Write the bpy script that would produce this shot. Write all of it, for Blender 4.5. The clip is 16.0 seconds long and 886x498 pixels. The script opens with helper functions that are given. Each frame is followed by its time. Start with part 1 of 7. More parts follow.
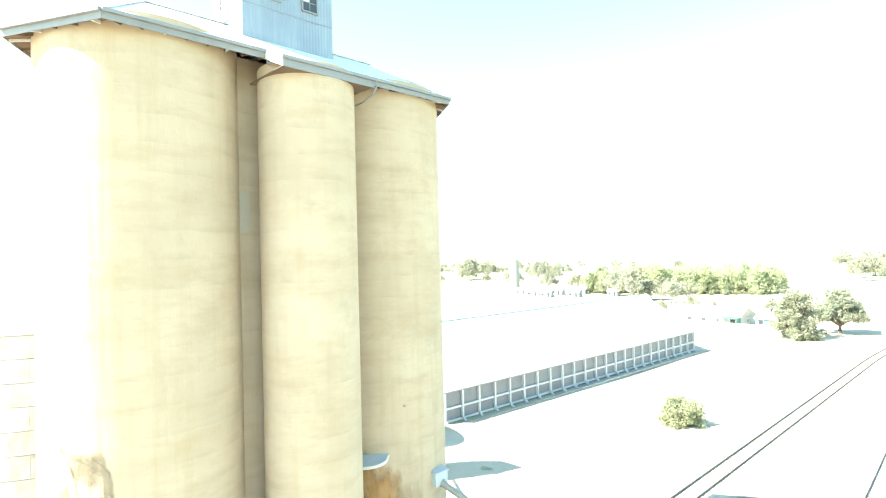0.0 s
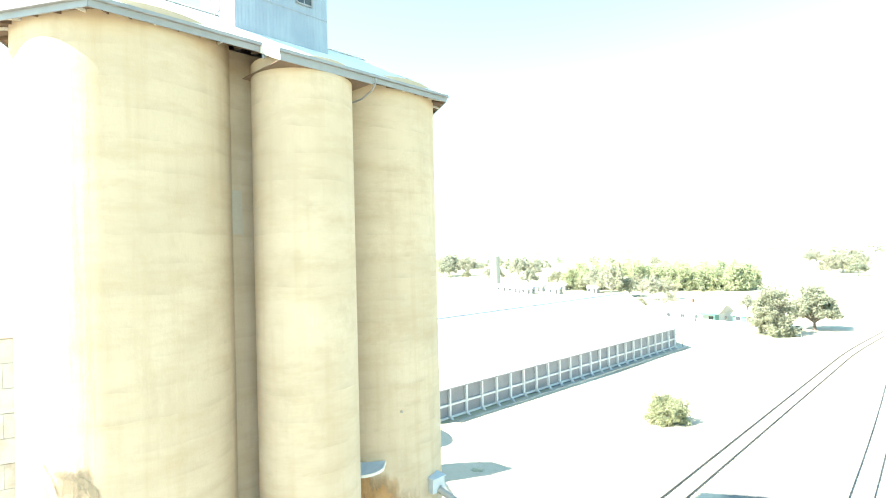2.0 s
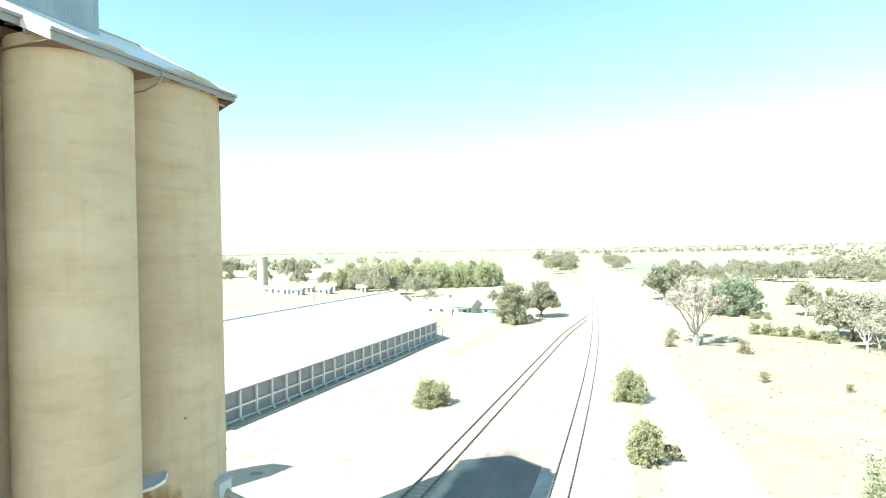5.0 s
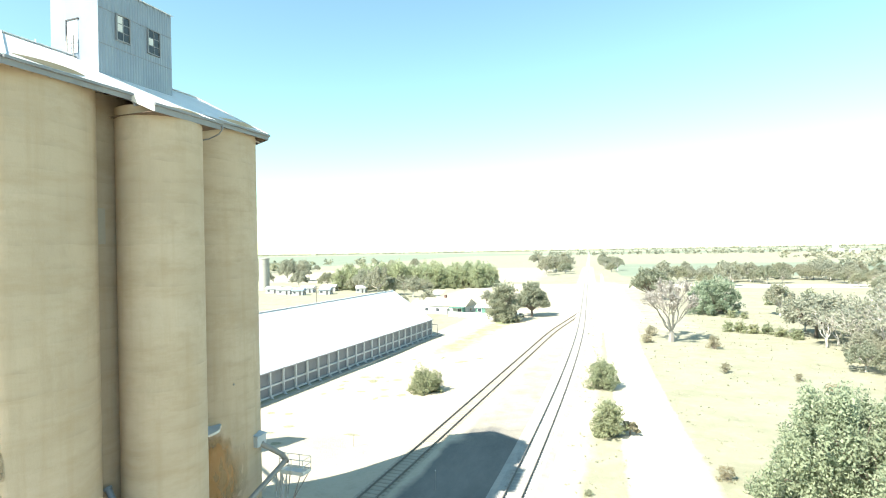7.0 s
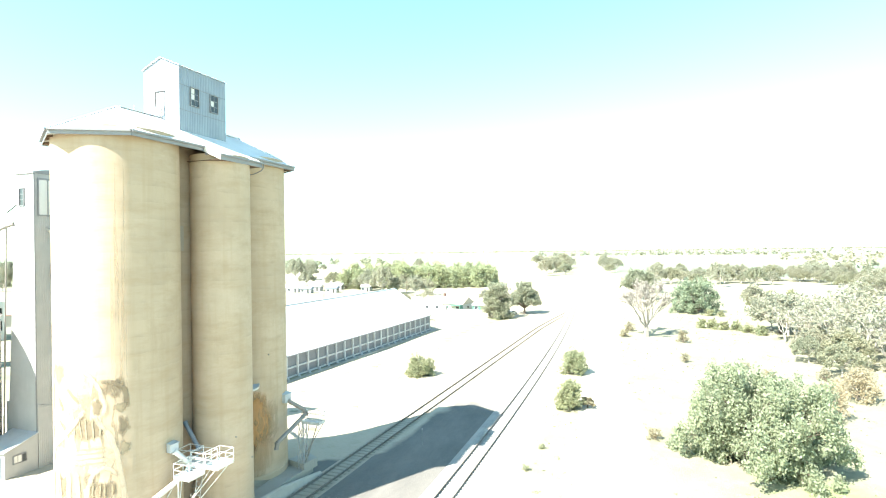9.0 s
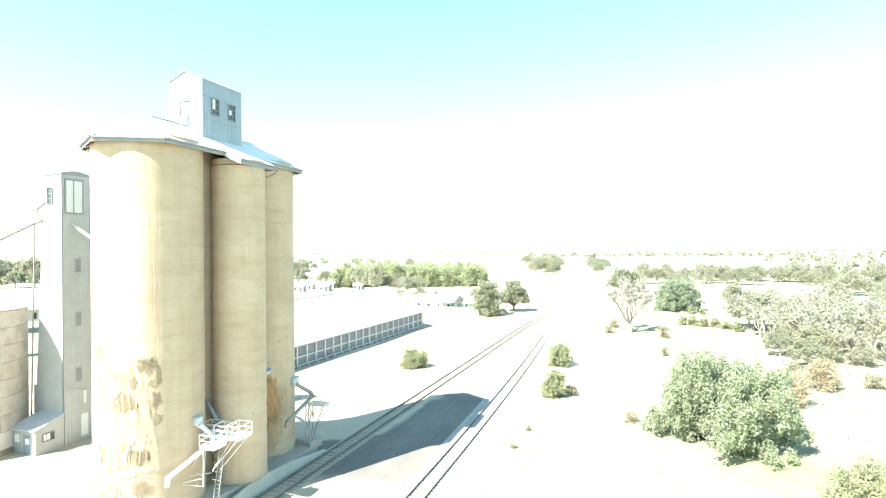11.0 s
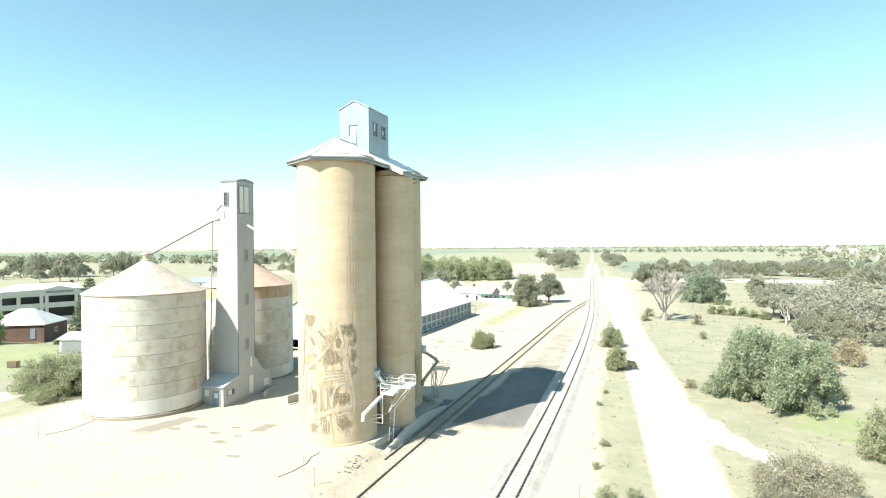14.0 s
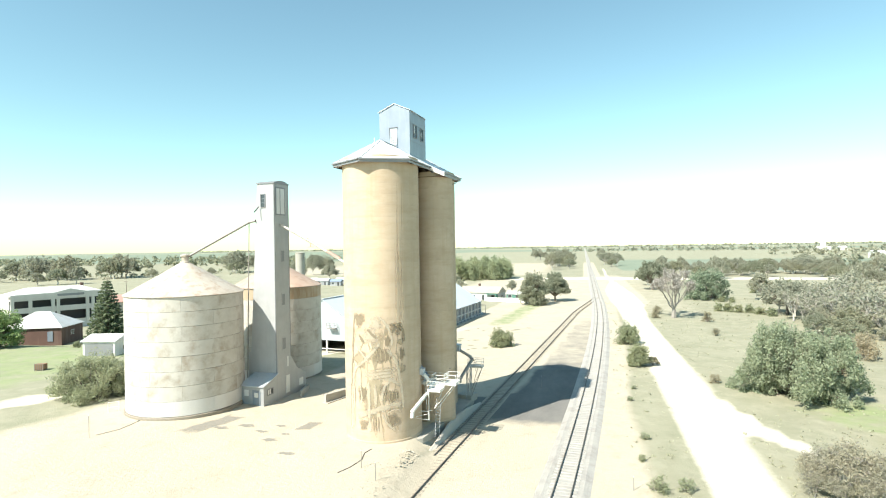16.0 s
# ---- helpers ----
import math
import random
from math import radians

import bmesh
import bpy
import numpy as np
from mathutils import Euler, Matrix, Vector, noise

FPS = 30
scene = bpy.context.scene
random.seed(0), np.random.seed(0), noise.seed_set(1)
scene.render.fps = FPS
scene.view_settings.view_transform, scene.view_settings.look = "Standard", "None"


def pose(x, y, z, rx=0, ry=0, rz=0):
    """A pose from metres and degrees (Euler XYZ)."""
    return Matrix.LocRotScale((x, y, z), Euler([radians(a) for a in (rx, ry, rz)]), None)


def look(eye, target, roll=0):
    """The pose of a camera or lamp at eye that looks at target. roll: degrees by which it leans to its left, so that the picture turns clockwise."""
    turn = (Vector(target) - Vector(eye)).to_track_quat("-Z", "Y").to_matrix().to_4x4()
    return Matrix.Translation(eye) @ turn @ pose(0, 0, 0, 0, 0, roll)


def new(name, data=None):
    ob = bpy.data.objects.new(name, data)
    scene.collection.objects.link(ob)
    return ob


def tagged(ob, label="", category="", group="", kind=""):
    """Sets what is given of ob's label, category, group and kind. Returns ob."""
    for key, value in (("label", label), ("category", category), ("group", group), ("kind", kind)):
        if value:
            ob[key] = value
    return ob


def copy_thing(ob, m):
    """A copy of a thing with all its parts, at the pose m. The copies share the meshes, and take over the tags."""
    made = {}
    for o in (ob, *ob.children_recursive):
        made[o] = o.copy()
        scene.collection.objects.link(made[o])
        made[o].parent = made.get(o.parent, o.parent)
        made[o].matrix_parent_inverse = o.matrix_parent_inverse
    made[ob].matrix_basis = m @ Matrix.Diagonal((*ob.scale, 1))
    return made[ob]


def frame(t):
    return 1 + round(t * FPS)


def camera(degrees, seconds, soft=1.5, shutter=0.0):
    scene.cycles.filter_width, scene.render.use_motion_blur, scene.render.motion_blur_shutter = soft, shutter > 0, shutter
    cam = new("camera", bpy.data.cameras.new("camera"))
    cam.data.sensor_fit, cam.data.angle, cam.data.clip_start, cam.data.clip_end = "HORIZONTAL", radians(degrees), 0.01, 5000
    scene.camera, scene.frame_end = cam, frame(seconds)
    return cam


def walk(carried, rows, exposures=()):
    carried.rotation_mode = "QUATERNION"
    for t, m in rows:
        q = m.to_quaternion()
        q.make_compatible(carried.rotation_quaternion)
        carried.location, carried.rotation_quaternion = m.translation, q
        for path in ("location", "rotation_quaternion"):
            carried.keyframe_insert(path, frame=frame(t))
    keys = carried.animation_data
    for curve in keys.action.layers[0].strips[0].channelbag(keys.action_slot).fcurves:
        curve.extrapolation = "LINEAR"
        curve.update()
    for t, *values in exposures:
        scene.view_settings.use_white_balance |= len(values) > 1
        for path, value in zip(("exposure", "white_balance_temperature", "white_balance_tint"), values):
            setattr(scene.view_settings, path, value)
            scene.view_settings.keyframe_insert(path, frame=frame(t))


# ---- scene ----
cam = camera(78.7, 16.0, soft=1.1)
PATH = [
    (0, (-0.146, -0.701, 21.580), (-1.481, 0.788, 21.612), -1.5),
    (0.5, (-0.576, -0.668, 21.702), (-1.911, 0.820, 21.734), -1.7),
    (1, (-0.943, -0.681, 21.805), (-2.277, 0.810, 21.830), -1.6),
    (1.5, (-1.248, -0.738, 21.886), (-2.573, 0.759, 21.900), -1.4),
    (2, (-1.489, -0.842, 21.948), (-2.766, 0.698, 21.963), -1.4),
    (2.5, (-1.669, -0.990, 21.988), (-2.783, 0.671, 21.997), -1.5),
    (3, (-1.785, -1.183, 22.009), (-2.654, 0.618, 22.012), -1.5),
    (3.5, (-1.839, -1.422, 22.008), (-2.537, 0.452, 22.010), -1.3),
    (4, (-1.830, -1.706, 21.988), (-2.395, 0.212, 21.985), -1.2),
    (6.5, (0.624, -9.59, 22.243), (0.101, -7.66, 22.242), -1.2),
    (7, (1.813, -12.288, 22.404), (1.287, -10.359, 22.406), -1.1),
    (7.5, (3.24, -14.995, 22.557), (2.701, -13.068, 22.561), -1.1),
    (8, (4.735, -18.021, 22.799), (4.188, -16.098, 22.803), -1.0),
    (8.5, (6.118, -21.028, 23.009), (5.566, -19.105, 23.011), -0.9),
    (9, (7.516, -24.411, 22.911), (6.97, -22.487, 22.913), -0.8),
    (11.5, (8.357, -31.246, 22.535), (7.857, -29.309, 22.536), -0.5),
    (12, (7.057, -33.824, 22.55), (6.565, -31.885, 22.548), -0.5),
    (12.5, (5.711, -36.716, 22.347), (5.207, -34.78, 22.349), -0.5),
    (13, (4.215, -39.952, 22.221), (3.693, -38.022, 22.222), -0.5),
    (13.5, (2.234, -43.111, 22.49), (1.705, -41.182, 22.478), -0.4),
    (14, (-0.546, -46.048, 22.248), (-1.08, -44.12, 22.236), -0.5),
    (14.5, (-3.207, -47.901, 22.467), (-3.687, -45.96, 22.45), -0.7),
    (15, (-4.965, -48.753, 22.102), (-5.416, -46.804, 22.094), -0.8),
    (15.5, (-5.841, -48.895, 22.119), (-6.316, -46.953, 22.111), -0.9),
    (16, (-5.824, -48.754, 22.282), (-6.329, -46.819, 22.27), -0.9),
]
EXPOSURES = [(0.0, 2.62, 6800, 6), (3.5, 2.42, 6800, 6), (4.0, 2.22, 6800, 6), (6.5, 1.40, 6800, 6), (7.0, 1.53, 6800, 6), (9.0, 2.00, 6800, 6), (11.5, 2.10, 6800, 6), (12.5, 1.75, 6800, 6), (13.5, 1.5, 6800, 6), (14.2, 1.15, 6800, 6), (16.0, 1.04, 6800, 6)]
walk(cam, [(t, look(eye, target, roll)) for t, eye, target, roll in PATH], EXPOSURES)

# ---- world and sun ----
SUN_AZ, SUN_EL = radians(33.5), radians(46.4)      # the way the light travels over the ground, and its height
world = bpy.data.worlds.new("world")
scene.world = world
world.use_nodes = True
wn = world.node_tree.nodes
sky = wn.new("ShaderNodeTexSky")
sky.sky_type, sky.sun_disc = "NISHITA", False
sky.sun_elevation, sky.sun_rotation = SUN_EL, math.pi + SUN_AZ
sky.air_density, sky.dust_density, sky.ozone_density = 1.0, 0.15, 1.9
wn["Background"].inputs["Strength"].default_value = 0.106
cast = wn.new("ShaderNodeMix")
cast.data_type, cast.blend_type = "RGBA", "MULTIPLY"
cast.inputs[0].default_value = 1.0
cast.inputs[7].default_value = (0.955, 1.15, 0.968, 1)
world.node_tree.links.new(sky.outputs["Color"], cast.inputs[6])
haze = wn.new("ShaderNodeHueSaturation")
haze.inputs["Saturation"].default_value = 0.98
world.node_tree.links.new(cast.outputs[2], haze.inputs["Color"])
world.node_tree.links.new(haze.outputs["Color"], wn["Background"].inputs["Color"])
sun = new("sun", bpy.data.lights.new("sun", "SUN"))
sun.data.energy, sun.data.angle, sun.data.color = 5.0, radians(0.53), (1.0, 0.96, 0.90)
sun.rotation_mode = "QUATERNION"
sun.rotation_quaternion = Vector((math.sin(SUN_AZ) * math.cos(SUN_EL), math.cos(SUN_AZ) * math.cos(SUN_EL), -math.sin(SUN_EL))).to_track_quat("-Z", "Y")
sun.location = (-60, -80, 90)


# ---- materials ----
def nodes_of(name):
    m = bpy.data.materials.new(name)
    m.use_nodes = True
    nt = m.node_tree
    return m, nt, nt.nodes["Principled BSDF"]


def ramp_mix(nt, fac, a, b):
    mix = nt.nodes.new("ShaderNodeMix")
    mix.data_type = "RGBA"
    nt.links.new(fac, mix.inputs[0])
    for socket, value in ((mix.inputs[6], a), (mix.inputs[7], b)):
        if isinstance(value, tuple):
            socket.default_value = (*value, 1)
        else:
            nt.links.new(value, socket)
    return mix.outputs[2]


def grain(nt, scale, detail=4.0, lo=0.35, hi=0.65, stretch=(1, 1, 1), rough=0.6, shift=0.0, own=False):
    """Noise in metres, spread between lo and hi; own: every object has its own stretch of it."""
    tc = nt.nodes.new("ShaderNodeTexCoord")
    mp = nt.nodes.new("ShaderNodeMapping")
    mp.inputs["Scale"].default_value = stretch
    mp.inputs["Location"].default_value = (shift, shift * 0.7, shift * 0.3)
    nz = nt.nodes.new("ShaderNodeTexNoise")
    nz.inputs["Scale"].default_value, nz.inputs["Detail"].default_value, nz.inputs["Roughness"].default_value = scale, detail, rough
    mr = nt.nodes.new("ShaderNodeMapRange")
    mr.inputs["From Min"].default_value, mr.inputs["From Max"].default_value = lo, hi
    nt.links.new(tc.outputs["Object"], mp.inputs["Vector"])
    nt.links.new(mp.outputs["Vector"], nz.inputs["Vector"])
    if own:
        info = nt.nodes.new("ShaderNodeObjectInfo")
        move = nt.nodes.new("ShaderNodeVectorMath")
        move.operation = "MULTIPLY_ADD"
        nt.links.new(info.outputs["Random"], move.inputs[0])
        move.inputs[1].default_value = (37.0, 23.0, 11.0)
        nt.links.new(mp.outputs["Vector"], move.inputs[2])
        nt.links.new(move.outputs[0], nz.inputs["Vector"])
    nt.links.new(nz.outputs["Fac"], mr.inputs["Value"])
    return mr.outputs["Result"]


def bump(nt, bsdf, height, strength=0.3, distance=0.02):
    b = nt.nodes.new("ShaderNodeBump")
    b.inputs["Strength"].default_value, b.inputs["Distance"].default_value = strength, distance
    nt.links.new(height, b.inputs["Height"])
    nt.links.new(b.outputs["Normal"], bsdf.inputs["Normal"])


def times(nt, a, value):
    m = nt.nodes.new("ShaderNodeMath")
    m.operation = "MULTIPLY"
    nt.links.new(a, m.inputs[0])
    if isinstance(value, (int, float)):
        m.inputs[1].default_value = value
    else:
        nt.links.new(value, m.inputs[1])
    return m.outputs[0]


def surface(name, base, second, stain=None, rough=0.85, metal=0.0, big=0.35, fine=6.0, stretch=(1, 1, 1), stain_scale=0.6, stain_stretch=(1, 1, 0.08),
            stain_amount=0.6, relief=0.25, relief_depth=0.01, vary=0.0):
    """A worn surface: two colours in large patches, fine grain, and streaked stains."""
    m, nt, bsdf = nodes_of(name)
    own = vary > 0
    colour = ramp_mix(nt, grain(nt, big, 5, 0.3, 0.7, stretch, own=own), base, second)
    dark = tuple(c * 0.78 for c in base)
    colour = ramp_mix(nt, times(nt, grain(nt, fine, 6, 0.35, 0.75, stretch, 0.7, own=own), 0.5), colour, dark)
    if stain:
        colour = ramp_mix(nt, times(nt, grain(nt, stain_scale, 6, 0.48, 0.78, stain_stretch, 0.65, 13.0, own=own), stain_amount), colour, stain)
    if vary:
        info = nt.nodes.new("ShaderNodeObjectInfo")
        colour = ramp_mix(nt, times(nt, info.outputs["Random"], vary), colour, tuple(c * 0.55 for c in base))
    nt.links.new(colour, bsdf.inputs["Base Color"])
    bsdf.inputs["Roughness"].default_value, bsdf.inputs["Metallic"].default_value = rough, metal
    if relief:
        bump(nt, bsdf, grain(nt, fine * 2, 6, 0.2, 0.8, stretch, 0.7), relief, relief_depth)
    return m


def corrugated(name, base, second, stain=None, rough=0.5, metal=0.0, axis=0, pitch=0.19, stain_amount=0.5, big=0.5):
    """Corrugated sheet; the ribs follow one after another along the given axis."""
    m, nt, bsdf = nodes_of(name)
    colour = ramp_mix(nt, grain(nt, big, 5, 0.3, 0.7), base, second)
    if stain:
        colour = ramp_mix(nt, times(nt, grain(nt, 0.9, 6, 0.5, 0.8, (1, 1, 0.15), 0.65, 5.0), stain_amount), colour, stain)
    nt.links.new(colour, bsdf.inputs["Base Color"])
    tc = nt.nodes.new("ShaderNodeTexCoord")
    wave = nt.nodes.new("ShaderNodeTexWave")
    wave.wave_type, wave.bands_direction = "BANDS", ("X", "Y", "Z")[axis]
    wave.inputs["Scale"].default_value = 2 * math.pi / pitch / 20
    wave.inputs["Distortion"].default_value = 0.0
    nt.links.new(tc.outputs["Object"], wave.inputs["Vector"])
    bump(nt, bsdf, wave.outputs["Fac"], 0.5, 0.03)
    bsdf.inputs["Roughness"].default_value, bsdf.inputs["Metallic"].default_value = rough, metal
    return m


def concrete_bands(name, base, second, lift=1.22):
    """Slip-formed concrete: pour lines every lift, vertical drips, blotches."""
    m, nt, bsdf = nodes_of(name)
    colour = ramp_mix(nt, grain(nt, 0.22, 5, 0.3, 0.7), base, second)
    tc = nt.nodes.new("ShaderNodeTexCoord")
    sep = nt.nodes.new("ShaderNodeSeparateXYZ")
    nt.links.new(tc.outputs["Object"], sep.inputs[0])
    wob = nt.nodes.new("ShaderNodeMath")
    wob.operation = "MULTIPLY_ADD"
    nt.links.new(grain(nt, 0.5, 3, 0, 1), wob.inputs[0])
    wob.inputs[1].default_value = 0.35
    nt.links.new(sep.outputs["Z"], wob.inputs[2])
    div = nt.nodes.new("ShaderNodeMath")
    div.operation = "DIVIDE"
    nt.links.new(wob.outputs[0], div.inputs[0])
    div.inputs[1].default_value = lift
    fl = nt.nodes.new("ShaderNodeMath")
    fl.operation = "FLOOR"
    nt.links.new(div.outputs[0], fl.inputs[0])
    white = nt.nodes.new("ShaderNodeTexWhiteNoise")
    white.noise_dimensions = "1D"
    nt.links.new(fl.outputs[0], white.inputs["W"])
    colour = ramp_mix(nt, times(nt, white.outputs["Value"], 0.4), colour, tuple(c * 0.84 for c in base))
    fr = nt.nodes.new("ShaderNodeMath")
    fr.operation = "FRACT"
    nt.links.new(div.outputs[0], fr.inputs[0])
    line = nt.nodes.new("ShaderNodeMapRange")
    line.inputs["From Min"].default_value, line.inputs["From Max"].default_value = 0.3, 0.0
    nt.links.new(fr.outputs[0], line.inputs["Value"])
    broken = times(nt, line.outputs["Result"], grain(nt, 0.8, 4, 0.42, 0.66, (1, 1, 0.6), 0.6, 3.0))
    colour = ramp_mix(nt, times(nt, broken, 0.5), colour, tuple(c * 0.66 for c in base))
    smudge = grain(nt, 0.6, 6, 0.45, 0.7, (0.35, 0.35, 1.6), 0.7, 31.0)
    colour = ramp_mix(nt, times(nt, smudge, 0.68), colour, (base[0] * 0.76, base[1] * 0.71, base[2] * 0.63))
    pale = grain(nt, 0.35, 5, 0.52, 0.72, (0.6, 0.6, 1.0), 0.7, 47.0)
    colour = ramp_mix(nt, times(nt, pale, 0.5), colour, (base[0] * 1.08, base[1] * 1.12, base[2] * 1.2))
    drips = grain(nt, 1.6, 5, 0.5, 0.78, (1, 1, 0.05), 0.6, 7.0)
    colour = ramp_mix(nt, times(nt, drips, 0.48), colour, (base[0] * 0.76, base[1] * 0.70, base[2] * 0.60))
    blot = grain(nt, 0.45, 6, 0.56, 0.75, (1, 1, 0.55), 0.7, 21.0)
    colour = ramp_mix(nt, times(nt, blot, 0.55), colour, (base[0] * 0.7, base[1] * 0.68, base[2] * 0.64))
    nt.links.new(colour, bsdf.inputs["Base Color"])
    bsdf.inputs["Roughness"].default_value = 0.9
    bump(nt, bsdf, grain(nt, 5, 7, 0.2, 0.8, (1, 1, 0.7), 0.7), 0.35, 0.03)
    return m


def brushed(name, base, second, scale=1.6, stretch=(1, 1, 0.5), cover=1.0):
    """Thin paint or stain with ragged, see-through edges."""
    m = surface(name, base, second, None, 0.9, big=1.2)
    nt = m.node_tree
    bsdf = nt.nodes["Principled BSDF"]
    at = nt.nodes.new("ShaderNodeAttribute")
    at.attribute_name = "soft"
    add = nt.nodes.new("ShaderNodeMath")
    add.operation = "MULTIPLY_ADD"
    nt.links.new(grain(nt, scale, 6, 0.25, 0.75, stretch, 0.7, 3.0), add.inputs[0])
    add.inputs[1].default_value = 1.1
    nt.links.new(at.outputs["Fac"], add.inputs[2])
    mr = nt.nodes.new("ShaderNodeMapRange")
    mr.inputs["From Min"].default_value, mr.inputs["From Max"].default_value, mr.inputs["To Max"].default_value = 0.6, 1.5, cover
    nt.links.new(add.outputs[0], mr.inputs["Value"])
    clear = nt.nodes.new("ShaderNodeBsdfTransparent")
    mx = nt.nodes.new("ShaderNodeMixShader")
    nt.links.new(mr.outputs["Result"], mx.inputs[0])
    nt.links.new(clear.outputs[0], mx.inputs[1])
    nt.links.new(bsdf.outputs[0], mx.inputs[2])
    nt.links.new(mx.outputs[0], nt.nodes["Material Output"].inputs["Surface"])
    return m


def leafy(name, base, second, light=0.45):
    """Leaves: each one a little different, some light coming through."""
    m, nt, bsdf = nodes_of(name)
    geo = nt.nodes.new("ShaderNodeNewGeometry")
    info = nt.nodes.new("ShaderNodeObjectInfo")
    colour = ramp_mix(nt, geo.outputs["Random Per Island"], base, second)
    colour = ramp_mix(nt, times(nt, info.outputs["Random"], 0.4), colour, (second[0] * 1.1, second[1] * 0.98, second[2] * 0.85))
    nt.links.new(colour, bsdf.inputs["Base Color"])
    bsdf.inputs["Roughness"].default_value = 0.7
    bsdf.inputs["Specular IOR Level"].default_value = 0.2
    tr = nt.nodes.new("ShaderNodeBsdfTranslucent")
    nt.links.new(colour, tr.inputs["Color"])
    mx = nt.nodes.new("ShaderNodeMixShader")
    mx.inputs[0].default_value = light
    nt.links.new(bsdf.outputs[0], mx.inputs[1])
    nt.links.new(tr.outputs[0], mx.inputs[2])
    nt.links.new(mx.outputs[0], nt.nodes["Material Output"].inputs["Surface"])
    return m


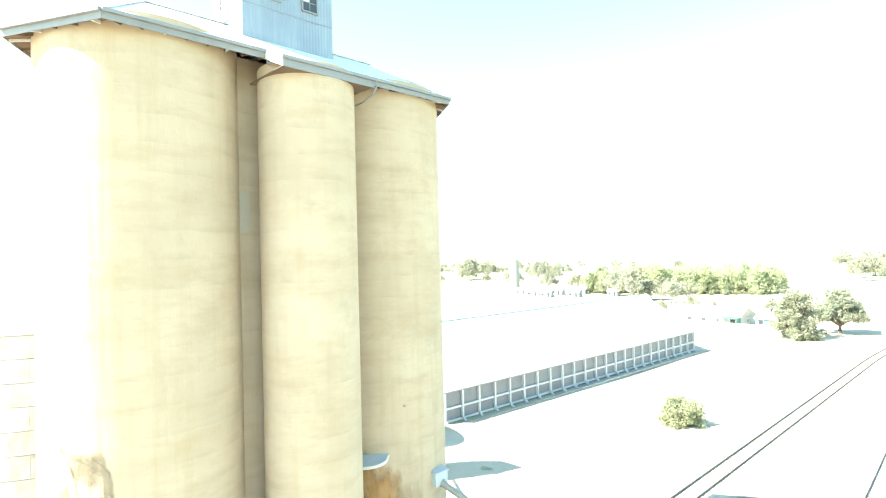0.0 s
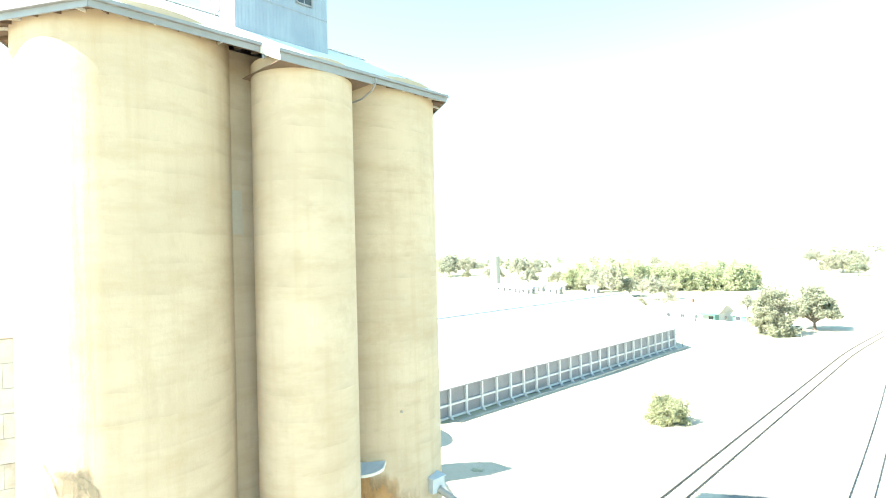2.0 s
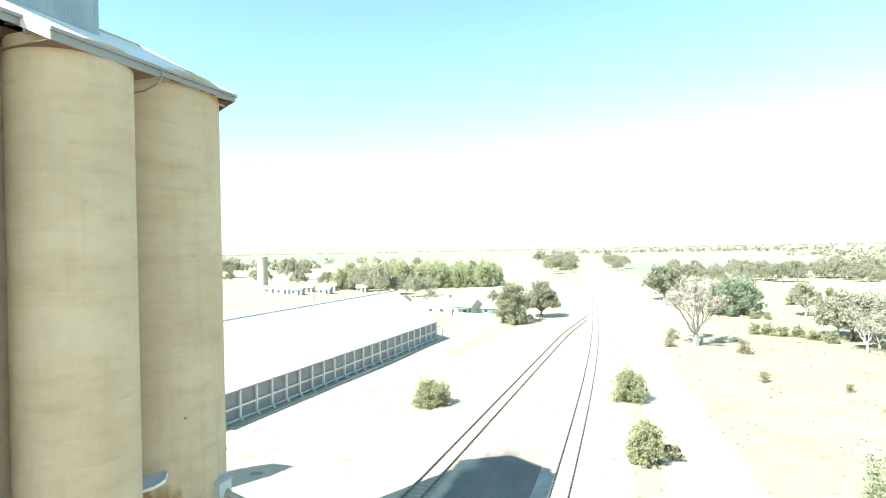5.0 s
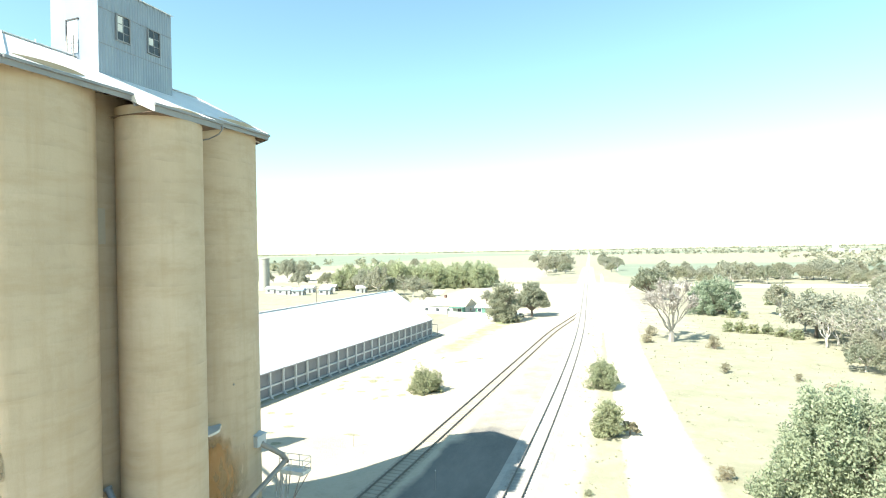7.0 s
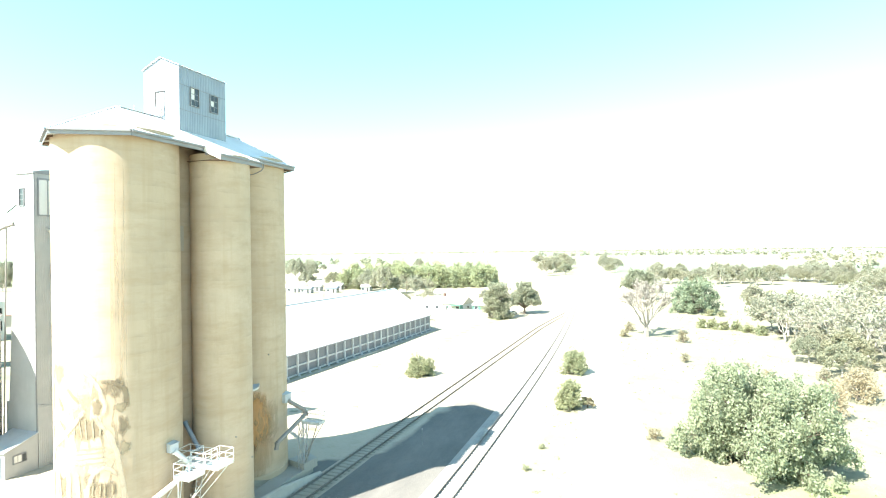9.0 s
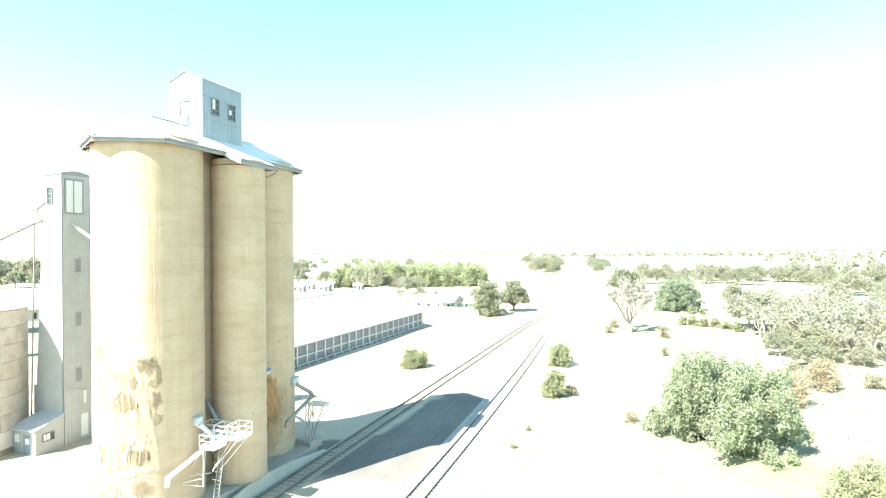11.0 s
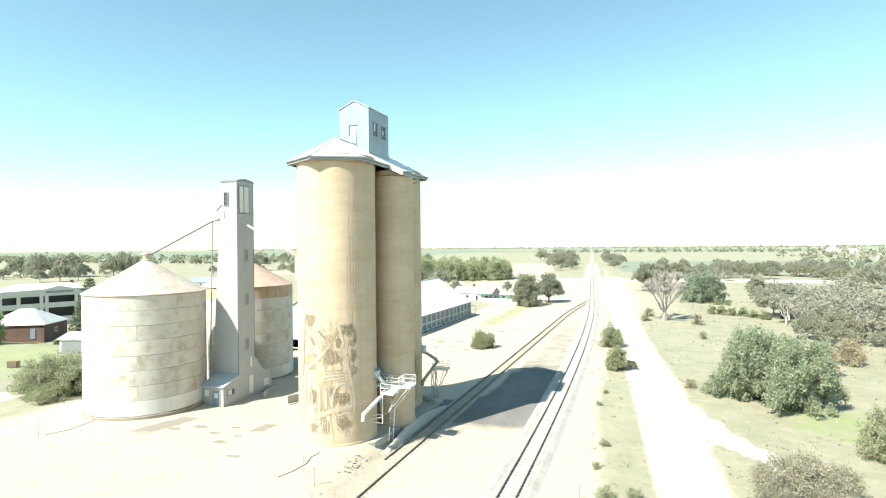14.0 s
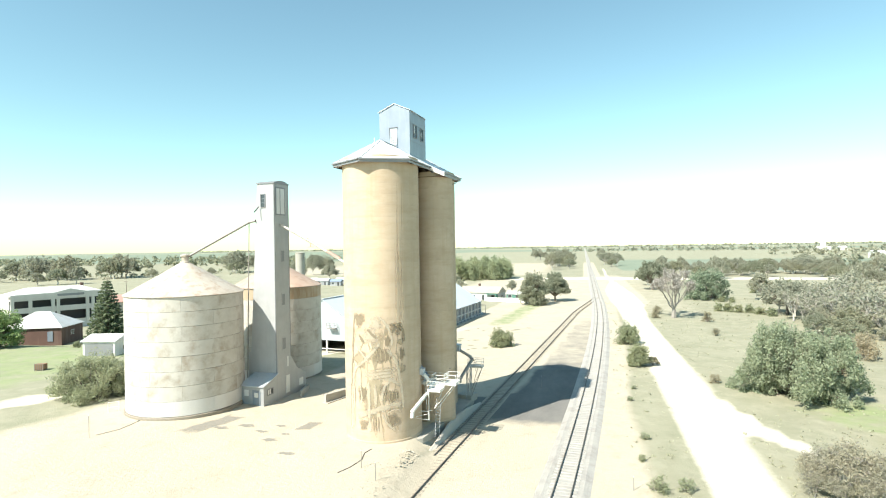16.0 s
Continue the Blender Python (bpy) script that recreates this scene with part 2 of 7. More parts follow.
M = {
    "concrete": concrete_bands("silo_concrete", (0.533, 0.425, 0.314), (0.443, 0.351, 0.258)),
    "panel": concrete_bands("shaded_panel_concrete", (0.45, 0.365, 0.28), (0.38, 0.31, 0.236)),
    "slab": surface("slab_concrete", (0.42, 0.40, 0.36), (0.36, 0.34, 0.30), (0.22, 0.2, 0.17)),
    "galv": corrugated("galvanised_sheet", (0.275, 0.315, 0.37), (0.225, 0.265, 0.32), (0.36, 0.41, 0.45), 0.45, 0.25, 1, stain_amount=0.7),
    "galv_x": corrugated("galvanised_sheet_gable", (0.50, 0.54, 0.58), (0.44, 0.48, 0.52), (0.35, 0.36, 0.36), 0.5, 0.2, 0),
    "roof": corrugated("roof_sheet", (0.74, 0.75, 0.76), (0.68, 0.69, 0.70), (0.6, 0.59, 0.57), 0.6, 0.0, 1),
    "fascia": surface("fascia_steel", (0.27, 0.275, 0.29), (0.23, 0.235, 0.25), (0.16, 0.16, 0.165), 0.5, 0.2),
    "timber": surface("rafter_timber", (0.16, 0.11, 0.08), (0.12, 0.085, 0.06), None, 0.9),
    "white": surface("white_steel", (0.72, 0.72, 0.70), (0.64, 0.64, 0.62), (0.45, 0.38, 0.3), 0.5, 0.0, fine=9),
    "steel": surface("weathered_steel", (0.34, 0.33, 0.31), (0.28, 0.26, 0.24), (0.22, 0.14, 0.09), 0.6, 0.4),
    "rust": surface("rusty_steel", (0.30, 0.17, 0.10), (0.24, 0.14, 0.09), (0.15, 0.08, 0.05), 0.85),
    "dark": surface("dark_opening", (0.035, 0.036, 0.04), (0.05, 0.05, 0.05), None, 0.7),
    "rail": surface("rail_steel", (0.23, 0.205, 0.18), (0.185, 0.165, 0.145), (0.2, 0.15, 0.11), 0.6, 0.2),
    "sleeper": surface("concrete_sleeper", (0.44, 0.43, 0.40), (0.37, 0.36, 0.34), (0.24, 0.2, 0.16), vary=0.5),
    "sleeper_old": surface("timber_sleeper", (0.32, 0.285, 0.23), (0.37, 0.325, 0.26), (0.17, 0.14, 0.115), vary=0.45),
    "bed": surface("siding_dirt", (0.42, 0.375, 0.295), (0.35, 0.31, 0.245), (0.27, 0.235, 0.185), fine=2.5, relief=0.6, relief_depth=0.05, stain_stretch=(1, 1, 1)),
    "ballast": surface("ballast_stone", (0.42, 0.40, 0.365), (0.335, 0.32, 0.295), (0.21, 0.19, 0.17), fine=3.5, relief=0.9, relief_depth=0.06, stain_stretch=(1, 1, 1)),
    "plate": surface("tank_plate", (0.57, 0.55, 0.505), (0.45, 0.425, 0.38), (0.27, 0.21, 0.15), 0.65, 0.05, big=0.45, fine=2.2, stain_scale=0.55, stain_stretch=(1, 1, 0.9), stain_amount=0.9, vary=0.1),
    "plate_white": surface("tank_plate_white", (0.66, 0.65, 0.63), (0.58, 0.57, 0.55), (0.5, 0.44, 0.38), 0.6, 0.1, vary=0.15),
    "plate_rust": surface("tank_plate_rust", (0.47, 0.36, 0.235), (0.51, 0.43, 0.33), (0.33, 0.175, 0.075), 0.75, 0.05, big=0.5, vary=0.25, stain_amount=1.0, stain_scale=1.4, stain_stretch=(1, 1, 0.25)),
    "ring": surface("ring_concrete", (0.30, 0.265, 0.215), (0.24, 0.21, 0.17), (0.15, 0.12, 0.09)),
    "cone": surface("tank_roof", (0.56, 0.52, 0.455), (0.45, 0.385, 0.32), (0.33, 0.215, 0.145), 0.65, 0.1, big=0.45, fine=2.5, stain_scale=1.1, stain_stretch=(1, 1, 1), stain_amount=0.95),
    "cone_rust": surface("tank_roof_rust", (0.52, 0.40, 0.32), (0.44, 0.31, 0.24), (0.30, 0.15, 0.10), 0.7, 0.1, fine=2.5, stain_stretch=(1, 1, 1)),
    "elev": corrugated("elevator_sheet", (0.42, 0.425, 0.43), (0.36, 0.365, 0.37), (0.30, 0.30, 0.30), 0.5, 0.1, 1),
    "louvre": surface("dull_pane", (0.24, 0.25, 0.26), (0.20, 0.21, 0.22), None, 0.4),
    "elev_x": corrugated("elevator_sheet_end", (0.40, 0.41, 0.42), (0.35, 0.36, 0.37), (0.26, 0.28, 0.3), 0.45, 0.25, 0),
    "blue": surface("blue_door", (0.19, 0.235, 0.29), (0.16, 0.2, 0.25), (0.3, 0.3, 0.3), 0.6),
    "shed_wall": corrugated("shed_wall", (0.20, 0.21, 0.235), (0.165, 0.175, 0.20), (0.26, 0.26, 0.26), 0.6, 0.15, 1),
    "brick": surface("red_brick", (0.13, 0.072, 0.058), (0.10, 0.058, 0.048), (0.22, 0.16, 0.13), fine=8),
    "render": surface("cream_render", (0.47, 0.44, 0.39), (0.41, 0.385, 0.34), (0.31, 0.28, 0.24)),
    "hotel_render": surface("hotel_render", (0.60, 0.58, 0.54), (0.54, 0.52, 0.48), (0.42, 0.39, 0.35)),
    "tin": surface("pale_tin_roof", (0.68, 0.68, 0.67), (0.58, 0.57, 0.55), (0.45, 0.38, 0.32), 0.5, 0.15),
    "tin_red": surface("faded_red_roof", (0.46, 0.27, 0.22), (0.40, 0.24, 0.2), (0.3, 0.18, 0.14), 0.6),
    "tin_blue": surface("blue_grey_roof", (0.26, 0.32, 0.44), (0.22, 0.28, 0.38), None, 0.5),
    "tan": surface("tan_roof", (0.48, 0.42, 0.33), (0.42, 0.36, 0.28), (0.3, 0.25, 0.2), 0.6),
    "green_paint": surface("green_paint", (0.10, 0.24, 0.19), (0.08, 0.2, 0.16), None, 0.6),
    "weatherboard": surface("weatherboard", (0.60, 0.60, 0.57), (0.52, 0.52, 0.5), (0.4, 0.38, 0.34)),
    "bark": surface("grey_bark", (0.20, 0.165, 0.13), (0.15, 0.12, 0.095), (0.1, 0.08, 0.06)),
    "bark_pale": surface("pale_bark", (0.55, 0.52, 0.47), (0.45, 0.42, 0.375), (0.25, 0.21, 0.175)),
    "bark_dead": surface("dead_wood", (0.31, 0.285, 0.255), (0.25, 0.23, 0.205), (0.2, 0.175, 0.15)),
    "gum": leafy("gum_leaves", (0.21, 0.235, 0.165), (0.345, 0.36, 0.27)),
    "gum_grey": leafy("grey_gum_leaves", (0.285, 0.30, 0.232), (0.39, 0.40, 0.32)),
    "pepper": leafy("pepper_leaves", (0.175, 0.235, 0.16), (0.38, 0.435, 0.315)),
    "pine": leafy("pine_leaves", (0.31, 0.36, 0.225), (0.43, 0.47, 0.315)),
    "bright": leafy("bright_green_leaves", (0.25, 0.35, 0.15), (0.37, 0.46, 0.23)),
    "shrub": leafy("shrub_leaves", (0.235, 0.27, 0.165), (0.375, 0.405, 0.265)),
    "shrub_grey": leafy("grey_shrub_leaves", (0.30, 0.295, 0.225), (0.42, 0.41, 0.325)),
    "shrub_pale": leafy("pale_shrub_leaves", (0.26, 0.295, 0.19), (0.38, 0.41, 0.28)),
    "twig": leafy("dry_twigs", (0.31, 0.295, 0.27), (0.39, 0.375, 0.345), 0.1),
    "dry_leaf": leafy("dry_leaves", (0.27, 0.25, 0.175), (0.33, 0.31, 0.22)),
    "rusty_leaf": leafy("rusty_leaves", (0.36, 0.315, 0.22), (0.46, 0.41, 0.30)),
    "conifer": leafy("conifer_needles", (0.135, 0.185, 0.115), (0.215, 0.265, 0.17)),
    "grass": leafy("grass_blades", (0.36, 0.36, 0.25), (0.47, 0.465, 0.35), 0.5),
    "car_paint": surface("white_car_paint", (0.75, 0.75, 0.75), (0.7, 0.7, 0.7), None, 0.25, relief=0),
    "tyre": surface("tyre_rubber", (0.03, 0.03, 0.03), (0.04, 0.04, 0.04), None, 0.9, relief=0),
    "ochre_a": brushed("mural_brown", (0.235, 0.19, 0.13), (0.29, 0.238, 0.165), 0.8, (1, 1, 0.8), 0.8),
    "ochre_b": brushed("mural_tan", (0.33, 0.275, 0.19), (0.37, 0.31, 0.215), 0.8, (1, 1, 0.8), 0.95),
    "ochre_c": brushed("mural_cream", (0.56, 0.49, 0.385), (0.50, 0.43, 0.33), 1.1, (1, 1, 0.8), 0.7),
    "rust_stain": brushed("rust_stain", (0.47, 0.245, 0.095), (0.52, 0.31, 0.15), 0.7, (1, 1, 0.3), 0.8),
    "rust_faint": brushed("faint_rust_stain", (0.46, 0.29, 0.15), (0.50, 0.34, 0.19), 0.7, (1, 1, 0.15), 0.5),
    "graze_streak": brushed("grazing_light_streak", (0.42, 0.33, 0.23), (0.46, 0.37, 0.26), 3.0, (1, 1, 0.06), 0.4),
    "weeds": brushed("weed_cover", (0.27, 0.30, 0.15), (0.33, 0.34, 0.20), 1.5, (1, 1, 1), 0.45),
    "scuff": brushed("yard_scuff", (0.31, 0.295, 0.26), (0.26, 0.245, 0.215), 0.9, (1, 1, 1), 0.65),
    "post": surface("grey_post", (0.42, 0.43, 0.44), (0.36, 0.37, 0.38), (0.3, 0.26, 0.22), 0.6),
    "pale_post": surface("pale_steel_post", (0.56, 0.57, 0.58), (0.48, 0.49, 0.50), (0.34, 0.3, 0.26), 0.6),
    "patch": surface("new_mortar", (0.39, 0.355, 0.30), (0.355, 0.32, 0.275), None, 0.9),
}
glass, gnt, gb = nodes_of("window_glass")
gb.inputs["Base Color"].default_value, gb.inputs["Roughness"].default_value = (0.05, 0.06, 0.07, 1), 0.06
M["glass"] = glass


# ---- mesh helpers ----
class Shape:
    """Collects faces in metres and turns them into one mesh object."""

    def __init__(self):
        self.v, self.f, self.s, self.soft = [], [], [], []

    def add(self, verts, faces, smooth=False):
        n = len(self.v)
        self.v.extend(tuple(p) for p in verts)
        self.f.extend(tuple(i + n for i in f) for f in faces)
        self.s.extend([smooth] * len(faces))
        return self

    def box(self, x0, x1, y0, y1, z0, z1, m=None):
        vs = [Vector((x, y, z)) for z in (z0, z1) for x, y in ((x0, y0), (x1, y0), (x1, y1), (x0, y1))]
        if m is not None:
            vs = [m @ p for p in vs]
        return self.add(vs, [(3, 2, 1, 0), (4, 5, 6, 7), (0, 1, 5, 4), (1, 2, 6, 5), (2, 3, 7, 6), (3, 0, 4, 7)])

    def tube(self, a, b, r0, r1=None, n=8, cap=True):
        a, b = Vector(a), Vector(b)
        r1 = r0 if r1 is None else r1
        d = (b - a).normalized()
        s = d.orthogonal().normalized()
        t = d.cross(s)
        vs = []
        for p, r in ((a, r0), (b, r1)):
            vs += [p + (s * math.cos(2 * math.pi * i / n) + t * math.sin(2 * math.pi * i / n)) * r for i in range(n)]
        self.add(vs, [(i, (i + 1) % n, n + (i + 1) % n, n + i) for i in range(n)], n > 5)
        if cap:
            k = len(self.v) - 2 * n
            self.f += [tuple(range(k + n - 1, k - 1, -1)), tuple(range(k + n, k + 2 * n))]
            self.s += [False, False]
        return self

    def beam(self, a, b, w, h):
        """A square bar from a to b, h high in the upright plane."""
        a, b = Vector(a), Vector(b)
        d = (b - a).normalized()
        s = d.cross(Vector((0, 0, 1)))
        s = s.normalized() if s.length > 1e-4 else Vector((1, 0, 0))
        u = s.cross(d).normalized()
        vs = [p + s * i * w / 2 + u * j * h / 2 for p in (a, b) for i, j in ((-1, -1), (1, -1), (1, 1), (-1, 1))]
        return self.add(vs, [(3, 2, 1, 0), (4, 5, 6, 7), (0, 1, 5, 4), (1, 2, 6, 5), (2, 3, 7, 6), (3, 0, 4, 7)])

    def lathe(self, rings, n=64, c=(0, 0), smooth=True, a0=0.0, a1=360.0):
        """Rings of (radius, z) swept round an upright axis."""
        whole = a1 - a0 >= 359.9
        m = n if whole else n + 1
        vs = []
        for r, z in rings:
            for i in range(m):
                a = radians(a0 + (a1 - a0) * i / n)
                vs.append((c[0] + r * math.cos(a), c[1] + r * math.sin(a), z))
        lean = [math.atan2(q[1] - p[1], q[0] - p[0]) for p, q in zip(rings, rings[1:])]
        for k in range(len(rings) - 1):
            short = math.dist(rings[k], rings[k + 1]) < 0.6
            bent_here = any(0 <= q < len(lean) and abs(lean[q] - lean[k]) > 0.3 for q in (k - 1, k + 1))
            fs = [(k * m + i, k * m + (i + 1) % m, (k + 1) * m + (i + 1) % m, (k + 1) * m + i) for i in range(n)]
            base = len(self.v)
            if k == 0:
                self.v.extend(vs)
                start = base
            self.f.extend(tuple(start + q for q in f) for f in fs)
            self.s.extend([smooth and not (short and bent_here)] * n)
        return self

    def prism(self, pts, z0, z1):
        n = len(pts)
        vs = [(x, y, z0) for x, y in pts] + [(x, y, z1) for x, y in pts]
        return self.add(vs, [tuple(range(n - 1, -1, -1)), tuple(range(n, 2 * n))] + [(i, (i + 1) % n, n + (i + 1) % n, n + i) for i in range(n)])

    def mesh(self, name, material):
        me = bpy.data.meshes.new(name)
        me.from_pydata(self.v, [], self.f)
        me.polygons.foreach_set("use_smooth", self.s)
        if any(self.s) and not all(self.s):
            flat = {tuple(sorted(pair)) for f, s in zip(self.f, self.s) if not s for pair in zip(f, f[1:] + f[:1])}
            me.attributes.new("sharp_edge", "BOOLEAN", "EDGE").data.foreach_set("value", [tuple(sorted(e.vertices)) in flat for e in me.edges])
        if self.soft:
            me.attributes.new("soft", "FLOAT", "POINT").data.foreach_set("value", self.soft)
        me.materials.append(material)
        me.update()
        return me


def part(name, shape, material, parent=None, label=""):
    ob = new(name, shape.mesh(name, material) if isinstance(shape, Shape) else shape)
    ob.parent = parent
    return tagged(ob, label)


def thing(name, m, label, category, group="", kind=""):
    """An Empty at the base of a thing, which its parts hang under."""
    ob = new(name)
    ob.matrix_basis = m
    ob.empty_display_size = 0.2
    return tagged(ob, label, category, group, kind)


def ease(v, a, b):
    t = min(1.0, max(0.0, (v - a) / (b - a)))
    return t * t * (3 - 2 * t)


def level(x, y):
    """The height of the ground."""
    cut = 1.3 * ease(y, 5.2, 7.4) * (1 - ease(y, 13, 17))
    yard = 1.3 * ease(-x, 20.9 + 0.5 * ease(y, 0, 6) + cut, 23.4 + 0.4 * cut + 7 * ease(y, 24, 36)) * (1 - ease(y, 40, 50)) * ease(y, -75, -30)
    west = 0.7 * ease(-x, 36, 56) * (1 - ease(y, 50, 110))
    swell = 0.12 * noise.noise((x * 0.06, y * 0.06, 0)) * ease(abs(x + 6), 6, 16)
    return yard + west + swell * (0.25 if -75 < x < -20 and y < 30 else 1)


def main_x(y):
    """The middle of the main line."""
    d = min(y + 2, 165)
    return -8.18 + 0.0870 * d - 0.000262 * d * d - 0.0006 * max(0, y - 190)


def siding_x(y):
    """The middle of the siding."""
    return -21.45 + 0.097 * (y + 2) + 2.5 * ease(y, 125, 186)


# ---- ground ----
def spaced(lo, hi, step, far, grow=1.16):
    mid = list(np.arange(lo, hi + 0.01, step))
    d = step
    a, b = mid[0], mid[-1]
    left, right = [], []
    while b < far or a > -far:
        d *= grow
        a, b = a - d, b + d
        left.append(max(a, -far - 300))
        right.append(min(b, far + 300))
    return sorted(set(left)) + mid + sorted(set(right))


def road_mask(x, y):
    """Bare white tracks: the road beside the line, its branch, the crossing road, and the lane by the tank."""
    c, w = 7.9 + 0.8 * ease(y, 15, 45) + 0.5 * ease(y, 90, 180) + 0.3 * math.sin(y * 0.05), 3.4 + 0.5 * ease(y, 15, 45) + 1.8 * ease(y, 120, 175)
    if y > 180:
        c, w = 9.2 + 0.4 * math.sin(y * 0.05), 5.6 * (1 - 0.8 * ease(y, 200, 300)) * (1 - ease(y, 420, 520))
    k = ease(w + 0.5 - abs(x - c), 0, 1.6)
    if 11 < x < 30:
        k = max(k, ease(1.7 + 1.5 * (1 - ease(x, 12, 15.5)) - abs(y - 26 + 2.7 * (x - 13)) * 0.347, 0, 1.1) * (1 - ease(x, 18.5, 22)))
    k = max(k, ease(5.5 - abs(y - 305 - 0.03 * x), 0, 2.0))
    k = max(k, ease(3.0 - abs(x + 80 - 0.5 * (y - 8)) * 0.9, 0, 1.2) * (1 - ease(y, 60, 120)) * ease(y, -80, -40))
    k = max(k, ease(7 - abs(x + 62 + 0.2 * (y - 180)), 0, 4) * ease(y, 140, 160) * (1 - ease(y, 260, 300)) * 0.8)
    return k


def bare_mask(x, y):
    """The pale yard round the silos and the loading area along the siding."""
    yard = ease(x, -72 + 0.2 * y, -66 + 0.2 * y) * (1 - ease(x, -24, -21)) * (1 - ease(y, 26, 34))
    load = ease(x, -47 + 0.08 * (y - 50), -44 + 0.08 * (y - 50)) * (1 - ease(x, siding_x(y) + 7, siding_x(y) + 12)) * ease(y, 8, 20) * (1 - ease(y, 170, 215))
    line = ease(4.4 - abs(x - main_x(y)), -2.5, 0.0)
    mid = ease(x, siding_x(min(y, 185)) - 3, siding_x(min(y, 185)) - 1) * (1 - ease(x, main_x(y) + 3, main_x(y) + 6.5)) * (1 - ease(y, 330, 420))
    wide = ease(x, -4, 0) * (1 - ease(x, 14, 22)) * ease(y, 140, 165) * (1 - ease(y, 320, 345))
    sand = ease(x, -5, -3.5) * (1 - ease(x, -0.6, 0.6)) * (1 - ease(y, 90, 130))
    town = 0.75 * ease(x, -75, -62) * (1 - ease(x, 0, 4)) * ease(y, 165, 190) * (1 - ease(y, 310, 330))
    stubble = 0.7 * ease(y, 325, 350) * (1 - ease(y, 1300, 1420)) * ease(-x, 20, 45) * (1 - ease(-x, 260, 330))
    verge = 0.45 * ease(x, 8, 14) * (1 - ease(x, 24, 40)) * ease(y, 100, 150) * (1 - ease(y, 300, 330))
    return max(yard, load, line, mid * 0.9, wide, sand, town, stubble, verge)


def shaded_gravel_mask(x, y):
    """Grey crushed stone between siding and main line, darkened along the silo's cast shadow."""
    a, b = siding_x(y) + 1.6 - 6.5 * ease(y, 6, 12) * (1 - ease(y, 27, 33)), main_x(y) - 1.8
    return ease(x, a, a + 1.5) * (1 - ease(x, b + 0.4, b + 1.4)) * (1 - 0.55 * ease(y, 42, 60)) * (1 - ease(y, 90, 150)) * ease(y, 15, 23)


def green_mask(x, y):
    """Green crops far off and grass by the lane."""
    k = ease(x, 20, 27) * (1 - ease(x, 300, 330)) * ease(y, 412, 424) * (1 - ease(y, 700, 730))
    k = max(k, ease(-x, 330, 420) * ease(y, 650, 760) * (1 - ease(y, 2400, 2600)))
    k = max(k, ease(y, 1500, 1600) * (1 - ease(y, 2100, 2200)) * 0.8)
    k = max(k, ease(y, 2900, 3000) * 0.6)
    k = max(k, 0.2 * ease(y, 560, 640))
    return k


def lawn_mask(x, y):
    """Short green grass by the lane and under the weeping tree."""
    k = 0.6 * ease(-x, 86, 94) * (1 - ease(-x, 125, 135)) * (1 - ease(y, 46, 56)) * ease(y, 4, 16)
    k = max(k, 0.6 * (1 - ease(math.hypot(x - 29, y - 30), 4, 10)))
    return max(k, 0.62 * (1 - ease(abs(x + 28.5 - 0.1 * (y - 107)), 1, 6)) * ease(y, 92, 106) * (1 - ease(y, 150, 165)))


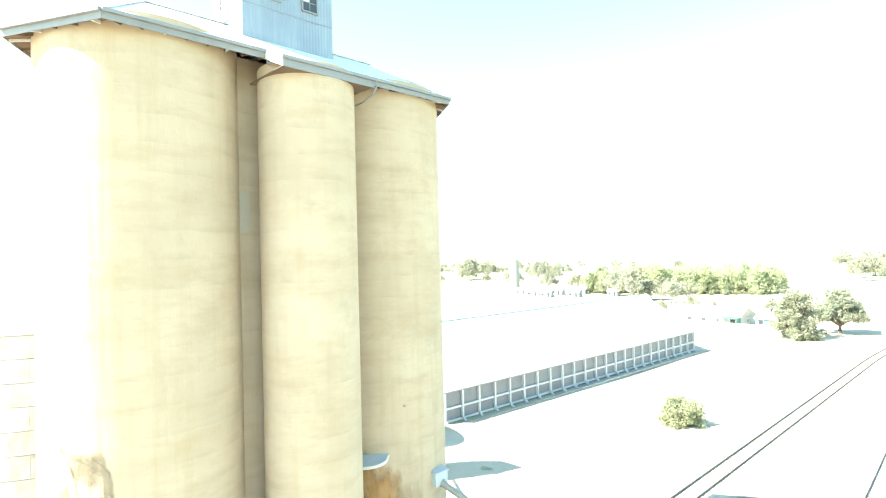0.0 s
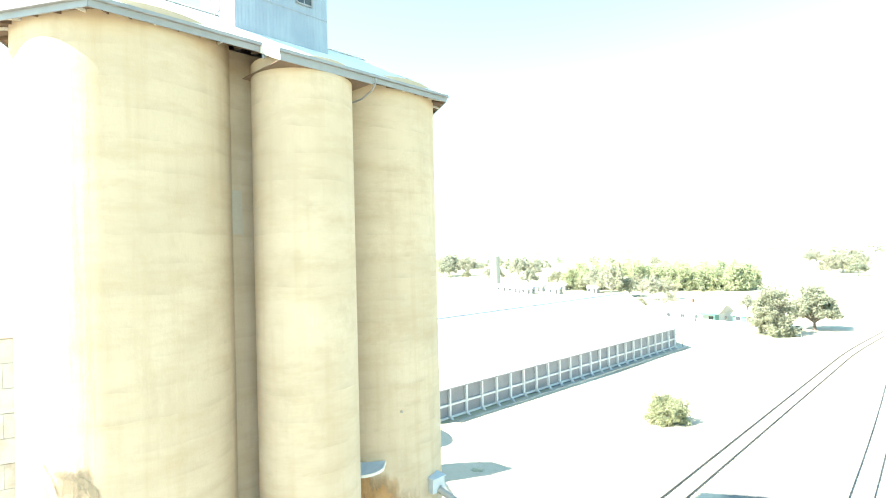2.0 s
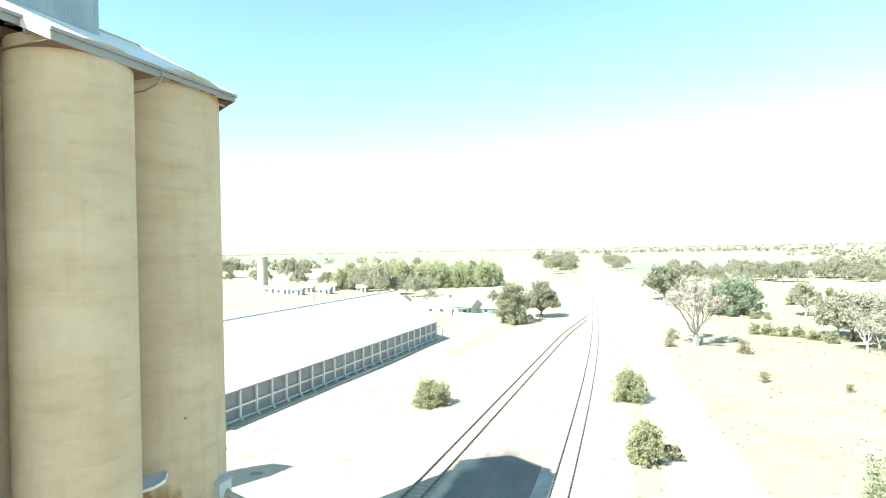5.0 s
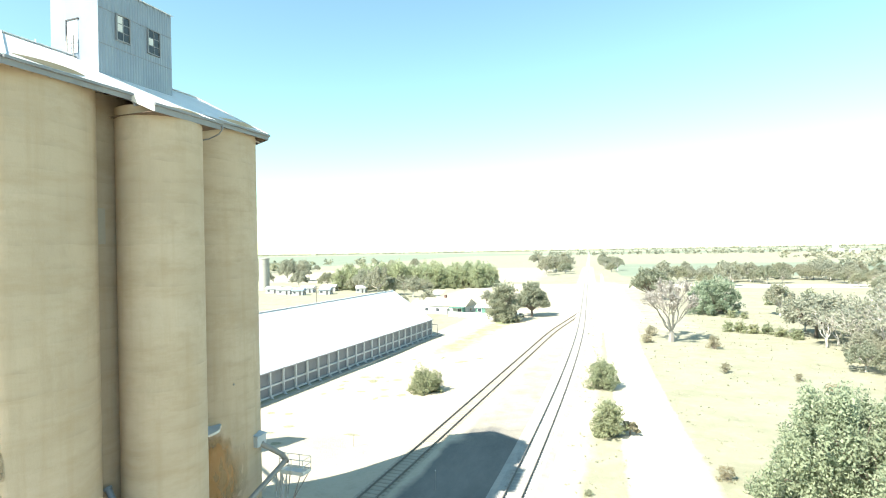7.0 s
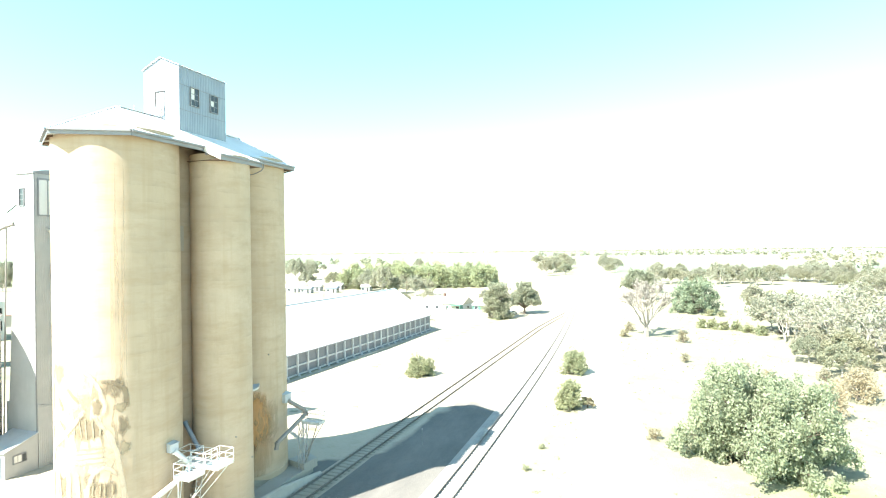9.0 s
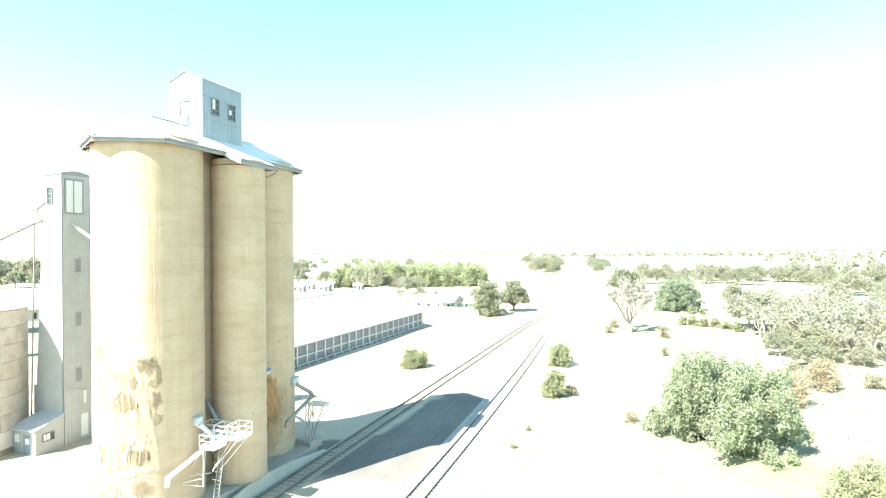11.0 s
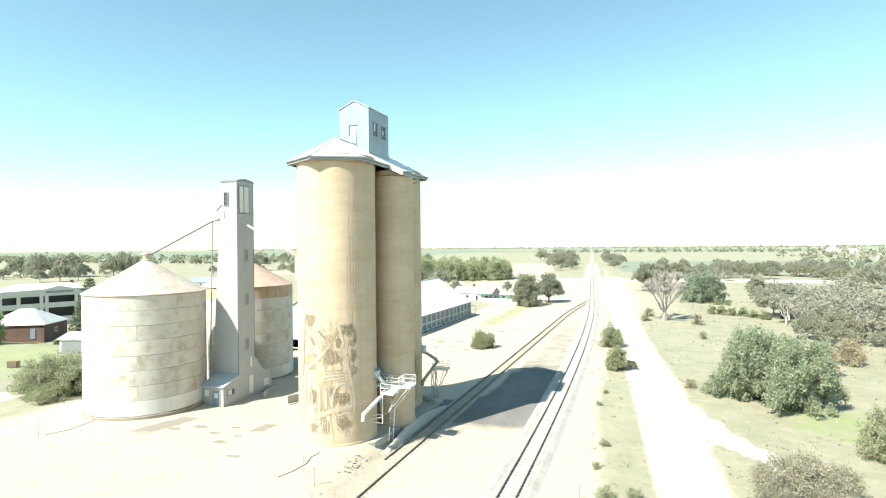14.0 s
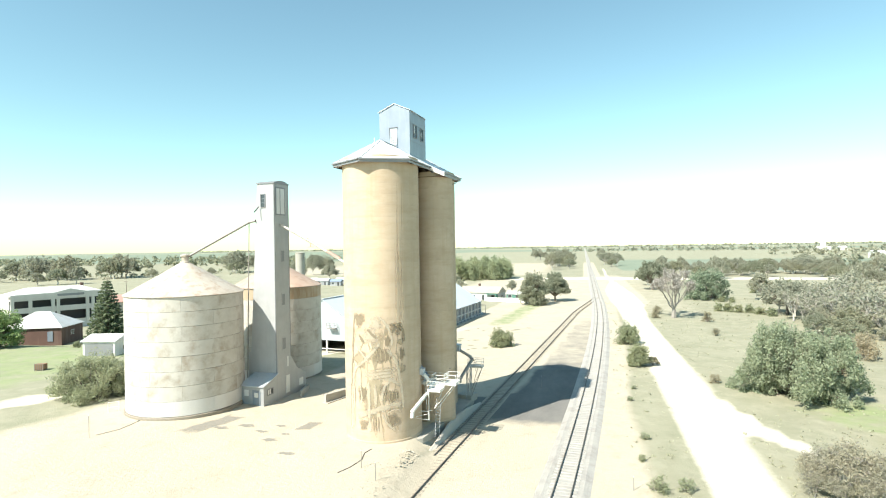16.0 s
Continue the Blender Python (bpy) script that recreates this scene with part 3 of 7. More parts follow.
def build_ground():
    xs, ys = spaced(-70, 42, 1.4, 4200), spaced(-40, 170, 1.4, 4200)
    verts, road, bare, green, shaded_gravel, lawn = [], [], [], [], [], []
    for y in ys:
        for x in xs:
            near = abs(x) < 400 and abs(y) < 600
            z = level(x, y) if near else 0.0
            if near:
                z -= 0.05 * road_mask(x, y) if abs(x) < 150 else 0
            verts.append((x, y, z))
            road.append(road_mask(x, y) if near else 0.0)
            bare.append(bare_mask(x, y) if near else 0.0)
            green.append(green_mask(x, y))
            lawn.append(lawn_mask(x, y) if near else 0.0)
            shaded_gravel.append(shaded_gravel_mask(x, y) if near else 0.0)
    w = len(xs)
    faces = [(j * w + i, j * w + i + 1, (j + 1) * w + i + 1, (j + 1) * w + i) for j in range(len(ys) - 1) for i in range(w - 1)]
    me = bpy.data.meshes.new("ground")
    me.from_pydata(verts, [], faces)
    me.polygons.foreach_set("use_smooth", [True] * len(faces))
    for key, values in (("road", road), ("bare", bare), ("green", green), ("shaded_gravel", shaded_gravel), ("lawn", lawn)):
        me.attributes.new(key, "FLOAT", "POINT").data.foreach_set("value", values)
    m, nt, bsdf = nodes_of("dry_ground")

    def mask(key, wobble, scale):
        at = nt.nodes.new("ShaderNodeAttribute")
        at.attribute_name = key
        add = nt.nodes.new("ShaderNodeMath")
        add.operation = "MULTIPLY_ADD"
        nt.links.new(grain(nt, scale, 5, 0.2, 0.8, (1, 1, 1), 0.65, 9.0), add.inputs[0])
        add.inputs[1].default_value = wobble
        nt.links.new(at.outputs["Fac"], add.inputs[2])
        mr = nt.nodes.new("ShaderNodeMapRange")
        mr.inputs["From Min"].default_value, mr.inputs["From Max"].default_value = 0.25 + wobble / 2, 0.75 + wobble / 2
        nt.links.new(add.outputs[0], mr.inputs["Value"])
        return mr.outputs["Result"]

    scrub = ramp_mix(nt, grain(nt, 0.05, 6, 0.3, 0.7), (0.265, 0.255, 0.178), (0.305, 0.292, 0.212))
    scrub = ramp_mix(nt, times(nt, grain(nt, 0.16, 6, 0.45, 0.7, (1, 1, 1), 0.7, 4.0), 0.6), scrub, (0.185, 0.195, 0.122))
    scrub = ramp_mix(nt, times(nt, grain(nt, 0.9, 6, 0.5, 0.75, (1, 1, 1), 0.75, 2.0), 0.4), scrub, (0.185, 0.18, 0.125))
    scrub = ramp_mix(nt, times(nt, grain(nt, 0.35, 6, 0.5, 0.7, (1, 1, 1), 0.7, 17.0), 0.6), scrub, (0.36, 0.338, 0.25))
    soil = ramp_mix(nt, grain(nt, 0.12, 6, 0.3, 0.7, (1, 1, 1), 0.65), (0.47, 0.415, 0.325), (0.41, 0.36, 0.28))
    soil = ramp_mix(nt, times(nt, grain(nt, 2.2, 6, 0.5, 0.72, (1, 1, 1), 0.75, 26.0), 0.4), soil, (0.33, 0.285, 0.21))
    soil = ramp_mix(nt, times(nt, grain(nt, 0.5, 6, 0.52, 0.72, (1, 1, 1), 0.7, 6.0), 0.5), soil, (0.31, 0.27, 0.20))
    track = ramp_mix(nt, grain(nt, 0.3, 5, 0.3, 0.7, (3, 0.3, 1)), (0.62, 0.57, 0.47), (0.56, 0.51, 0.41))
    crop = ramp_mix(nt, grain(nt, 0.02, 4, 0.3, 0.7), (0.165, 0.205, 0.15), (0.215, 0.245, 0.18))
    colour = ramp_mix(nt, mask("green", 0.3, 0.08), scrub, crop)
    colour = ramp_mix(nt, mask("bare", 0.5, 0.25), colour, soil)
    short = ramp_mix(nt, grain(nt, 0.3, 6, 0.3, 0.7, (1, 1, 1), 0.7), (0.19, 0.245, 0.105), (0.28, 0.305, 0.165))
    colour = ramp_mix(nt, mask("lawn", 0.9, 0.35), colour, short)
    # darker than the stone's own grey, for the shade beside the silos
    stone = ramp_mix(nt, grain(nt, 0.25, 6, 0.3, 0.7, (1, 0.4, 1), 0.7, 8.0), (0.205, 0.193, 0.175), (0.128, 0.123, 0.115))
    colour = ramp_mix(nt, mask("shaded_gravel", 0.5, 0.3), colour, stone)
    colour = ramp_mix(nt, mask("road", 0.35, 0.5), colour, track)
    nt.links.new(colour, bsdf.inputs["Base Color"])
    bsdf.inputs["Roughness"].default_value = 0.95
    bump(nt, bsdf, grain(nt, 2.5, 8, 0.2, 0.8, (1, 1, 1), 0.7), 0.5, 0.12)
    me.materials.append(m)
    tagged(new("ground", me), "dry pale sandy ground with worn white tracks and scrubby grass", "ground", kind="structure")


build_ground()


# ---- railway ----
def strip(fx, y0, y1, step, profile, z=0.0):
    """A profile of (across, height) swept along a line over the ground."""
    s = Shape()
    ys = list(np.arange(y0, y1, step)) + [y1]
    for y in ys:
        x = fx(y)
        s.v.extend((x + a, y, z + h) for a, h in profile)
    n = len(profile)
    s.f = [(k * n + i, k * n + i + 1, (k + 1) * n + i + 1, (k + 1) * n + i) for k in range(len(ys) - 1) for i in range(n - 1)]
    s.s = [False] * len(s.f)
    return s


RAIL = [(-0.07, 0.0), (-0.07, 0.02), (-0.012, 0.04), (-0.012, 0.12), (-0.036, 0.125), (-0.036, 0.16), (0.036, 0.16), (0.036, 0.125), (0.012, 0.12), (0.012, 0.04), (0.07, 0.02), (0.07, 0.0)]


def railway(name, fx, y0, y1, first, last, pitch, bed, sleeper_mat, label, base, z, length, bed_mat):
    track = thing(name, Matrix.Identity(4), label, "railway", kind="structure")
    part("ballast", strip(fx, y0, y1, 3.0, bed, base), bed_mat, track)
    for side in (-0.8, 0.8):
        part("rail", strip(lambda y: fx(y) + side, y0, y1, 2.0, RAIL, z), M["rail"], track, "dark steel running rail")
    hw, hl = 0.12, length / 2
    one = Shape().add([(-hl, -hw, -0.1), (hl, -hw, -0.1), (hl, hw, -0.1), (-hl, hw, -0.1), (-hl, -hw * 0.85, 0.0), (hl, -hw * 0.85, 0.0), (hl, hw * 0.85, 0.0), (-hl, hw * 0.85, 0.0),
                       (-hl * 0.35, -hw * 0.8, -0.03), (hl * 0.35, -hw * 0.8, -0.03), (hl * 0.35, hw * 0.8, -0.03), (-hl * 0.35, hw * 0.8, -0.03)],
                      [(3, 2, 1, 0), (0, 1, 5, 9, 8, 4), (2, 3, 7, 11, 10, 6), (1, 2, 6, 5), (3, 0, 4, 7), (4, 8, 11, 7), (8, 9, 10, 11), (9, 5, 6, 10)])
    me = one.mesh("sleeper", sleeper_mat)
    y = first
    rest = Shape()
    rng = random.Random(5)
    count = 0
    while y < last:
        turn = math.degrees(math.atan((fx(y - 1) - fx(y + 1)) / 2)) + rng.uniform(-0.8, 0.8)
        m = pose(fx(y) + rng.uniform(-0.03, 0.03), y, z + rng.uniform(-0.02, 0.005), 0, 0, turn)
        if count < 295:
            ob = new("sleeper", me)
            ob.parent, ob.matrix_basis = track, m
        else:
            rest.add([m @ Vector(p) for p in one.v], one.f)
        count += 1
        y += pitch
    if rest.v:
        tagged(part("far_sleepers", rest, sleeper_mat, track), kind="stuff")
    return track


BED = [(-2.9, -0.15), (-1.75, 0.16), (-1.35, 0.12), (1.35, 0.12), (1.75, 0.16), (2.9, -0.15)]
railway("main_railway_line", main_x, -60, 2500, -7, 330, 0.68, BED, M["sleeper"], "single railway line on pale ballast with concrete sleepers", 0.02, 0.22, 2.55, M["ballast"])
LOW = [(-1.9, -0.12), (-1.35, -0.02), (1.35, -0.02), (1.9, -0.12)]
railway("railway_siding", siding_x, -40, 184, -12, 172, 0.78, LOW, M["sleeper_old"], "old railway siding half sunk in dirt beside the silos", 0.03, 0.07, 2.4, M["bed"])


# ---- the concrete silos ----
SILO = pose(-27.65, 15.9, 0, 0, 0, -4.2)
BASE = 1.25
EAVE, RIDGE = 31.65, 34.4
BIN_V, BIN_R = 6.82, 4.3
SMALL_U, SMALL_V, SMALL_R = 3.9, -0.2, 2.42


def window(parent, m, w, h, cols, rows, open_panes=()):
    """A steel window: frame, bars and panes, laid in its own plane x right, z up, y out of the wall towards minus."""
    win = part("window", Shape().box(-w / 2 - 0.04, w / 2 + 0.04, 0.022, 0.05, -h / 2 - 0.04, h / 2 + 0.04), M["dark"], parent, "small-paned steel window")
    win.matrix_basis = m
    for x0, x1, z0, z1 in ((-w / 2 - 0.07, w / 2 + 0.07, -h / 2 - 0.07, -h / 2), (-w / 2 - 0.07, w / 2 + 0.07, h / 2, h / 2 + 0.07), (-w / 2 - 0.07, -w / 2, -h / 2, h / 2), (w / 2, w / 2 + 0.07, -h / 2, h / 2)):
        part("frame_bar", Shape().box(x0, x1, -0.08, 0.03, z0, z1), M["fascia"], win)
    for i in range(1, cols):
        x = -w / 2 + w * i / cols
        part("glazing_bar", Shape().box(x - 0.02, x + 0.02, -0.04, 0.02, -h / 2, h / 2), M["fascia"], win)
    for j in range(1, rows):
        z = -h / 2 + h * j / rows
        part("glazing_bar", Shape().box(-w / 2, w / 2, -0.038, 0.018, z - 0.02, z + 0.02), M["fascia"], win)
    for i in range(cols):
        for j in range(rows):
            x, z = -w / 2 + w * (i + 0.5) / cols, -h / 2 + h * (j + 0.5) / rows
            part("pane", Shape().box(x - w / cols / 2 + 0.025, x + w / cols / 2 - 0.025, -0.01, 0.0, z - h / rows / 2 + 0.025, z + h / rows / 2 - 0.025), M["white"] if (i, j) in open_panes else M["glass"], win)
    return win


def hexagon(cv, sign, r):
    return [(r * math.cos(radians(30)), cv + sign * r * 0.5), (0, cv + sign * r), (-r * math.cos(radians(30)), cv + sign * r * 0.5)]


def bent(r, z, a0, a1, z0, z1, c, n=10, k=6):
    """A patch on the skin of a bin, between two angles and two heights, with an uneven outline."""
    s = Shape()
    rng = random.Random(int(a0 * 31 + z0 * 17 + z1 * 7))
    ph = [rng.uniform(0, 6.28) for _ in range(4)]
    mid_a, mid_z, ha, hz = (a0 + a1) / 2, (z0 + z1) / 2, (a1 - a0) / 2, (z1 - z0) / 2
    vs, rings = [(c[0] + r * math.cos(radians(mid_a)), c[1] + r * math.sin(radians(mid_a)), mid_z)], 4
    m = 28
    for q in range(1, rings + 1):
        for i in range(m):
            t = 2 * math.pi * i / m
            e = (abs(math.cos(t)) ** 2.8 + abs(math.sin(t)) ** 2.8) ** (-1 / 2.8)
            wob = 1 + 0.16 * math.sin(3 * t + ph[0]) + 0.10 * math.sin(5 * t + ph[1]) + 0.06 * math.sin(9 * t + ph[2])
            a = radians(mid_a + ha * math.cos(t) * e * wob * q / rings)
            vs.append((c[0] + r * math.cos(a), c[1] + r * math.sin(a), mid_z + hz * math.sin(t) * e * wob * q / rings))
    fs = [(0, 1 + i, 1 + (i + 1) % m) for i in range(m)]
    for q in range(rings - 1):
        o = 1 + q * m
        fs += [(o + i, o + m + i, o + m + (i + 1) % m, o + (i + 1) % m) for i in range(m)]
    s.add(vs, fs, True)
    s.soft = [1.0] + [0.95] * m + [0.75] * m + [0.4] * m + [-0.3] * m
    return s


def build_silo():
    silo = thing("grain_silo", SILO, "tall cream concrete grain silo with a grey steel roof house", "silo")
    top = EAVE - 0.1
    for name, c, r in (("bin", (0, -BIN_V), BIN_R), ("bin", (0, BIN_V), BIN_R), ("small_bin", (SMALL_U, SMALL_V), SMALL_R), ("small_bin", (-SMALL_U, -SMALL_V), SMALL_R)):
        z1 = top + (0.55 if r > 3 else -0.45)
        part(name, Shape().lathe([(r + 0.05, BASE - 1.4), (r + 0.05, BASE + 0.25), (r, BASE + 0.3), (r, 12), (r, 22), (r, z1), (r - 0.3, z1)], 96, c), M["concrete"], silo)
    # bin concrete in a darker copy, the recess shade put into its colour
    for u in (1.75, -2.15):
        part("link_wall", Shape().box(u, u + 0.4, -4.6, 4.6, BASE - 1.2, top + 0.4), M["panel"], silo, "concrete wall between the bins with recess shade in its colour")
    part("mortar_patch", Shape().box(2.154, 2.18, -3.2, -2.6, 23.1, 25.2), M["patch"], silo, "pale grey mended rectangle")
    # roof: a ridge over the bins, half hexagons at both ends
    r = 5.3
    out = hexagon(-BIN_V, -1, r) + list(reversed(hexagon(BIN_V, 1, r)))
    ring = [Vector((x, y, EAVE)) for x, y in out]
    a, b = Vector((0, -BIN_V, RIDGE)), Vector((0, BIN_V, RIDGE))
    rs = Shape().add(ring + [a, b], [(1, 0, 6), (2, 1, 6), (3, 2, 6, 7), (4, 3, 7), (5, 4, 7), (0, 5, 7, 6)])
    low = [p + Vector((0, 0, -0.06)) for p in ring + [a, b]]
    rs.add(low, [(6, 0, 1), (6, 1, 2), (7, 6, 2, 3), (7, 3, 4), (7, 4, 5), (6, 7, 5, 0)])
    part("roof", rs, M["roof"], silo, "pale corrugated steel hipped roof")
    for p, q in ((0, 6), (1, 6), (2, 6), (3, 7), (4, 7), (5, 7), (6, 7)):
        P = (ring + [a, b])
        part("ridge_cap", Shape().beam(P[p] + Vector((0, 0, 0.03)), P[q] + Vector((0, 0, 0.03)), 0.3, 0.06), M["roof"], silo)
    # fascia and gutter
    runs = [(ring[0], ring[1]), (ring[1], ring[2]), (ring[2], ring[3]), (ring[3], ring[4]), (ring[4], ring[5])]
    side0, side1 = ring[5], ring[0]
    runs += [(Vector((side1.x, -2.75, EAVE)), side1), (side0, Vector((side0.x, 2.55, EAVE)))]
    for p, q in runs:
        part("fascia", Shape().beam(p + Vector((0, 0, -0.2)), q + Vector((0, 0, -0.2)), 0.05, 0.42), M["fascia"], silo, "grey steel fascia board")
        d = (q - p).normalized()
        n = Vector((d.y, -d.x, 0))
        mid = (p + q) / 2 - Vector((0, BIN_V if (p + q).y > 0 else -BIN_V, EAVE))
        n = n if n.dot(mid) > 0 else -n
        part("gutter", Shape().beam(p + n * 0.1 + Vector((0, 0, -0.07)), q + n * 0.1 + Vector((0, 0, -0.07)), 0.15, 0.14), M["fascia"], silo)
    # soffit and rafters
    inner = [(p[0] * 0.7, (p[1] + (BIN_V if p[1] < 0 else -BIN_V)) * 0.7 + (-BIN_V if p[1] < 0 else BIN_V)) for p in out]
    sf = Shape()
    for i in range(6):
        j = (i + 1) % 6
        sf.add([(*out[i], EAVE - 0.3), (*out[j], EAVE - 0.3), (*inner[j], EAVE + 0.1), (*inner[i], EAVE + 0.1)], [(0, 1, 2, 3)])
    part("soffit", sf, M["timber"], silo, "dark timber underside of the eave")
    for i in range(6):
        j = (i + 1) % 6
        P, Q, S, T = Vector((*out[i], EAVE - 0.36)), Vector((*out[j], EAVE - 0.36)), Vector((*inner[j], EAVE + 0.02)), Vector((*inner[i], EAVE + 0.02))
        n = max(3, int((Q - P).length / 0.9))
        for k in range(n):
            f = (k + 0.5) / n
            part("rafter", Shape().beam(P.lerp(Q, f), T.lerp(S, f), 0.06, 0.12), M["white"] if k % 3 == 0 else M["timber"], silo)
    # lean-to roof over the small bin
    e_u, e_z, v0, v1 = 6.3, 30.95, -2.75, 2.35
    for sgn in (1, -1):
        vs = [(4.4 * sgn, v0, EAVE + 0.14), (4.4 * sgn, v1, EAVE + 0.14), (e_u * sgn, v1, e_z), (e_u * sgn, v0, e_z)]
        lo = [(x, y, z - 0.06) for x, y, z in vs]
        f = [(0, 1, 2, 3), (7, 6, 5, 4), (0, 3, 7, 4), (1, 5, 6, 2), (3, 2, 6, 7), (0, 4, 5, 1)]
        part("lean_to_roof", Shape().add(vs + lo, f if sgn < 0 else [tuple(reversed(q)) for q in f]), M["roof"], silo)
        # plate added to block a sun streak on the small bin
        part("soffit", Shape().box(min(2.7 * sgn, (e_u - 0.04) * sgn), max(2.7 * sgn, (e_u - 0.04) * sgn), v0 + 0.04, v1 - 0.04, e_z - 0.46, e_z - 0.42), M["timber"], silo)
        part("fascia", Shape().box(e_u * sgn - 0.03, e_u * sgn + 0.03, v0, v1, e_z - 0.5, e_z - 0.02), M["fascia"], silo)
        part("gutter", Shape().box(min(e_u * sgn, (e_u + 0.16) * sgn), max(e_u * sgn, (e_u + 0.16) * sgn), v0 - 0.1, v1 + 0.1, e_z - 0.16, e_z - 0.02), M["fascia"], silo)
        for v in (v0, v1):
            g = [(4.4 * sgn, v - 0.03, EAVE + 0.06), (e_u * sgn, v - 0.03, e_z - 0.08), (e_u * sgn, v - 0.03, e_z - 0.5), (4.4 * sgn, v - 0.03, EAVE - 0.35)]
            part("end_board", Shape().add(g + [(x, y + 0.06, z) for x, y, z in g], [(0, 1, 2, 3), (7, 6, 5, 4), (0, 4, 5, 1), (1, 5, 6, 2), (2, 6, 7, 3), (3, 7, 4, 0)]), M["white"], silo, "white triangular end board")
    dp = Shape()
    for p, q in (((6.4, 2.42, 30.9), (6.4, 2.42, 30.5)), ((6.4, 2.42, 30.5), (6.1, 2.42, 30.2)), ((6.1, 2.42, 30.2), (5.3, 2.4, 29.95)), ((5.3, 2.4, 29.95), (4.6, 2.35, 29.9))):
        dp.tube(p, q, 0.05, n=10)
    part("downpipe", dp, M["fascia"], silo, "grey downpipe elbow under the gutter")
    dp = Shape().tube((4.75, -2.7, 31.4), (4.75, -2.7, 30.95), 0.07, n=10).tube((4.75, -2.7, 30.95), (5.4, -2.6, 31.05), 0.05, n=8)
    part("downpipe", dp, M["fascia"], silo)

    # roof house
    tu, tv, z0, z1, zr = 1.98, 2.68, 32.3, 38.7, 39.55
    house = part("roof_house", Shape().add([(-tu, -tv, z0), (tu, -tv, z0), (tu, -tv, z1), (0, -tv, zr), (-tu, -tv, z1), (-tu, tv, z0), (tu, tv, z0), (tu, tv, z1), (0, tv, zr), (-tu, tv, z1)],
                                           [(0, 1, 2, 3, 4), (9, 8, 7, 6, 5), (1, 6, 7, 2), (5, 0, 4, 9)]), M["galv"], silo, "blue-grey corrugated steel roof house")
    rf = Shape()
    for sgn in (1, -1):
        vs = [(0, -tv - 0.12, zr + 0.06), (0, tv + 0.12, zr + 0.06), ((tu + 0.12) * sgn, tv + 0.12, z1 - 0.02), ((tu + 0.12) * sgn, -tv - 0.12, z1 - 0.02)]
        lo = [(x, y, z - 0.06) for x, y, z in vs]
        f = [(0, 1, 2, 3), (7, 6, 5, 4), (0, 3, 7, 4), (1, 5, 6, 2), (3, 2, 6, 7)]
        rf.add(vs + lo, f if sgn < 0 else [tuple(reversed(q)) for q in f])
    part("roof", rf, M["roof"], house)
    for z in (35.0, 37.1):
        part("sheet_joint", Shape().box(tu + 0.002, tu + 0.02, -tv, tv, z, z + 0.05), M["fascia"], house)
    window(silo, pose(tu + 0.03, -1.05, 36.35, 0, 0, 90), 0.85, 1.5, 2, 3, ((0, 2), (0, 1)))
    window(silo, pose(tu + 0.03, 1.2, 36.3, 0, 0, 90), 0.85, 1.5, 2, 3, ((0, 1),))
    part("door", Shape().box(-0.55, 0.35, -tv - 0.03, -tv + 0.05, 34.6, 36.6), M["galv_x"], house, "small roof house door, sheeted")
    part("door_frame", Shape().box(-0.63, -0.55, -tv - 0.07, -tv, 35.4, 36.68).box(-0.55, 0.43, -tv - 0.07, -tv, 36.6, 36.68), M["dark"], house)
    la = Shape()
    for u in (-0.3, 0.25):
        la.box(u - 0.025, u + 0.025, -tv - 0.25, -tv - 0.2, 33.4, 35.6)
    for k in range(7):
        la.box(-0.3, 0.25, -tv - 0.24, -tv - 0.21, 33.6 + 0.3 * k, 33.63 + 0.3 * k)
    part("ladder", la, M["steel"], house, "steel ladder up to the door")
    part("pole", Shape().tube((-2.4, -3.3, 33.2), (-2.4, -3.3, 35.6), 0.03, n=6).box(-2.42, -2.1, -3.32, -3.28, 34.6, 34.64), M["white"], silo)
    # rust stain and spout flap between the small bin and the far bin
    part("rust_stain", bent(BIN_R + 0.012, 0, -60, 0, 0.4, 10.2, (0, BIN_V)), M["rust_faint"], silo, "orange rust stain on the concrete")
    part("rust_stain", bent(BIN_R + 0.014, 0, -64, -14, 3.2, 10.6, (0, BIN_V)), M["rust_stain"], silo)
    hood, rim = Shape(), Shape()
    ring = []
    for k in range(15):
        a = radians(-66 + 36 * k / 14)
        d = 0.12 + 0.85 * math.sqrt(max(0.0, 1 - ((k - 7) / 7) ** 2))
        ring.append((Vector((BIN_R * math.cos(a), BIN_V + BIN_R * math.sin(a), 10.4)), Vector(((BIN_R + d) * math.cos(a), BIN_V + (BIN_R + d) * math.sin(a), 10.4 - 0.42 * d))))
    for (p0, q0), (p1, q1) in zip(ring, ring[1:]):
        low = Vector((0, 0, -0.05))
        hood.add([p0, p1, q1, q0, p0 + low, p1 + low, q1 + low, q0 + low], [(3, 2, 1, 0), (4, 5, 6, 7), (2, 3, 7, 6)])
        rim.beam(q0, q1, 0.06, 0.16)
    hood = part("hood", hood, M["galv_x"], silo, "rounded grey steel rain hood")
    part("rim", rim, M["white"], hood, "white turned-down rim")
    for (u, v, z) in ((6.1, -1.2, 7.5), (6.2, 0.6, 5.2), (4.2, 5.6, 13.0)):
        c = Vector((0, -BIN_V, z)) if v < -3 else (Vector((SMALL_U, SMALL_V, z)) if v < 3 else Vector((0, BIN_V, z)))
        d = (Vector((u, v, z)) - c).normalized()
        rr = SMALL_R if abs(v) < 3 else BIN_R
        part("wall_fitting", Shape().tube(c + d * (rr - 0.05), c + d * (rr + 0.08), 0.08, 0.07, 10), M["steel"], silo)
    return silo


silo = build_silo()


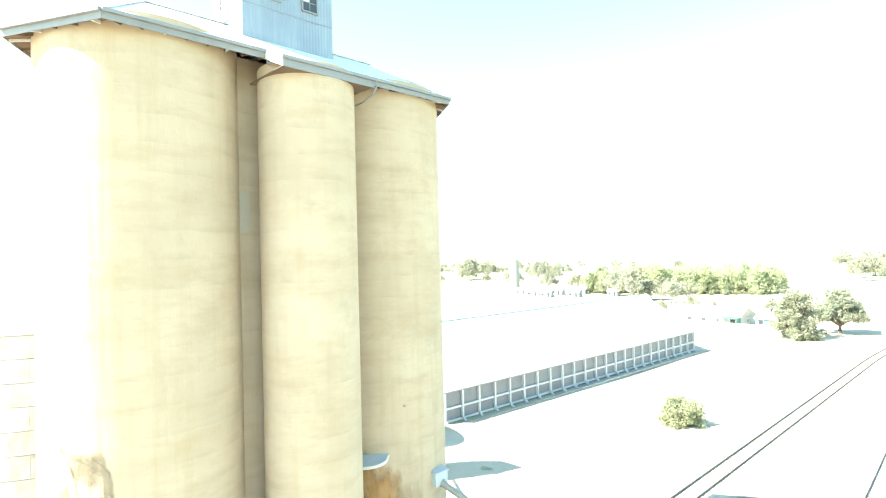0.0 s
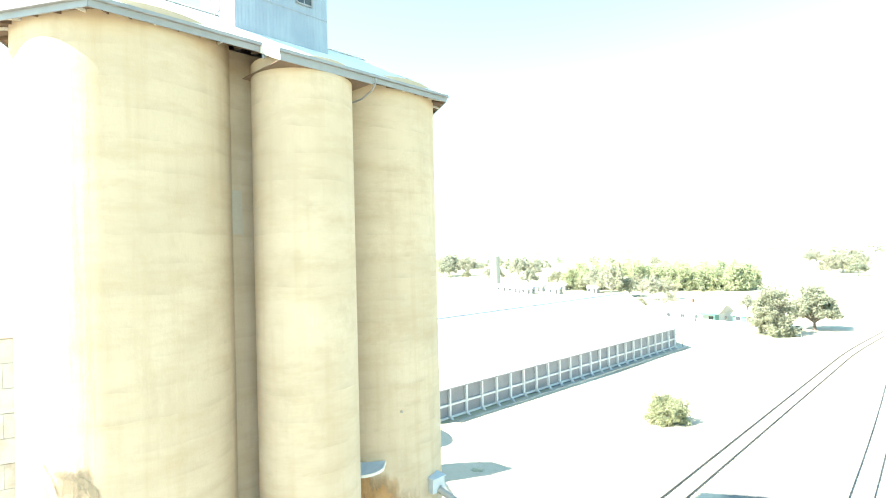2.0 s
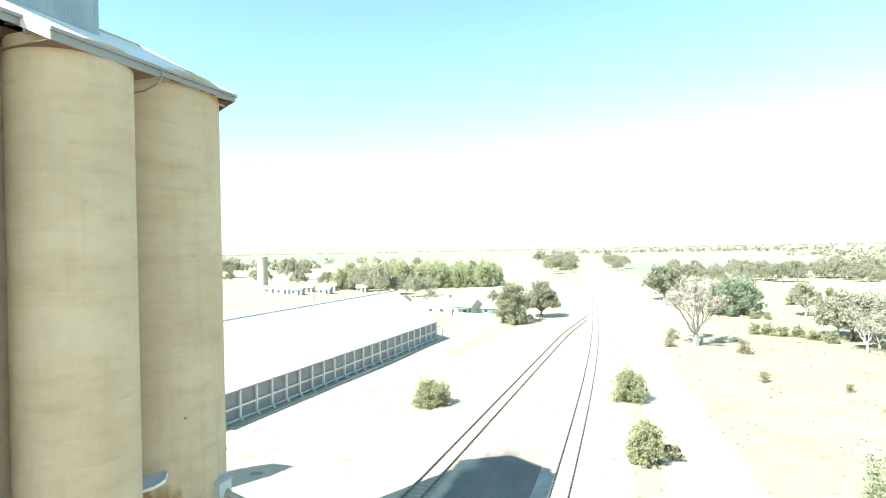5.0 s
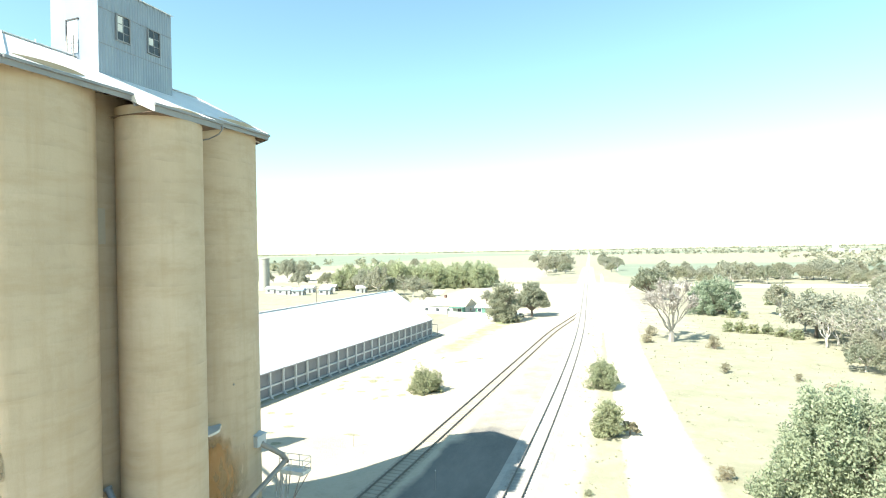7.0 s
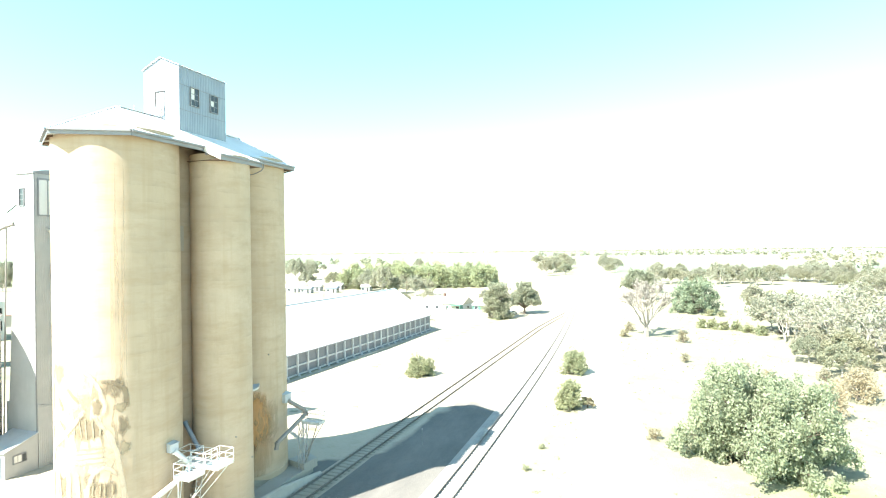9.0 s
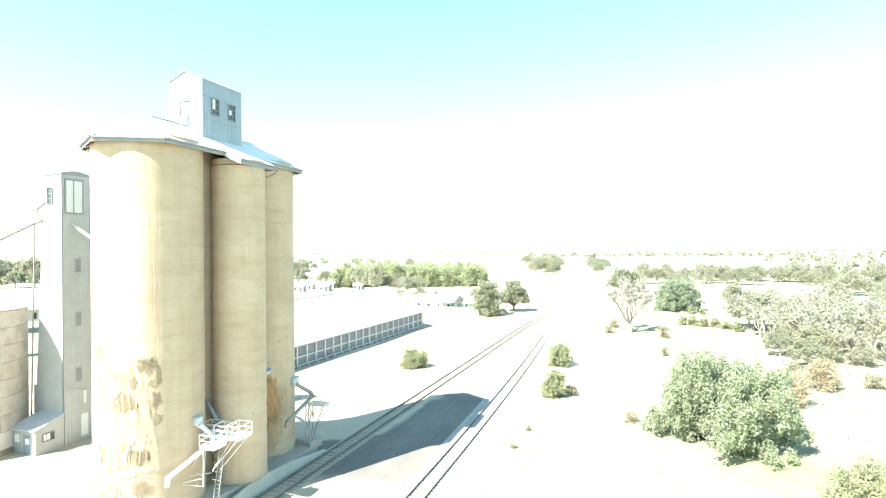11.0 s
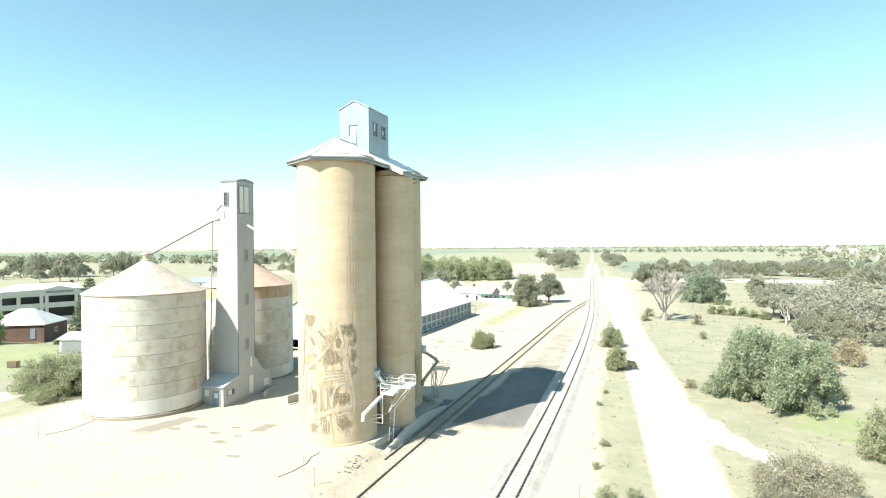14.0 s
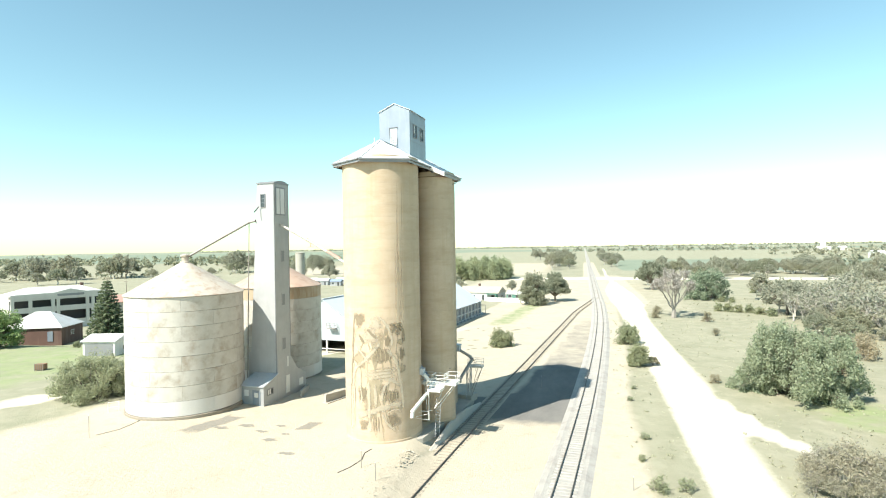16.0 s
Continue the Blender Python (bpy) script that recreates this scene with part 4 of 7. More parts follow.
def stroke(r, c, pts, w):
    """A brush stroke on the skin of a bin, through points of (angle, height)."""
    path = []
    for i in range(len(pts) - 1):
        p0, p1, p2, p3 = pts[max(0, i - 1)], pts[i], pts[i + 1], pts[min(len(pts) - 1, i + 2)]
        n = max(3, int(math.hypot(radians(p2[0] - p1[0]) * r, p2[1] - p1[1]) / 0.3))
        for k in range(n + (i == len(pts) - 2)):
            t = k / n
            a, z = (0.5 * (2 * p1[j] + (p2[j] - p0[j]) * t + (2 * p0[j] - 5 * p1[j] + 4 * p2[j] - p3[j]) * t * t + (3 * p1[j] - p0[j] - 3 * p2[j] + p3[j]) * t ** 3) for j in (0, 1))
            path.append((radians(a) * r + 0.1 * noise.noise((a * 0.2, z, 1)), z + 0.1 * noise.noise((a * 0.2, z, 5))))
    s = Shape()
    for i, (x, z) in enumerate(path):
        xa, za = path[max(0, i - 2)]
        xb, zb = path[min(len(path) - 1, i + 2)]
        d = math.hypot(xb - xa, zb - za) or 1
        nx, nz = -(zb - za) / d, (xb - xa) / d
        tip = ease(min(i, len(path) - 1 - i), -1, 2)
        for f, soft in ((-0.5, -0.2), (-0.25, 0.8), (0, 1), (0.25, 0.8), (0.5, -0.2)):
            a = (x + nx * f * w * (0.5 + 0.5 * tip)) / r
            s.v.append((c[0] + r * math.cos(a), c[1] + r * math.sin(a), z + nz * f * w * (0.5 + 0.5 * tip)))
            s.soft.append(soft * tip)
    s.f = [(5 * i + j, 5 * i + j + 5, 5 * i + j + 6, 5 * i + j + 1) for i in range(len(path) - 1) for j in range(4)]
    s.s = [True] * len(s.f)
    return s


def build_mural(silo):
    """Faded paint on the lit side of the bin: plain panels and strokes of brown, tan and cream."""
    c, rr = (0, -BIN_V), BIN_R
    rng = random.Random(11)
    k = 0

    def lift():
        nonlocal k
        k += 1
        return rr + 0.004 + 0.0012 * k

    def blot(a0, a1, z0, z1, tone):
        part("paint_patch", bent(lift(), 0, a0, a1, z0, z1, c), M[tone], silo)

    def line(tone, w, *pts):
        part("paint_stroke", stroke(lift(), c, pts, w), M[tone], silo)
    blot(-121, -32, 2.2, 15.6, "ochre_b")
    for row in ((-112, -90, 13.6, 15.4), (-56, -34, 12.7, 14.3), (-43, -31, 9.9, 11.6), (-82, -52, 9.7, 11.7), (-64, -54, 11.6, 12.9), (-107, -88, 5.6, 7.7), (-72, -60, 6.2, 7.9), (-66, -42, 5.5, 7.2), (-104, -86, 2.6, 4.0), (-62, -39, 2.7, 4.7)):
        blot(*row, "ochre_a")
    for row in ((-112, -88, 9.2, 11.3), (-42, -31, 8.6, 9.8), (-46, -33, 11.7, 12.5)):
        blot(*row, "ochre_b")
    for row in ((-99, -70, 11.6, 13.9), (-93, -41, 7.8, 9.6), (-86, -64, 13.2, 15.0)):
        blot(*row, "ochre_c")
    # outlines and hatching in brown
    line("ochre_a", 0.3, (-110, 14.9), (-114, 10.7), (-118, 6.6), (-121, 2.8))
    line("ochre_a", 0.4, (-101, 12.9), (-92, 11.9))
    line("ochre_a", 0.4, (-88, 13.6), (-74, 12.4))
    line("ochre_a", 0.5, (-58, 14.0), (-46, 13.9), (-36, 13.2), (-33, 12.0))
    for z in (8.3, 8.65, 9.0, 9.3):
        line("ochre_b", 0.16, (-80, z - 0.1), (-66, z), (-51, z + 0.1))
    for q in range(5):
        line("ochre_b", 0.16, (-80 + 5.5 * q, 11.6), (-79 + 5.8 * q, 9.9))
    for q in range(3):
        line("ochre_a", 0.22, (-80 + 3.4 * q, 4.2), (-79.5 + 3.6 * q, 2.5))
    for q in range(6):
        line("ochre_b", 0.14, (-61 + 3 * q, 3.7 - 0.1 * q), (-60 + 3 * q, 3.1 - 0.1 * q))
    for q in range(4):
        line("ochre_b", 0.2, (-63 + 5 * q, 5.8), (-62 + 5 * q, 7.0))
    # cream folds over it
    for w, *pts in ((0.5, (-68, 12.1), (-90, 10.3), (-111, 8.7), (-117, 4.6), (-118, 2.6)), (0.5, (-60, 11.4), (-46, 9.7), (-38, 6.7), (-37, 4.8)), (0.45, (-68, 5.8), (-64, 7.3), (-53, 8.0), (-42, 7.3)), (0.85, (-106, 4.1), (-72, 5.0), (-39, 5.5)), (0.35, (-68, 4.8), (-62, 3.6), (-49, 2.5)),
                    (0.5, (-86, 7.8), (-87, 5.2), (-84, 2.6)), (0.45, (-77, 7.8), (-76, 5.2)), (0.4, (-112, 7.6), (-113, 2.8)), (0.4, (-76, 15.0), (-62, 14.2), (-53, 12.6), (-55, 11.4)), (0.3, (-99, 7.6), (-97, 5.6)), (0.35, (-104, 11.6), (-84, 9.8)), (0.3, (-62, 4.6), (-48, 4.9), (-39, 4.4))):
        line("ochre_c", w, *pts)
    # streaks painted for grazing light where the wall turns from sun to shade
    for q in range(14):
        a = -46 + 0.9 * q + rng.uniform(-0.3, 0.3)
        z1 = rng.uniform(14, 30.5)
        blot(a - 0.7, a + 0.7, z1 - rng.uniform(5, 12), z1, "graze_streak")


build_mural(silo)


# ---- loading platform and gantries beside the silos ----
def rail_run(p, q, h=1.05):
    """Feet of the posts along one side of a deck."""
    p, q = Vector(p), Vector(q)
    n = max(1, round((q - p).length / 1.1))
    return p, q, [p.lerp(q, k / n) for k in range(n + 1)]


def rail_bars(s, pts, h=1.05, r=0.028):
    """A whole guard rail along points, in one shape."""
    for a, b in zip(pts, pts[1:]):
        p, q, feet = rail_run(a, b, h)
        for f in feet:
            s.tube(f, f + Vector((0, 0, h)), r, n=6)
        for hh in (h, h * 0.55):
            s.tube(p + Vector((0, 0, hh)), q + Vector((0, 0, hh)), r, n=6)


def rail_parts(parent, a, b, h=1.05, r=0.028):
    """The guard rail of one side: posts, top rail, middle rail and toe board."""
    p, q, feet = rail_run(a, b, h)
    for f in feet[:-1]:
        part("post", Shape().tube(f, f + Vector((0, 0, h)), r, n=6), M["white"], parent)
    for name, hh in (("top_rail", h), ("middle_rail", h * 0.55)):
        part(name, Shape().tube(p + Vector((0, 0, hh)), q + Vector((0, 0, hh)), r, n=6), M["white"], parent)
    part("toe_board", Shape().beam(p + Vector((0, 0, 0.09)), q + Vector((0, 0, 0.09)), 0.02, 0.14), M["white"], parent)


def deck(name, parent, u0, u1, v0, v1, z):
    part(name, Shape().box(u0, u1, v0, v1, z - 0.12, z), M["white"], parent, "white steel walkway deck")
    ring = [(u0, v0, z), (u1, v0, z), (u1, v1, z), (u0, v1, z)]
    for a, b in zip(ring, ring[1:] + ring[:1]):
        rail_parts(parent, a, b)


def braced(parent, u, v, z, top, w):
    s = Shape()
    for a in (-w, w):
        for b in (-w, w):
            s.tube((u + a, v + b, z), (u + a * 0.8, v + b * 0.8, top), 0.05, n=6)
    for k in range(3):
        za, zb = z + (top - z) * k / 3, z + (top - z) * (k + 1) / 3
        s.tube((u - w, v - w, za), (u + w, v - w, zb), 0.035, n=6).tube((u + w, v - w, za), (u + w, v + w, zb), 0.035, n=6)
        s.tube((u + w, v + w, za), (u - w, v + w, zb), 0.035, n=6).tube((u - w, v + w, za), (u - w, v - w, zb), 0.035, n=6)
    part("braced_leg", s, M["post"], parent, "grey braced steel support")


def spout(name, parent, pts, r, material, label=""):
    s = Shape()
    for p, q in zip(pts, pts[1:]):
        s.tube(p, q, r, n=14)
        d = (Vector(q) - Vector(p)).normalized()
        s.tube(Vector(p) - d * 0.05, Vector(p) + d * 0.06, r * 1.3, n=14)
    return part(name, s, material, parent, label)


def hopper_box(parent, u, v, z, k=1.0):
    s = Shape()
    at = Matrix.Translation((u, v, z)) @ Matrix.Scale(k, 4) @ Matrix.Translation((-u, -v, -z))
    s.box(u - 0.1, u + 0.85, v - 0.5, v + 0.5, z - 0.5, z + 0.35)
    s.add([(u - 0.15, v - 0.55, z + 0.5), (u + 0.95, v - 0.55, z + 0.36), (u + 0.95, v + 0.55, z + 0.36), (u - 0.15, v + 0.55, z + 0.5), (u - 0.15, v - 0.55, z + 0.44), (u + 0.95, v - 0.55, z + 0.3), (u + 0.95, v + 0.55, z + 0.3), (u - 0.15, v + 0.55, z + 0.44)],
          [(0, 1, 2, 3), (7, 6, 5, 4), (0, 4, 5, 1), (1, 5, 6, 2), (2, 6, 7, 3), (3, 7, 4, 0)])
    s.v = [tuple(at @ Vector(p)) for p in s.v]
    part("spout_box", s, M["galv_x"], parent, "grey sheet metal outlet box")


def build_gantries():
    g = thing("loading_gantry", SILO @ pose(3.7, -3.6, BASE), "white steel loading gantry with rails, ladder and spouts beside the silo", "gantry", group="silo gantries")
    # local: u outwards from the bins, v along the siding
    hopper_box(g, 0.35, -2.6, 7.0, 0.75)
    spout("spout", g, [(0.9, -2.5, 6.6), (1.5, -1.6, 5.4), (1.5, -2.1, 4.8), (0.85, -5.8, 3.4), (0.8, -5.9, 2.7)], 0.2, M["white"], "white grain spout")
    spout("spout", g, [(-1.4, 0.75, 7.6), (0.35, 0.5, 5.6)], 0.18, M["galv"], "grey steel chute from the recess")
    deck("deck", g, 1.6, 3.1, -3.3, -1.8, 5.0)
    deck("deck", g, 3.15, 4.5, -2.0, -0.3, 5.5)
    deck("deck", g, 0.2, 1.55, -1.6, -0.3, 5.3)
    deck("deck", g, 1.7, 3.1, -1.7, -0.5, 5.3)
    part("post", Shape().tube((1.62, -2.9, 1.6), (1.62, -2.9, 4.95), 0.06, n=8), M["white"], g, "white hanging post under the deck")
    for a, b in (((0.2, -4.3, 2.2), (1.62, -2.9, 2.3)), ((0.45, -3.4, 2.5), (1.75, -2.2, 2.5)), ((0.2, -4.3, 2.2), (1.62, -2.9, 1.6)), ((0.45, -2.6, 2.5), (1.62, -2.9, 2.5)), ((0.5, -3.0, 3.1), (1.62, -2.9, 4.8))):
        part("bracket", Shape().tube(a, b, 0.035, n=6), M["white"], g)
    part("brace", Shape().tube((4.3, -0.5, 5.4), (2.2, -1.6, 2.6), 0.04, n=6).tube((4.2, -1.8, 5.4), (2.1, -2.4, 2.8), 0.04, n=6), M["white"], g)
    part("brace", Shape().tube((0.6, -1.4, 5.2), (1.2, -2.4, 2.6), 0.04, n=6).tube((2.9, -0.7, 5.2), (2.1, -2.4, 2.8), 0.035, n=6), M["white"], g)
    s = Shape()
    for w in (-0.25, 0.25):
        s.tube((2.4 + w, -2.5, -0.4), (2.4 + w, -1.55, 4.8), 0.03, n=6)
    for k in range(15):
        f = k / 15
        s.tube((2.15, -2.5 + 0.95 * f, 4.8 * f), (2.65, -2.5 + 0.95 * f, 4.8 * f), 0.02, n=6)
    part("ladder", s, M["post"], g, "grey ladder with safety hoops")
    for k in range(5):
        s = Shape()
        z = 2.2 + 0.6 * k
        f = z / 4.8
        prev = None
        for q in range(9):
            a = math.pi * q / 8
            p = (2.4 + 0.36 * math.cos(a), -2.5 + 0.95 * f - 0.6 * math.sin(a), z)
            if prev:
                s.tube(prev, p, 0.018, n=5)
            prev = p
        part("safety_hoop", s, M["steel"], g)
    h = thing("loading_gantry", SILO @ pose(4.5, 8.2, 0.9), "grey steel loading gantry with long spout at the far bin", "gantry", group="silo gantries")
    hopper_box(h, -0.75, -0.2, 7.4)
    spout("spout", h, [(0.0, -0.1, 7.0), (1.2, 0.8, 6.0), (1.5, 0.8, 5.6), (1.0, -3.2, 3.9), (0.95, -3.3, 3.3)], 0.2, M["steel"], "long grey grain spout")
    deck("deck", h, 0.7, 2.8, 1.1, 2.2, 4.5)
    braced(h, 1.0, 0.9, 0.0, 4.55, 0.32)
    s = Shape()
    for a, b in (((0.6, 0.4, 0.0), (2.8, 2.2, 4.6)), ((1.2, 0.6, 0.0), (3.0, 0.4, 4.6)), ((0.4, 2.0, 0.0), (0.9, 2.3, 4.6)), ((0.9, 1.4, 0.0), (2.0, 2.3, 4.6))):
        s.tube(a, b, 0.04, n=6)
    part("strut", s, M["steel"], h)
    # raised concrete kerb and ramp walls along the siding
    pl = thing("loading_platform", SILO @ pose(5.0, 0, 0), "worn concrete loading platform along the siding", "platform", kind="structure")
    part("slab", Shape().prism([(-3.2, -8.0), (-0.5, -6.4), (0.3, -2.2), (1.0, 1.0), (1.0, 8.0), (0.8, 10.4), (-3.4, 12.2), (-3.6, 4.0)], -0.2, 0.95), M["slab"], pl)
    part("block", Shape().prism([(-1.9, -9.75), (0.1, -7.92), (0.34, -4.3), (0.6, -1.8), (-0.6, -2.2), (-1.2, -6.2), (-2.3, -8.6)], 0.0, 1.27), M["slab"], pl, "pale concrete loading block")
    ramp = Shape()
    for v, u, z, w in ((-8.0, 0.9, 0.06, 0.3), (-5.4, 1.15, 0.62, 0.3), (-2.3, 1.2, 1.15, 0.3), (1.0, 1.3, 1.22, 0.3), (4.4, 1.4, 1.05, 0.3), (7.4, 1.55, 0.62, 0.28), (10.4, 1.7, 0.2, 0.26)):
        ramp.v += [(u - w / 2, v, -0.2), (u - w / 2, v, z), (u - w / 2 + 0.08, v, z + 0.05), (u + w / 2 - 0.1, v, z), (u + w / 2, v, z - 0.08), (u + w / 2 + 0.34, v, -0.2)]
    ramp.f = [(6 * k + i, 6 * k + i + 1, 6 * k + i + 7, 6 * k + i + 6) for k in range(6) for i in range(5)] + [(0, 1, 2, 3, 4, 5), (41, 40, 39, 38, 37, 36)]
    ramp.f = [tuple(reversed(f)) for f in ramp.f]
    ramp.s = [False] * len(ramp.f)
    part("ramp_wall", ramp, M["render"], pl, "long low pale concrete ramp wall")
    part("step", Shape().prism([(-1.4, 9.2), (0.9, 8.6), (1.2, 10.6), (-0.8, 11.6)], 0.6, 1.5), M["slab"], pl)


build_gantries()


# ---- yard: patches, cracks, low walls and posts ----
def flat_patch(name, pts, mat, label, lift=0.03):
    cx, cy = sum(p[0] for p in pts) / len(pts), sum(p[1] for p in pts) / len(pts)
    s = Shape()
    rng = random.Random(int(abs(cx * 10)))
    ring = []
    for (x0, y0), (x1, y1) in zip(pts, pts[1:] + pts[:1]):
        for q in range(5):
            f = q / 5
            ring.append((x0 + (x1 - x0) * f + rng.uniform(-0.12, 0.12), y0 + (y1 - y0) * f + rng.uniform(-0.12, 0.12)))
    n = len(ring)
    s.add([(cx, cy, level(cx, cy) + lift)] + [(cx + (x - cx) * f, cy + (y - cy) * f, level(cx + (x - cx) * f, cy + (y - cy) * f) + lift) for f in (0.6, 1.0) for x, y in ring],
          [(0, 1 + i, 1 + (i + 1) % n) for i in range(n)] + [(1 + i, 1 + n + i, 1 + n + (i + 1) % n, 1 + (i + 1) % n) for i in range(n)])
    s.soft = [1.0] * (n + 1) + [0.1] * n
    return tagged(new(name, s.mesh(name, M[mat])), label, "ground patch", kind="structure")


flat_patch("paving_patch", [(-50.7, 2.0), (-48.1, 2.0), (-46.0, 9.1), (-48.6, 9.4)], "scuff", "grey worn concrete strip in the yard")
flat_patch("paving_patch", [(-38.5, 6.9), (-36.7, 7.2), (-36.3, 10.2), (-38.2, 10.1)], "scuff", "grey square concrete patch in the yard")
for x, y, a, b in ((-46.6, 4.9, 1.2, 0.5), (-44.2, 6.5, 1.3, 0.7), (-41.6, 5.4, 0.9, 0.4), (-40.5, 7.7, 0.8, 0.4), (-38.6, 5.4, 0.7, 0.4), (-39.3, 3.4, 1.0, 0.6), (-35.4, 0.4, 1.1, 0.5)):
    flat_patch("stain_patch", [(x - a, y - b * 0.4), (x, y - b), (x + a, y), (x + a * 0.3, y + b), (x - a * 0.8, y + b * 0.7)], "scuff", "brownish stain in the pale yard")
for name, pts in (("crack", [(-58.1, -1.0), (-57.1, 1.1), (-57.3, 4.1), (-57.9, 4.6)]), ("crack", [(-28.3, -2.8), (-27.7, -1.4), (-27.3, 0.5), (-27.7, 2.2), (-27.4, 3.4)])):
    s = Shape()
    for (x0, y0), (x1, y1) in zip(pts, pts[1:]):
        s.beam((x0, y0, level(x0, y0) + 0.01), (x1, y1, level(x1, y1) + 0.01), 0.1, 0.05)
    tagged(new("ground_crack", s.mesh("ground_crack", M["dark"])), "dark crack running across the yard surface", "crack", kind="structure")
for m, L, H in ((pose(-44.3, 19.0, 1.5, 0, 0, 105), 4.2, 0.9), (pose(-39.8, 17.4, 1.4, 0, 0, 72), 4.6, 1.1)):
    w = thing("low_wall", m, "low weathered concrete wall stub in the yard", "wall", group="yard walls")
    part("stem", Shape().add([(0, -0.15, -0.4), (L, -0.15, -0.4), (L, -0.15, H * 0.8), (0, -0.15, H), (0, 0.15, -0.4), (L, 0.15, -0.4), (L, 0.15, H * 0.8), (0, 0.15, H)], [(0, 1, 2, 3), (7, 6, 5, 4), (3, 2, 6, 7), (0, 3, 7, 4), (1, 5, 6, 2)]), M["slab"], w)
    part("footing", Shape().box(-0.1, L + 0.1, -0.6, 0.3, -0.4, 0.06), M["slab"], w)
for x, y, h in ((-58.2, -1.8, 2.4), (-26.6, -1.2, 1.6), (-24.2, -3.6, 1.6), (-1.8, 2.4, 1.2), (-12.5, 36.0, 1.8), (-24.5, 44.0, 1.6)):
    p = thing("marker_post", pose(x, y, level(x, y)), "thin grey steel marker post in the ground", "post", group="marker posts")
    part("stake", Shape().tube((0, 0, -0.2), (0, 0, h), 0.035, n=6), M["steel"], p)
    part("cap", Shape().tube((0, 0, h), (0, 0, h + 0.08), 0.05, 0.03, 6), M["white"], p)
for x, y, turn in ((-28.0, 5.75, 12), (-27.6, 5.55, 13)):
    p = thing("old_sleeper", pose(x, y, level(x, y), 0, 0, turn), "short dark timber sleeper lying in the yard", "sleeper", group="loose sleepers")
    part("timber_bar", Shape().add([(-0.11, -0.62, -0.02), (0.11, -0.6, -0.02), (0.11, 0.62, -0.02), (-0.11, 0.6, -0.02), (-0.1, -0.61, 0.13), (0.09, -0.58, 0.14), (0.1, 0.6, 0.13), (-0.09, 0.59, 0.12)], [(4, 5, 6, 7), (0, 1, 5, 4), (1, 2, 6, 5), (2, 3, 7, 6), (3, 0, 4, 7)]), M["timber"], p)
rough = random.Random(4)
def rubble(name, spots, size, mat, label, seed):
    """Loose lumps of dirt, each a small uneven block, joined."""
    rng = np.random.default_rng(seed)
    s = Shape()
    for x, y in spots:
        a, b, h = size * rng.uniform(0.4, 1.3), size * rng.uniform(0.4, 1.1), size * rng.uniform(0.25, 0.6)
        m = pose(x, y, level(x, y) - 0.02, 0, 0, rng.uniform(0, 180))
        s.add([m @ Vector(p) for p in ((-a, -b, 0), (a, -b * 0.7, 0), (a * 0.8, b, 0), (-a * 0.9, b * 0.8, 0), (-a * 0.4, -b * 0.4, h), (a * 0.5, -b * 0.3, h * 0.8), (a * 0.3, b * 0.5, h * 0.9), (-a * 0.5, b * 0.3, h * 0.7))],
              [(4, 5, 6, 7), (0, 1, 5, 4), (1, 2, 6, 5), (2, 3, 7, 6), (3, 0, 4, 7)])
    tagged(new(name, s.mesh(name, M[mat])), label, "rubble", kind="stuff")


spots = []
for k in range(420):
    v = rough.random() ** 1.4
    y = 4.0 - 22 * v
    spots.append((-24.6 + 0.16 * y + rough.gauss(0, 1.1) + 0.9 * math.sin(y * 0.7), y))
rubble("bank_rubble", spots, 0.12, "bed", "crumbled dirt clods on the eroded bank", 3)
rubble("verge_rubble", [(rough.gauss(-0.9, 0.5), rough.uniform(-12, 60)) for k in range(110)], 0.13, "bed", "dark clods and dead tufts along the verge", 4)
for k in range(30):
    x, y = rough.uniform(-44, -26), rough.uniform(30, 100)
    x += 0.09 * (y - 30)
    a, b = rough.uniform(0.4, 1.4), rough.uniform(0.4, 1.2)
    flat_patch("weed_patch", [(x - a, y - b * 0.4), (x, y - b), (x + a, y), (x + a * 0.3, y + b), (x - a * 0.8, y + b * 0.7)], "weeds", "sparse yellow-green weeds on bare dirt")


